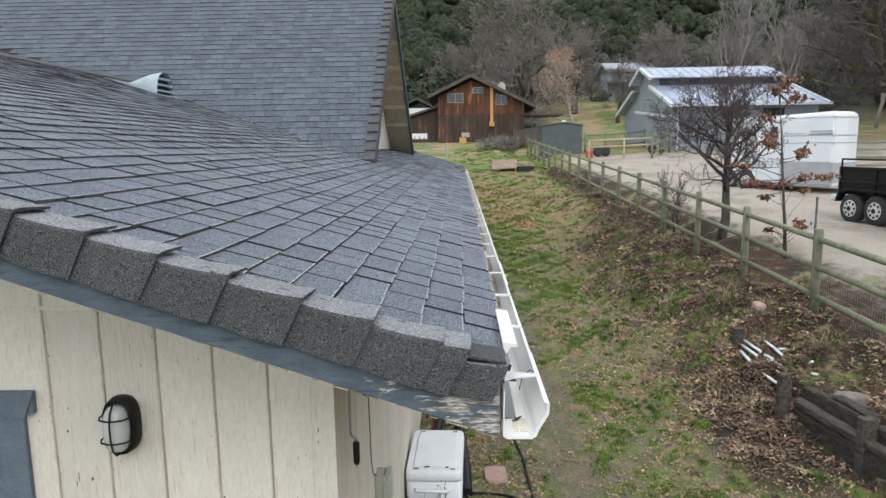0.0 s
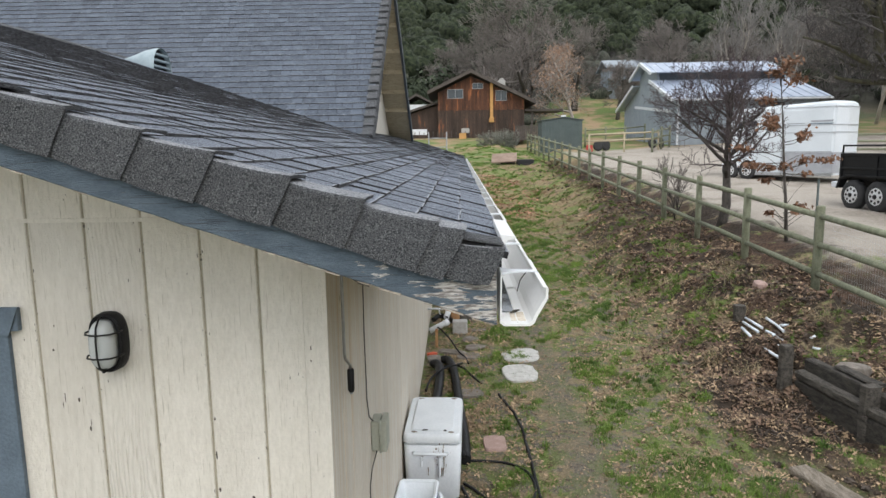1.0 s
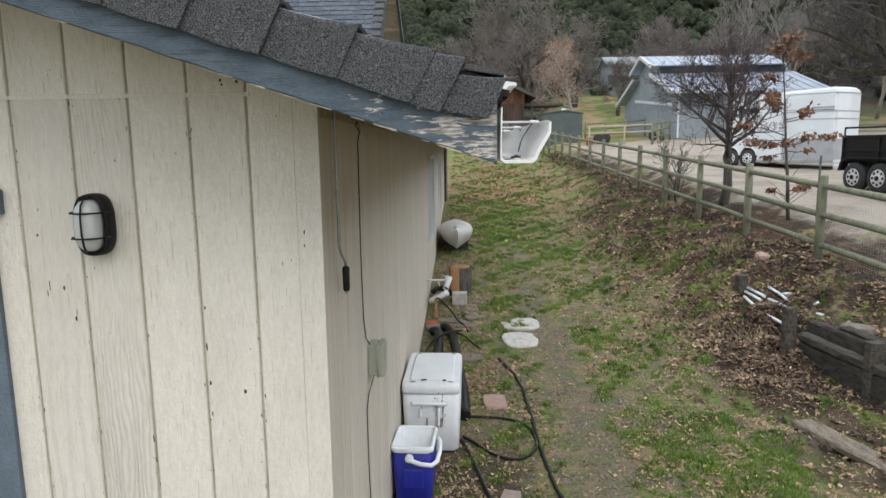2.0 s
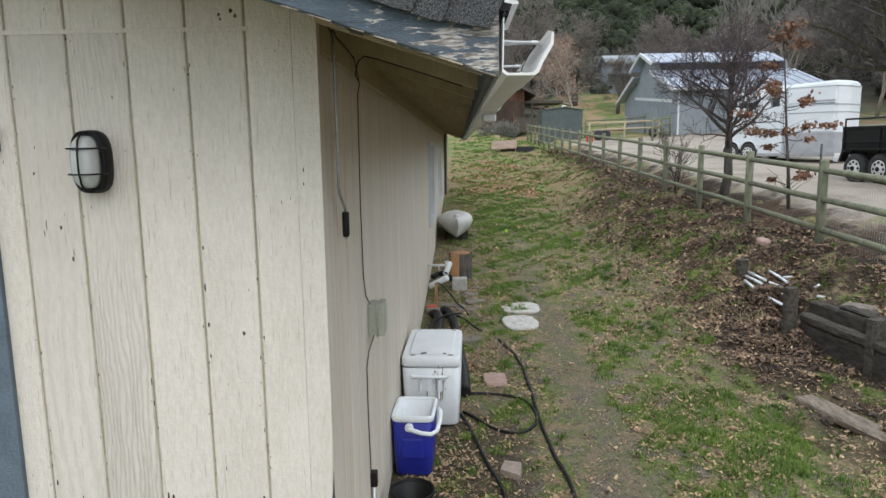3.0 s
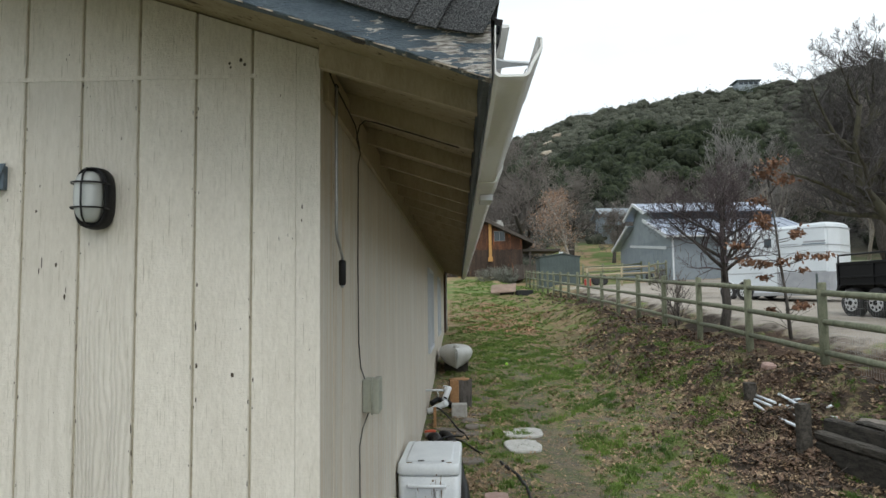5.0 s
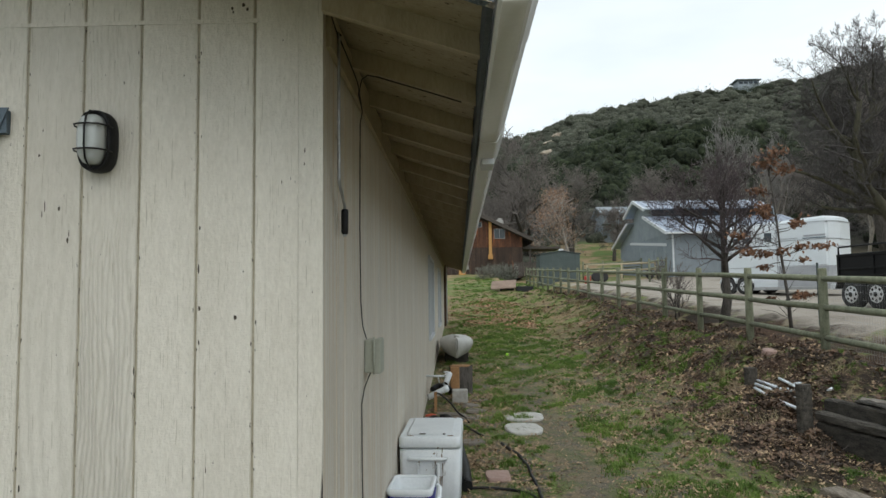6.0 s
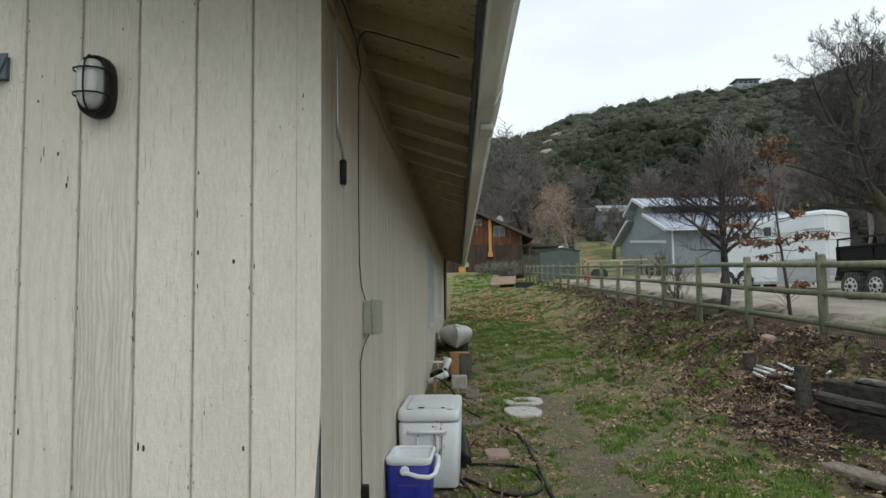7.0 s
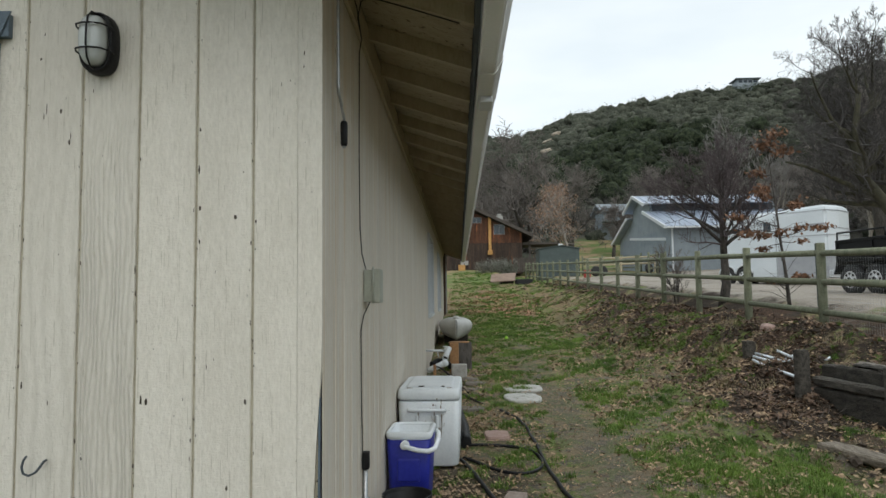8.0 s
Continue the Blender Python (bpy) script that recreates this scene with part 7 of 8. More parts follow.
for lx in (-1.02, -0.42):
    part("stile", boxed(lx - 0.02, lx + 0.02, 22.62, 22.68, 0.6, 3.5, 0.006), STEEL, ladder)
for k in range(9):
    part("rung", tubed([(-1.0, 22.65, 0.9 + 0.3 * k), (-0.44, 22.65, 0.9 + 0.3 * k)], 0.014, 6), STEEL, ladder)

# ---- trees and scrub ----
LEAF_ORANGE_PALE = material("reddish_fallen_leaves", (0.24, 0.12, 0.07), (0.42, 0.24, 0.15), 3, 0.85, 0.0, 40, island=0.4)
TWIG_PINK = material("pinkish_grey_twigs", (0.12, 0.105, 0.095), (0.235, 0.208, 0.19), 1, 0.95, 0.0, 20)
PALE_TWIG = material("pale_grey_branches", (0.15, 0.142, 0.135), (0.27, 0.257, 0.245), 1, 0.95, 0.0, 20)
TWIG_DARK = material("dark_grey_twigs", (0.042, 0.038, 0.036), (0.092, 0.085, 0.081), 3, 0.95, 0.0, 50)
MOSSBARK = material("mossy_dark_bark", (0.022, 0.021, 0.013), (0.075, 0.07, 0.042), 5, 0.95, 1.0, 40, (1, 1, 0.4))
def grow_tree(seed, height, trunk_r, limbs=6, kids=(5, 6, 5), spread=0.9, lift=0.25, bend=0.18, bole=0.25, trunk_lean=(0, 0), ratio=0.62):
    """Segments of a bare tree: rows of start, end, start radius, end radius and order."""
    r = np.random.RandomState(seed)
    segs, tips, lines = [], [], []

    def shoot(p, d, length, rad, order):
        n = (5, 5, 4, 3, 2)[order]
        pts = [p]
        for i in range(n):
            d = d + r.normal(0, bend, 3) + np.array([0, 0, lift * 0.12])
            d = d / np.linalg.norm(d)
            q = pts[-1] + d * length / n
            ra, rb = rad * (1 - 0.75 * i / n), rad * (1 - 0.75 * (i + 1) / n)
            segs.append((*pts[-1], *q, ra, rb, order))
            pts.append(q)
        if order < 2:
            lines.append((pts, [max(rad * (1 - 0.75 * i / n), 0.004) for i in range(n + 1)], order))
        if order - 1 >= len(kids):
            tips.append(pts[-1])
            return
        count = limbs if order == 0 else kids[order - 1]
        for k in range(count):
            f = (bole if order == 0 else 0.22) + (1.0 - (bole if order == 0 else 0.22)) * (k + r.uniform(0.1, 0.9)) / count
            i = min(int(f * n), n - 1)
            base = pts[i] + (pts[i + 1] - pts[i]) * (f * n - i)
            axis = (pts[i + 1] - pts[i]) / np.linalg.norm(pts[i + 1] - pts[i])
            side = r.normal(0, 1, 3)
            side -= axis * side.dot(axis)
            side /= np.linalg.norm(side)
            nd = axis * (1 - 0.45 * spread) + side * spread + np.array([0, 0, lift * 0.5])
            nd /= np.linalg.norm(nd)
            shoot(base, nd, length * ratio * r.uniform(0.7, 1.15) * (1.0 - 0.35 * f if order == 0 else 1.0 - 0.3 * f), rad * (1 - 0.7 * f) * 0.62, order + 1)

    shoot(np.zeros(3), np.array([trunk_lean[0], trunk_lean[1], 1.0]), height * 0.62, trunk_r, 0)
    return np.array(segs), np.array(tips), lines


def segs_mesh(name, segs, sides, min_r):
    k = len(segs)
    a, c = segs[:, 0:3], segs[:, 3:6]
    d = c - a
    d /= np.maximum(np.linalg.norm(d, axis=1, keepdims=True), 1e-6)
    ref = np.where(np.abs(d[:, 2:3]) > 0.9, np.array([[1.0, 0, 0]]), np.array([[0, 0, 1.0]]))
    u = np.cross(d, ref)
    u /= np.linalg.norm(u, axis=1, keepdims=True)
    v = np.cross(d, u)
    ang = 2 * np.pi * np.arange(sides) / sides
    off = u[:, None, :] * np.cos(ang)[None, :, None] + v[:, None, :] * np.sin(ang)[None, :, None]
    ra, rb = np.maximum(segs[:, 6], min_r), np.maximum(segs[:, 7], min_r)
    verts = np.concatenate([a[:, None] + off * ra[:, None, None], c[:, None] + off * rb[:, None, None]], 1).reshape(-1, 3)
    base = (np.arange(k) * 2 * sides)[:, None]
    i, j = np.arange(sides), (np.arange(sides) + 1) % sides
    faces = np.stack([base + i, base + j, base + sides + j, base + sides + i], -1).reshape(-1, 4)
    me = bpy.data.meshes.new(name)
    me.vertices.add(len(verts))
    me.vertices.foreach_set("co", verts.astype(np.float32).ravel())
    me.loops.add(faces.size)
    me.loops.foreach_set("vertex_index", faces.astype(np.int32).ravel())
    me.polygons.add(len(faces))
    me.polygons.foreach_set("loop_start", np.arange(0, faces.size, 4, dtype=np.int32))
    me.polygons.foreach_set("use_smooth", np.ones(len(faces), dtype=bool))
    me.update(calc_edges=True)
    return me


def tree(name, label, seed, at, height, trunk_r, bark, twig, twig_r=0.006, group="", leaf=None, leaf_n=0, leaf_size=0.05, leaf_reach=0.15, **kw):
    t = thing(name, label, "tree", group, at=at)
    segs, tips, lines = grow_tree(seed, height, trunk_r, **kw)
    thick = segs[:, 8] <= 1
    for pts, radii, order in lines:
        part("limb" if order else "trunk", tubed([tuple(p) for p in pts], radii, 6 if order else 10), bark, t)
    placed("crown", segs_mesh("crown", segs[~thick], 3, twig_r), twig, t, "fine bare twigs" if not leaf else "twigs")
    if leaf:
        r = np.random.RandomState(seed + 50)
        pick = tips[r.randint(0, len(tips), leaf_n)] + r.normal(0, leaf_reach, (leaf_n, 3))
        ha = r.normal(0, 1, (leaf_n, 3))
        ha /= np.linalg.norm(ha, axis=1, keepdims=True)
        hb = np.cross(ha, r.normal(0, 1, (leaf_n, 3)))
        hb /= np.linalg.norm(hb, axis=1, keepdims=True)
        s = leaf_size * r.uniform(0.6, 1.3, (leaf_n, 1))
        quads("leaves", pick, ha * s, hb * s * 0.55, leaf, t, "dry leaves still hanging")
    return t


def on_ground(x, y, sink=0.1):
    return (x, y, float(level(x, y)) - sink)


tree("young_tree", "small bare tree with a dense reddish twiggy crown by the fence", 3, on_ground(6.15, 15.8), 5.1, 0.12, BARK, TWIG_RED, 0.0046, kids=(7, 7, 5), limbs=17, spread=1.12, lift=0.75, bole=0.38, bend=0.13, ratio=0.60)

# sapling with rusty leaf clusters
sap = thing("oak_sapling", "thin oak sapling with clusters of rusty dead leaves", "tree", at=on_ground(6.62, 13.6, 0.02))
part("trunk", tubed([(0.02, 0, -0.1), (-0.03, 0.0, 0.7), (-0.12, 0, 1.5), (-0.18, 0.02, 2.3), (-0.26, 0.0, 3.0), (-0.30, 0.02, 3.55)], [0.04, 0.034, 0.025, 0.017, 0.010, 0.005], 8), BARK, sap)
rsap = random.Random(9)
clusters = []
# each bough: height on the trunk, reach to the side, rise, size of its leaf clump
for h, reach, rise, size in ((3.1, -0.05, 0.30, 0.20), (2.95, 0.18, 0.26, 0.17), (3.2, 0.02, 0.34, 0.15), (2.75, -0.16, 0.12, 0.13), (2.3, -0.22, 0.20, 0.13), (2.2, -0.42, 0.16, 0.13), (2.1, -0.10, 0.2, 0.12), (2.0, 0.55, 0.18, 0.13), (1.95, 0.36, 0.16, 0.10),
                             (1.7, -0.86, 0.20, 0.13), (1.6, -0.62, -0.06, 0.17), (1.5, -0.40, 0.02, 0.15), (1.45, -0.12, 0.10, 0.13), (1.35, -0.28, -0.1, 0.10), (1.5, 0.40, 0.16, 0.12), (1.4, 0.42, 0.0, 0.08), (1.45, 0.86, 0.22, 0.13),
                             (0.55, 0.26, 0.12, 0.10), (0.6, 0.48, 0.1, 0.11), (0.5, -0.35, 0.12, 0.08), (0.45, 0.05, 0.2, 0.08)):
    base = Vector((-0.02 - 0.085 * h, 0, h))
    tip = base + Vector((reach, rsap.uniform(-0.35, 0.35), rise))
    mid_p = (base + tip) / 2 + Vector((0, 0, rsap.uniform(-0.06, 0.06)))
    part("branch", tubed([base, mid_p, tip], [0.011, 0.007, 0.003], 6), BARK, sap)
    clusters += [(tip, size * 1.12), (mid_p * 0.35 + tip * 0.65, size * 0.7)]
rr = np.random.RandomState(14)
cen = np.concatenate([np.array(c) + rr.normal(0, s * 0.48, (int(270 * s), 3)) * np.array([1.15, 1, 0.6]) for c, s in clusters])
ha = rr.normal(0, 1, cen.shape)
ha /= np.linalg.norm(ha, axis=1, keepdims=True)
hb = np.cross(ha, rr.normal(0, 1, cen.shape))
hb /= np.linalg.norm(hb, axis=1, keepdims=True)
sz = rr.uniform(0.035, 0.065, (len(cen), 1))
quads("leaves", cen, ha * sz, hb * sz * 0.55, LEAF_ORANGE, sap, "rusty dead oak leaves")
for k in range(14):
    a0 = rsap.uniform(0, 6.28)
    h0 = rsap.uniform(0.2, 1.6)
    q0 = Vector((-0.02 - 0.085 * h0, 0, h0))
    q1 = q0 + Vector((math.cos(a0) * 0.6, math.sin(a0) * 0.4, rsap.uniform(0.15, 0.6)))
    part("twig", tubed([q0, q0 * 0.5 + q1 * 0.5 + Vector((0, 0, 0.05)), q1], [0.006, 0.004, 0.002], 5), BARK, sap)

# twiggy shrubs at the fence
for k, (x, y, h) in enumerate(((5.72, 17.8, 1.5), (5.9, 18.1, 1.2))):
    tree("shrub", "leafless twiggy shrub beside the fence", 31 + k, on_ground(x, y), h * 1.5, 0.025, BARK, TWIG, 0.005, "shrubs by the fence", limbs=10, kids=(5, 4), spread=0.7, lift=0.9, bole=0.03)

leaning = tree("valley_oak", "large bare oak with a mossy leaning trunk behind the trailers", 12, on_ground(23.3, 34.0), 16.2, 0.42, MOSSBARK, TWIG_DARK, 0.0085, limbs=12, kids=(8, 8, 8), spread=1.1, lift=0.85, bole=0.30, trunk_lean=(-0.42, 0.0), bend=0.17, ratio=0.56)
big = tree("valley_oak", "tall bare oak beside the wooden house", 17, on_ground(6.4, 74.0), 17.5, 0.62, BARK, TWIG_PINK, 0.026, "bare oaks", limbs=10, kids=(6, 6, 6), spread=0.95, lift=0.45, bole=0.18, ratio=0.70)
mid = tree("bare_tree", "bare grey-brown tree at the foot of the hill", 23, on_ground(4.0, 84.0), 12.0, 0.34, BARK, TWIG_PINK, 0.028, "bare oaks", limbs=9, kids=(7, 6, 6), spread=1.0, lift=0.4, bole=0.2, ratio=0.66)
thin = tree("bare_tree", "slender pale bare tree behind the barn", 27, on_ground(25.5, 66.0), 16.5, 0.20, PALEBARK, PALE_TWIG, 0.017, "bare trees behind the barn", limbs=13, kids=(6, 5, 4), spread=0.7, lift=0.85, bole=0.15, ratio=0.60)
tree("sycamore", "pale-barked tree holding pinkish dry leaves", 29, on_ground(11.0, 66.0), 12.6, 0.2, PALEBARK, PALEBARK, 0.012, leaf=LEAF_PINK, leaf_n=2900, leaf_size=0.10, leaf_reach=0.30, limbs=13, kids=(6, 6, 4), spread=1.15, lift=0.5, bole=0.15, trunk_lean=(0.15, 0), ratio=0.55)


def more(src, x, y, s, turn):
    ob = copy_thing(src, Matrix.Translation(on_ground(x, y)) @ Matrix.Rotation(radians(turn), 4, "Z") @ Matrix.Scale(s, 4))
    return ob


for x, y, s, turn in ((19.5, 84, 0.75, 40), (31, 100, 1.0, 130), (37, 92, 1.0, 15), (0.5, 98, 0.9, 160), (43, 88, 1.05, 250), (50, 96, 1.1, 100), (57, 90, 1.2, 20), (48, 74, 0.9, 210), (64, 100, 1.2, 75)):
    more(mid, x, y, s, turn)
for x, y, s, turn in ((34, 70, 0.95, 140), (40, 66, 0.95, 300)):
    more(thin, x, y, s, turn)
for x, y, s, turn in ((28.0, 42.0, 0.9, 120), (33.5, 52.0, 0.95, 220), (40, 58, 1.0, 20), (15.5, 92, 0.8, 150), (3, 92, 0.72, 60), (9.5, 94, 0.7, 10), (27.5, 92, 0.72, 330), (33, 86, 0.7, 190), (46, 66, 1.0, 200), (54, 80, 1.0, 310)):
    more(big, x, y, s, turn)

more(leaning, 26.3, 39.0, 1.1, 20)
more(leaning, 27.5, 43.0, 1.15, 190)

# evergreen scrub and oaks over the hill
def clumps(name, label, pts, size, per, mat, seed, flat=0.75, leaf=0.22, sliver=0.8, ragged=0.28, shell=0.72):
    r = np.random.RandomState(seed)
    k = len(pts)
    cen = np.repeat(pts, per, 0)
    rad = np.repeat(size, per)
    d = r.normal(0, 1, (k * per, 3))
    d /= np.linalg.norm(d, axis=1, keepdims=True)
    lump = 0.75 + 0.25 * np.sin(d[:, 0] * 5 + np.repeat(r.uniform(0, 6, k), per)) * np.sin(d[:, 1] * 4 + 1) + 0.2 * d[:, 2]
    p = cen + d * (rad * lump * r.uniform(shell, 1.05, k * per))[:, None] * np.array([1, 1, flat]) + np.array([0, 0, 0.55]) * rad[:, None]
    nrm = d + r.normal(0, ragged, d.shape)
    nrm /= np.linalg.norm(nrm, axis=1, keepdims=True)
    ha = np.cross(nrm, r.normal(0, 1, d.shape))
    if sliver < 0.5:
        ha = d + np.array([0, 0, 0.8]) + r.normal(0, 0.45, d.shape)
    ha /= np.linalg.norm(ha, axis=1, keepdims=True)
    hb = np.cross(nrm, ha)
    s = (rad * leaf * r.uniform(0.6, 1.4, k * per))[:, None]
    ob = quads(name, p, ha * s, hb * s * sliver, mat)
    return tagged(ob, label, "scrub", kind="stuff")


def crowns(name, label, pts, size, mat, seed, fine, flat, wider=1.0, raised=0.5):
    """Lumpy rounded crowns, each a closed uneven body."""
    bm = bmesh.new()
    bmesh.ops.create_icosphere(bm, subdivisions=fine, radius=1.0)
    ball = np.array([v.co[:] for v in bm.verts])
    tri = np.array([[v.index for v in f.verts] for f in bm.faces])
    bm.free()
    r = np.random.RandomState(seed)
    k, m = len(pts), len(ball)
    ph = r.uniform(0, 6.3, (k, 1, 4))
    d = ball[None]
    lump = 0.86 + 0.13 * np.sin(d[..., 0] * 3.1 + ph[..., 0]) * np.sin(d[..., 1] * 2.7 + ph[..., 1]) + 0.17 * np.sin(d[..., 0] * 6.3 + d[..., 2] * 5.0 + ph[..., 2]) * np.sin(d[..., 1] * 6.9 + ph[..., 3]) + r.uniform(-0.12, 0.12, (k, m))
    wide = r.uniform(0.8, 1.25, (k, 1, 3)) * np.array([wider, wider, flat])
    v = pts[:, None] + d * (lump * size[:, None])[..., None] * wide + np.array([0, 0, raised]) * size[:, None, None]
    f = (tri[None] + (np.arange(k) * m)[:, None, None]).reshape(-1, 3)
    me = bpy.data.meshes.new(name)
    me.vertices.add(k * m)
    me.vertices.foreach_set("co", v.astype(np.float32).ravel())
    me.loops.add(f.size)
    me.loops.foreach_set("vertex_index", f.astype(np.int32).ravel())
    me.polygons.add(len(f))
    me.polygons.foreach_set("loop_start", np.arange(0, f.size, 3, dtype=np.int32))
    me.update(calc_edges=True)
    return tagged(placed(name, me, mat), label, "scrub", kind="stuff")


rh = np.random.RandomState(77)
n_h = 15000
hy = 84 + 176 * rh.uniform(0, 1, n_h) ** 0.8
hu = rh.uniform(-0.10, 0.78, n_h)
hx = hu * hy
pts = np.stack([hx, hy, level(hx, hy)], 1)
tone = np.sin(hx * 0.06 + 1.3) * np.sin(hy * 0.045 + hx * 0.02) + 0.5 * np.sin(hx * 0.17 + hy * 0.11) + rh.normal(0, 0.4, n_h)
high = (hy - 84) / 176
dense = rh.uniform(0, 1, n_h)
# a belt of oaks half way up, chaparral above it, leafless brush below it and over the eastern end
belt = np.exp(-((high - 0.50) / 0.24) ** 4) * smooth(hu, 0.56, 0.44)
west = smooth(hu, 0.07, 0.03) * smooth(high, 0.95, 0.8)
is_green = (tone > 1.05 + 0.7 * smooth(high, 0.72, 0.85) - 1.75 * np.maximum(belt, west)) & (dense < 0.11)
bare = 0.7 * smooth(high, 0.40, 0.20) * smooth(hu, 0.0, 0.06) + 0.5 * smooth(hu, 0.40, 0.55)
clearing = (hy < 101) & (hu > 0.13) & (hu < 0.30)
is_green &= ~clearing
is_brown = ~is_green & ~clearing & (rh.uniform(0, 1, n_h) < bare) & (dense < 0.60)
shade = np.maximum(belt, west) > 0.75
is_grey = ~is_green & ~is_brown & ~clearing & (dense < np.where(shade, 0.12, 0.75))
oak_r = rh.uniform(1.5, 4.2, is_green.sum()) * (0.7 + 0.4 * high[is_green])
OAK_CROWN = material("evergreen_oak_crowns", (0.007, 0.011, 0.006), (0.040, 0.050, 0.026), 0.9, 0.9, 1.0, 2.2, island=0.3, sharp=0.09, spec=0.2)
SCRUB_CROWN = material("grey_scrub_crowns", (0.030, 0.036, 0.025), (0.096, 0.100, 0.076), 1.3, 0.9, 1.0, 3.0, island=0.3, sharp=0.10, spec=0.2)
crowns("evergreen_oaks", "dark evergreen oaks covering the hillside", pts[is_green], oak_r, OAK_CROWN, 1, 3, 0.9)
clumps("evergreen_oak_leaves", "outer leaves of the dark evergreen oaks", pts[is_green], oak_r, 400, LEAF_GREEN, 1, 0.95, 0.036, 0.8, 0.4, 0.78)
scrub_r = (0.45 + 1.6 * rh.uniform(0, 1, is_grey.sum()) ** 2.2) * (0.7 + 0.6 * high[is_grey])
crowns("grey_scrub", "grey-green chaparral on the hillside", pts[is_grey], scrub_r, SCRUB_CROWN, 2, 2, 0.8, 1.15, 0.15)
clumps("grey_scrub_leaves", "twiggy outer growth of the grey chaparral", pts[is_grey], scrub_r * 1.15, 46, LEAF_GREY, 2, 0.8, 0.12, 0.3, 0.6, 0.6)
GREY_TWIG = material("pale_grey_twigs", (0.075, 0.070, 0.066), (0.165, 0.155, 0.147), 0.15, 0.95, 0.0, 3, island=0.25)
pale = is_brown & (rh.uniform(0, 1, n_h) < 0.14)
clumps("leafless_scrub", "pale grey leafless brush on the hillside", pts[pale] + np.array([0, 0, 0.6]), rh.uniform(0.8, 2.0, pale.sum()), 70, GREY_TWIG, 3, 1.2, 0.34, 0.05, 0.8)
dull = is_brown & ~pale
clumps("leafless_scrub", "brown leafless brush on the hillside", pts[dull] + np.array([0, 0, 0.4]), rh.uniform(0.8, 2.0, dull.sum()), 80, TWIG_DARK, 8, 1.0, 0.30, 0.06, 0.8)
for k, (u, y, w) in enumerate(((0.146, 236, 4.0), (0.136, 226, 2.6), (0.155, 242, 3.0))):
    crag = part("rock_outcrop", rock(140 + k, w, 2.0, 1.0), material("pale_tan_rock", (0.30, 0.25, 0.19), (0.46, 0.40, 0.32), 0.6, 0.9, 0.6, 4))
    crag.matrix_world = pose(u * y, y, float(level(u * y, y)) + 0.8, 0, -10, 12 * k)
    tagged(crag, "pale tan rock outcrop in the chaparral", "rock", "outcrops on the hill")
rb = np.array([(107.5, 253.0), (109.5, 251.5), (112.0, 251.0), (114.5, 251.2), (117.0, 252.0), (119.0, 253.5), (104.0, 254.0), (100.5, 255.0)])
clumps("ridge_bushes", "dark bushes round the house on the skyline", np.stack([rb[:, 0], rb[:, 1], level(rb[:, 0], rb[:, 1])], 1), np.array([2.3, 2.8, 3.1, 3.1, 2.9, 3.3, 1.9, 2.2]), 700, LEAF_GREEN, 9, 0.9, 0.05, 0.8, 0.3)
near_green = np.array([(-8.0, 82.0), (-6.0, 86.0), (-4.5, 90.0), (-9, 92), (-2, 95), (2, 100), (6, 104), (-12, 88)])
pg = np.stack([near_green[:, 0], near_green[:, 1], level(near_green[:, 0], near_green[:, 1]) + 1.2], 1)
clumps("evergreen_oaks", "round evergreen oaks behind the wooden house", pg, np.array([2.4, 2.8, 3.0, 3.0, 3.2, 3.0, 3.0, 3.2]), 500, LEAF_GREEN, 4, 1.1, 0.09)
SAGE = material("pale_sage_leaves", (0.10, 0.105, 0.085), (0.25, 0.25, 0.215), 2.0, 0.85, 0.0, 9, island=0.25)
gs = np.array([(1.7, 48.4), (2.3, 48.7), (3.3, 50.0), (3.9, 50.3), (2.8, 49.4)])
clumps("sage_bushes", "grey-green sage bushes before the wooden house", np.stack([gs[:, 0], gs[:, 1], level(gs[:, 0], gs[:, 1])], 1), np.array([0.62, 0.66, 0.85, 0.8, 0.55]), 900, SAGE, 5, 1.0, 0.16, 0.16, 0.5)

# ---- leaf litter, grass and dry tufts in the yard ----
rl = np.random.RandomState(5)


def patch(x, y, sx, sy, ph):
    return np.sin(x * sx + ph) * np.sin(y * sy + 1.7 * ph) + 0.6 * np.sin(x * sx * 2.3 - y * sy * 1.9 + ph * 3) + 0.4 * np.sin(x * sx * 4.1 + y * sy * 4.7)


def scatter(n, x0, x1, y0, y1, falloff=1.0):
    f = rl.uniform(0, 1, n) ** (1 + falloff)
    y = y0 + (y1 - y0) * f
    y = np.where((rl.uniform(0, 1, n) < 0.13) & (y < y0 + 4.0), y0 - (y - y0) * 0.55, y)
    return rl.uniform(x0, x1, n), y


LOBES = ((1.0, 0.0), (0.45, 0.75), (0.1, 0.45), (-0.35, 0.8), (-1.0, 0.0), (-0.35, -0.75), (0.1, -0.45), (0.5, -0.75))


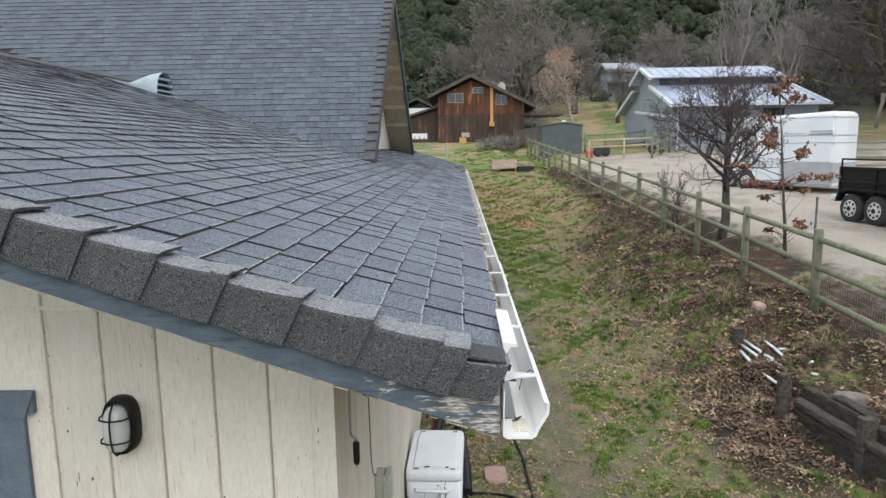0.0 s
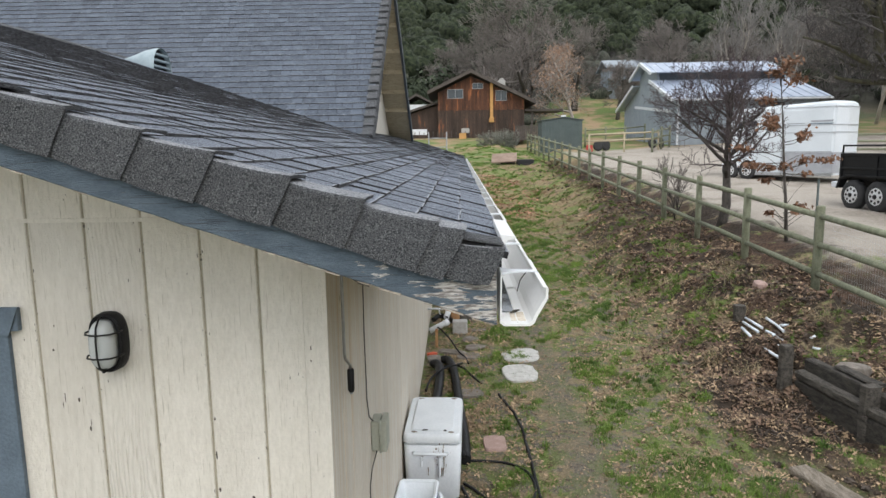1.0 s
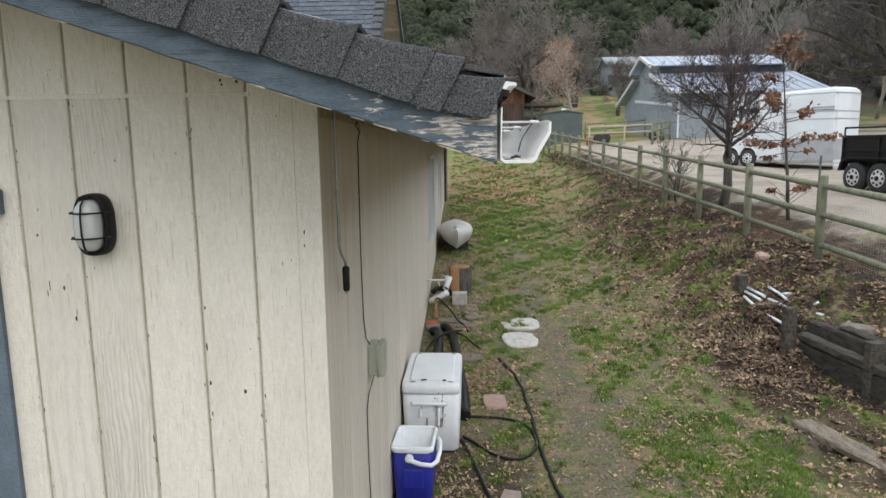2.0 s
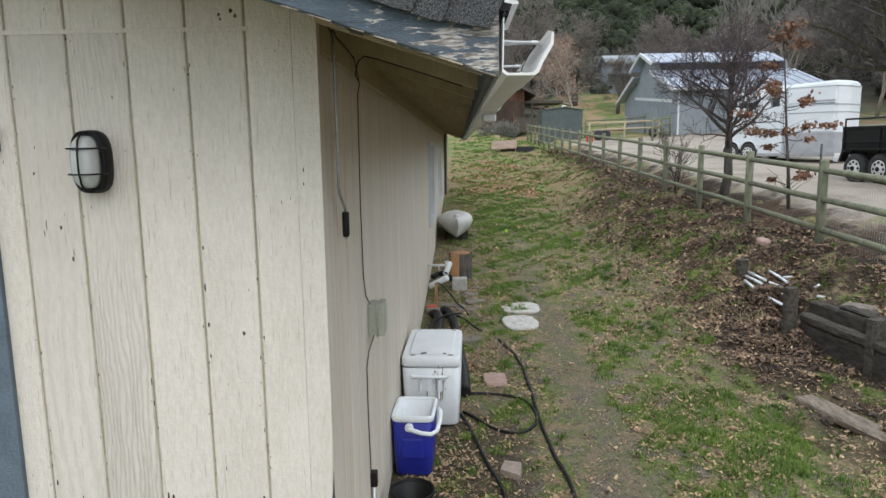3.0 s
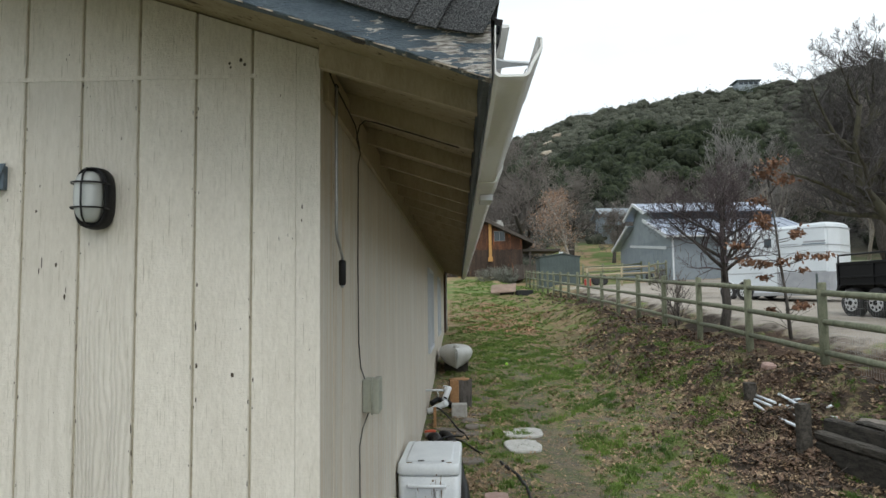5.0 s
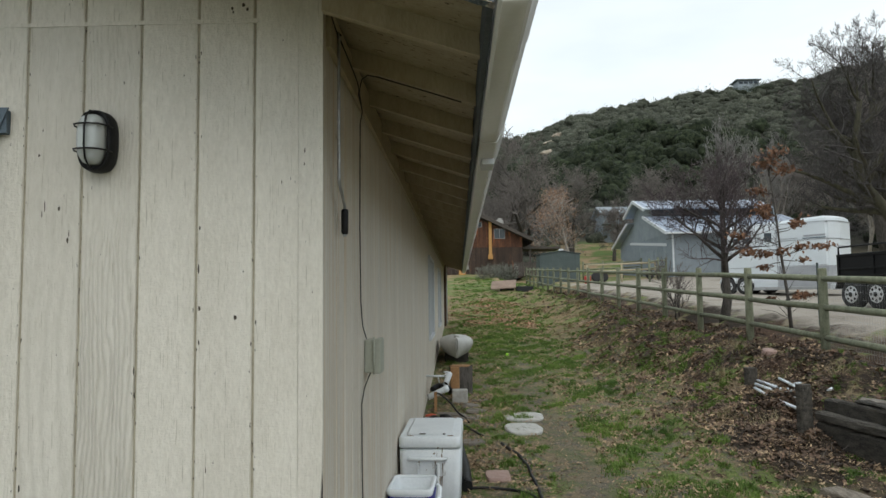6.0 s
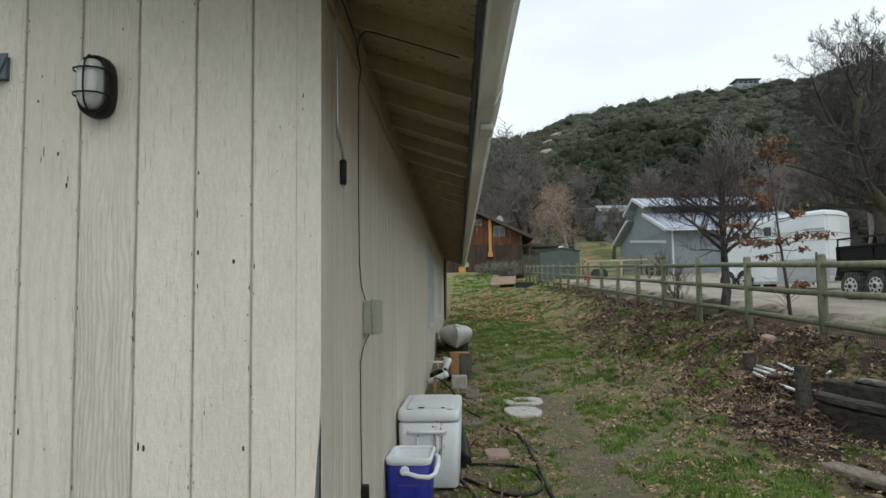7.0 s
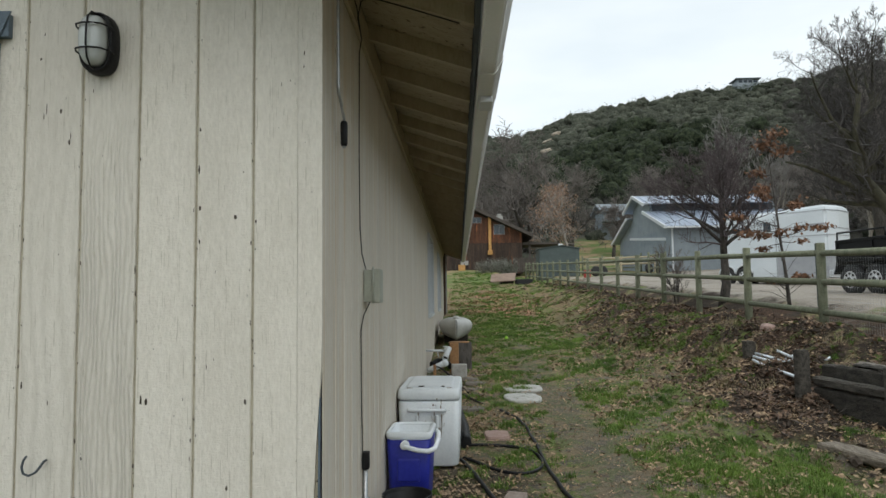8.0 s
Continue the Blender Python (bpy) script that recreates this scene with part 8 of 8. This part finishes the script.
def lay_leaves(x, y, size, mat, name, label, lift=0.022):
    """Curled, lobed dead leaves on the ground."""
    k = len(x)
    c = np.stack([x, y, level(x, y) + rl.uniform(0.003, lift, k)], 1)
    yaw = rl.uniform(0, 2 * np.pi, k)
    tilt = rl.normal(0, 0.38, (k, 2))
    s = (size * rl.uniform(0.45, 1.45, k))[:, None]
    ha = np.stack([np.cos(yaw), np.sin(yaw), tilt[:, 0]], 1) * s
    hb = np.stack([-np.sin(yaw), np.cos(yaw), tilt[:, 1]], 1) * s * rl.uniform(0.45, 0.85, (k, 1))
    curl = rl.normal(0.25, 0.35, (k, 1))[:, 0] * s[:, 0]
    m = len(LOBES)
    v = np.empty((k, m, 3))
    for i, (u, w) in enumerate(LOBES):
        j = rl.uniform(0.8, 1.15, (k, 1))
        v[:, i] = c + ha * u * j + hb * w * j
        v[:, i, 2] += curl * (u * u * 0.5 + w * w * 0.5)
    me = bpy.data.meshes.new(name)
    me.vertices.add(m * k)
    me.vertices.foreach_set("co", v.astype(np.float32).ravel())
    me.loops.add(m * k)
    me.loops.foreach_set("vertex_index", np.arange(m * k, dtype=np.int32))
    me.polygons.add(k)
    me.polygons.foreach_set("loop_start", np.arange(0, m * k, m, dtype=np.int32))
    me.update(calc_edges=True)
    return tagged(placed(name, me, mat), label, "leaves", kind="stuff")


x, y = scatter(190000, -0.45, 4.0, 2.6, 20.0, 0.8)
path_gap = np.abs(x - 1.13 - 0.06 * np.sin(y * 0.9)) < 0.30
near_wall = np.exp(-((x + 0.1) / 0.45) ** 2)
keep = 0.5 * patch(x, y, 2.6, 2.0, 0.4) + 0.5 * patch(x, y, 6.5, 5.5, 1.4) + rl.normal(0, 0.8, len(x)) + 0.4 * near_wall - 0.9 * path_gap > 0.75
lay_leaves(x[keep], y[keep], 0.0142 * (1 + y[keep] / 36), LITTER, "leaf_litter", "fallen tan oak leaves strewn over the yard")
x, y = scatter(14000, -0.45, 4.2, 20.0, 36.0, 0.2)
lay_leaves(x[::2], y[::2], 0.03, LITTER, "leaf_litter", "tan leaves scattered over the far strip")
x, y = scatter(160000, 2.4, 5.9, 3.0, 40.0, 1.0)
keep = 0.7 * patch(x, y, 1.7, 1.3, 2.0) + 0.4 * patch(x, y, 5.7, 4.3, 1.0) + rl.normal(0, 0.8, len(x)) + 0.9 * smooth(x, 2.6, 3.6) - 0.9 * (y < 6.2) * (x < 3.8) + 0.8 * np.exp(-((x - 3.3) / 0.6) ** 2 - ((y - 7.1) / 1.1) ** 2) - 2.2 * smooth(y, 15, 24) * smooth(x, 4.7, 3.9) > 1.3
lay_leaves(x[keep], y[keep], 0.021 * (1 + y[keep] / 30), LITTER_DARK, "leaf_litter", "dark rotting leaves covering the bank", 0.035)
x, y = scatter(60000, 2.6, 5.9, 3.0, 36.0, 1.0)
keep = patch(x, y, 2.4, 2.1, 4.0) + rl.normal(0, 0.7, len(x)) - 1.2 * (y < 6.4) - 1.2 * smooth(y, 17, 25) * smooth(x, 4.7, 3.9) > 0.8
lay_leaves(x[keep], y[keep], 0.021 * (1 + y[keep] / 30), LITTER, "leaf_litter", "tan leaves scattered over the bank", 0.04)
x, y = scatter(60000, -0.45, 5.0, 2.6, 22.0, 1.1)
near = y < 13
lay_leaves(x[near], y[near], 0.0058 * (1 + y[near] / 12), LITTER, "grit", "crumbs of leaf, straw and grit on the soil", 0.006)

x, y = scatter(16000, -0.3, 4.6, 16.0, 36.0, 0.2)
keep = np.exp(-((x - 1.6) / 1.8) ** 2 - ((y - 26.0) / 6.0) ** 2) + 0.35 * patch(x, y, 1.1, 0.8, 3.1) > 0.55
lay_leaves(x[keep], y[keep], 0.045, LEAF_ORANGE_PALE, "leaf_litter", "reddish fallen leaves drifted across the far strip")


def blades(name, label, x, y, h, w, mat, droop=0.5):
    k = len(x)
    z = level(x, y) - 0.005
    yaw = rl.uniform(0, 2 * np.pi, k)
    lean = rl.uniform(0.1, droop, k) * h
    base = np.stack([x, y, z], 1)
    side = np.stack([-np.sin(yaw), np.cos(yaw), np.zeros(k)], 1) * (w / 2)[:, None]
    tip = base + np.stack([np.cos(yaw) * lean, np.sin(yaw) * lean, h], 1)
    v = np.stack([base - side, base + side, tip], 1).reshape(-1, 3)
    me = bpy.data.meshes.new(name)
    me.vertices.add(3 * k)
    me.vertices.foreach_set("co", v.astype(np.float32).ravel())
    me.loops.add(3 * k)
    me.loops.foreach_set("vertex_index", np.arange(3 * k, dtype=np.int32))
    me.polygons.add(k)
    me.polygons.foreach_set("loop_start", np.arange(0, 3 * k, 3, dtype=np.int32))
    me.update(calc_edges=True)
    return tagged(placed(name, me, mat), label, "grass", kind="stuff")


x, y = scatter(460000, -0.3, 5.2, 2.6, 50.0, 1.0)
path_gap = np.abs(x - 1.13 - 0.06 * np.sin(y * 0.9)) < 0.25
lush = np.full(len(x), 0.1)
for px, py, wx, wy, amount in ((2.1, 4.9, 0.8, 1.7, 1.25), (2.0, 7.6, 0.9, 1.2, 0.7), (0.5, 5.5, 0.3, 0.6, 0.6), (0.6, 9.2, 0.35, 1.8, 0.9), (2.1, 13.0, 1.0, 3.5, 0.75), (1.4, 18.0, 1.0, 4.0, 0.7), (3.6, 11.5, 0.5, 2.0, 0.5), (4.3, 15.0, 0.7, 4.0, 0.45),
                               (0.6, 15.0, 0.5, 4.5, 0.75), (1.6, 22.0, 1.6, 5.0, 0.35), (1.8, 30.0, 3.0, 7.0, 0.25), (3.6, 5.9, 0.25, 0.6, 0.9), (4.0, 9.5, 0.8, 4.0, 0.25), (1.3, 8.3, 0.5, 0.3, 0.8)):
    lush += amount * np.exp(-((x - px) / wx) ** 2 - ((y - py) / wy) ** 2)
keep = patch(x, y, 2.6, 2.1, 2.2) * 0.35 + 0.5 * patch(x, y, 7.3, 6.1, 0.9) + 0.3 * patch(x, y, 15.0, 12.0, 2.9) + 0.85 * lush + rl.normal(0, 0.3, len(x)) - 1.2 * path_gap * (y < 9.5) - 1.5 * np.exp(-((x - 3.35) / 0.5) ** 2 - ((y - 7.1) / 0.9) ** 2) > 0.95
x, y = x[keep], y[keep]
seeds = rl.permutation(len(x))[:6500]
per = 42
gx_, gy_ = np.repeat(x[seeds], per), np.repeat(y[seeds], per)
girth = np.repeat(rl.uniform(0.010, 0.034, len(seeds)), per) * (1 + gy_ / 25)
gx_, gy_ = gx_ + rl.normal(0, 1, len(gx_)) * girth, gy_ + rl.normal(0, 1, len(gy_)) * girth
tall = np.repeat(rl.uniform(0.016, 0.05, len(seeds)), per) * rl.uniform(0.6, 1.3, len(gx_))
blades("grass", "short green grass in dense tufts beside the trodden path", gx_, gy_, tall * (1 + gy_ / 40), rl.uniform(0.003, 0.006, len(gx_)) * (1 + np.minimum(gy_, 22) / 9), GRASS, 0.9)
thin_ = rl.permutation(len(x))[:30000]
blades("grass", "thin sprouting grass between the leaves", x[thin_], y[thin_], rl.uniform(0.012, 0.04, len(thin_)), rl.uniform(0.003, 0.006, len(thin_)) * (1 + y[thin_] / 7), GRASS, 0.9)
x, y = scatter(60000, -0.4, 5.0, 2.6, 26.0, 1.1)
blades("straw", "flat bits of dry straw over the soil", x, y, rl.uniform(0.002, 0.008, len(x)), rl.uniform(0.002, 0.004, len(x)) * (1 + y / 8), DRYGRASS, 9.0)
tx, ty = rl.uniform(2.9, 5.2, 46), 8.5 + 25 * rl.uniform(0, 1, 46) ** 1.2
tx = np.concatenate([tx, [4.6, 4.75, 4.5, 4.3, 3.2, 3.3, 3.5]])
ty = np.concatenate([ty, [11.5, 11.8, 12.0, 10.6, 8.4, 8.6, 7.9]])
bx = np.repeat(tx, 70) + rl.normal(0, 0.09, len(tx) * 70)
by = np.repeat(ty, 70) + rl.normal(0, 0.09, len(tx) * 70)
blades("dry_grass", "tufts of dry straw-coloured grass on the bank", bx, by, rl.uniform(0.05, 0.17, len(bx)), np.full(len(bx), 0.004) * (1 + by / 10), DRYGRASS, 2.2)
sx, sy = rl.uniform(2.7, 5.2, 1600), 6.0 + 30 * rl.uniform(0, 1, 1600) ** 1.1
sz = level(sx, sy)
ang = rl.uniform(0, 2 * np.pi, 1600)
ln = rl.uniform(0.05, 0.2, 1600)
segs = np.stack([sx, sy, sz + 0.01, sx + np.cos(ang) * ln, sy + np.sin(ang) * ln, sz + rl.uniform(0.01, 0.09, 1600), np.full(1600, 0.004), np.full(1600, 0.0015), np.zeros(1600)], 1)
tagged(placed("dead_stems", segs_mesh("dead_stems", segs, 3, 0.002), TWIG), "dead brown stems and twigs on the bank", "twigs", kind="stuff")
cx, cy = rl.uniform(2.9, 5.1, 420), 5.0 + 30 * rl.uniform(0, 1, 420) ** 1.2
cz = level(cx, cy)
clod = clumps("soil_clods", "dark clods of turned soil on the bank", np.stack([cx, cy, cz - 0.02], 1), rl.uniform(0.02, 0.055, 420), 14, material("dark_soil", (0.05, 0.038, 0.03), (0.12, 0.095, 0.075), 12, 0.95, 0.6, 60), 6, 0.6, 0.8)

# ---- shingles of the low roof: the nearest as single pieces, the rest joined ----
STEP = 0.1355
TABS = (0.185, 0.225, 0.27)
tab_meshes = {}
for wide in TABS:
    me_tab = bpy.data.meshes.new("shingle")
    w = wide - 0.005
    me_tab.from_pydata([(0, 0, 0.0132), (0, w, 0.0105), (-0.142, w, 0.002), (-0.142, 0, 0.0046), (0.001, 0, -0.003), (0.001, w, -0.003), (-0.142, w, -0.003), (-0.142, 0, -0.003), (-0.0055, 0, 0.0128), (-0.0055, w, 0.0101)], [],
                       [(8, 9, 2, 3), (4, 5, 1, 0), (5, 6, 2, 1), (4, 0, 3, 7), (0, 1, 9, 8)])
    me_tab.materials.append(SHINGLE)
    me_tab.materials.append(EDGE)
    me_tab.materials.append(FELT_AND_SHADE)
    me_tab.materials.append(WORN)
    # the dark butts and slot sides paint in the shadow lines between tabs
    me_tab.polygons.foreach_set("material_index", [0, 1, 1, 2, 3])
    tab_meshes[wide] = me_tab
rq = random.Random(31)
rest = []
courses = 40
for k in range(courses):
    x = EAVE_X + 0.012 - STEP * k
    slope_a = math.atan(SLOPE)
    u, v = Vector((0, 1, 0)), Vector((-math.cos(slope_a), 0, math.sin(slope_a)))
    nrm = Vector((math.sin(slope_a), 0, math.cos(slope_a)))
    y = RAKE_Y + 0.05 - rq.uniform(0, 0.15)
    while y < END_Y - 0.02:
        wide = rq.choice(TABS)
        y0, y1 = max(y, RAKE_Y + 0.05), min(y + wide, END_Y - 0.01)
        hidden = roof_z(x) < FOOT_Z + (y0 - FOOT_Y) * ST - 0.4 and FOOT_Y < y0 < FAR_Y and x < RAKE_X - 0.4
        if y1 - y0 > 0.03 and not hidden:
            if y0 < 4.1 and k < 33 and y1 - y0 > wide - 0.001:
                placed("shingle", tab_meshes[wide], None, roof_low, at=pose(x + rq.uniform(-0.004, 0.004), y0, roof_z(x) - 0.008 + rq.uniform(0, 0.0045), rq.uniform(-0.5, 0.5), math.degrees(slope_a), rq.uniform(-0.8, 0.8)))
            else:
                rest.append((Vector((x, y0, roof_z(x) - 0.008)), u, v, nrm, y1 - y0 - 0.004, 0.142, 0.011 + rq.uniform(-0.002, 0.006), 0.0026 + rq.uniform(-0.003, 0.003)))
        y += wide
slab_soup(rest, "shingles", SHINGLE_FAR, roof_low)
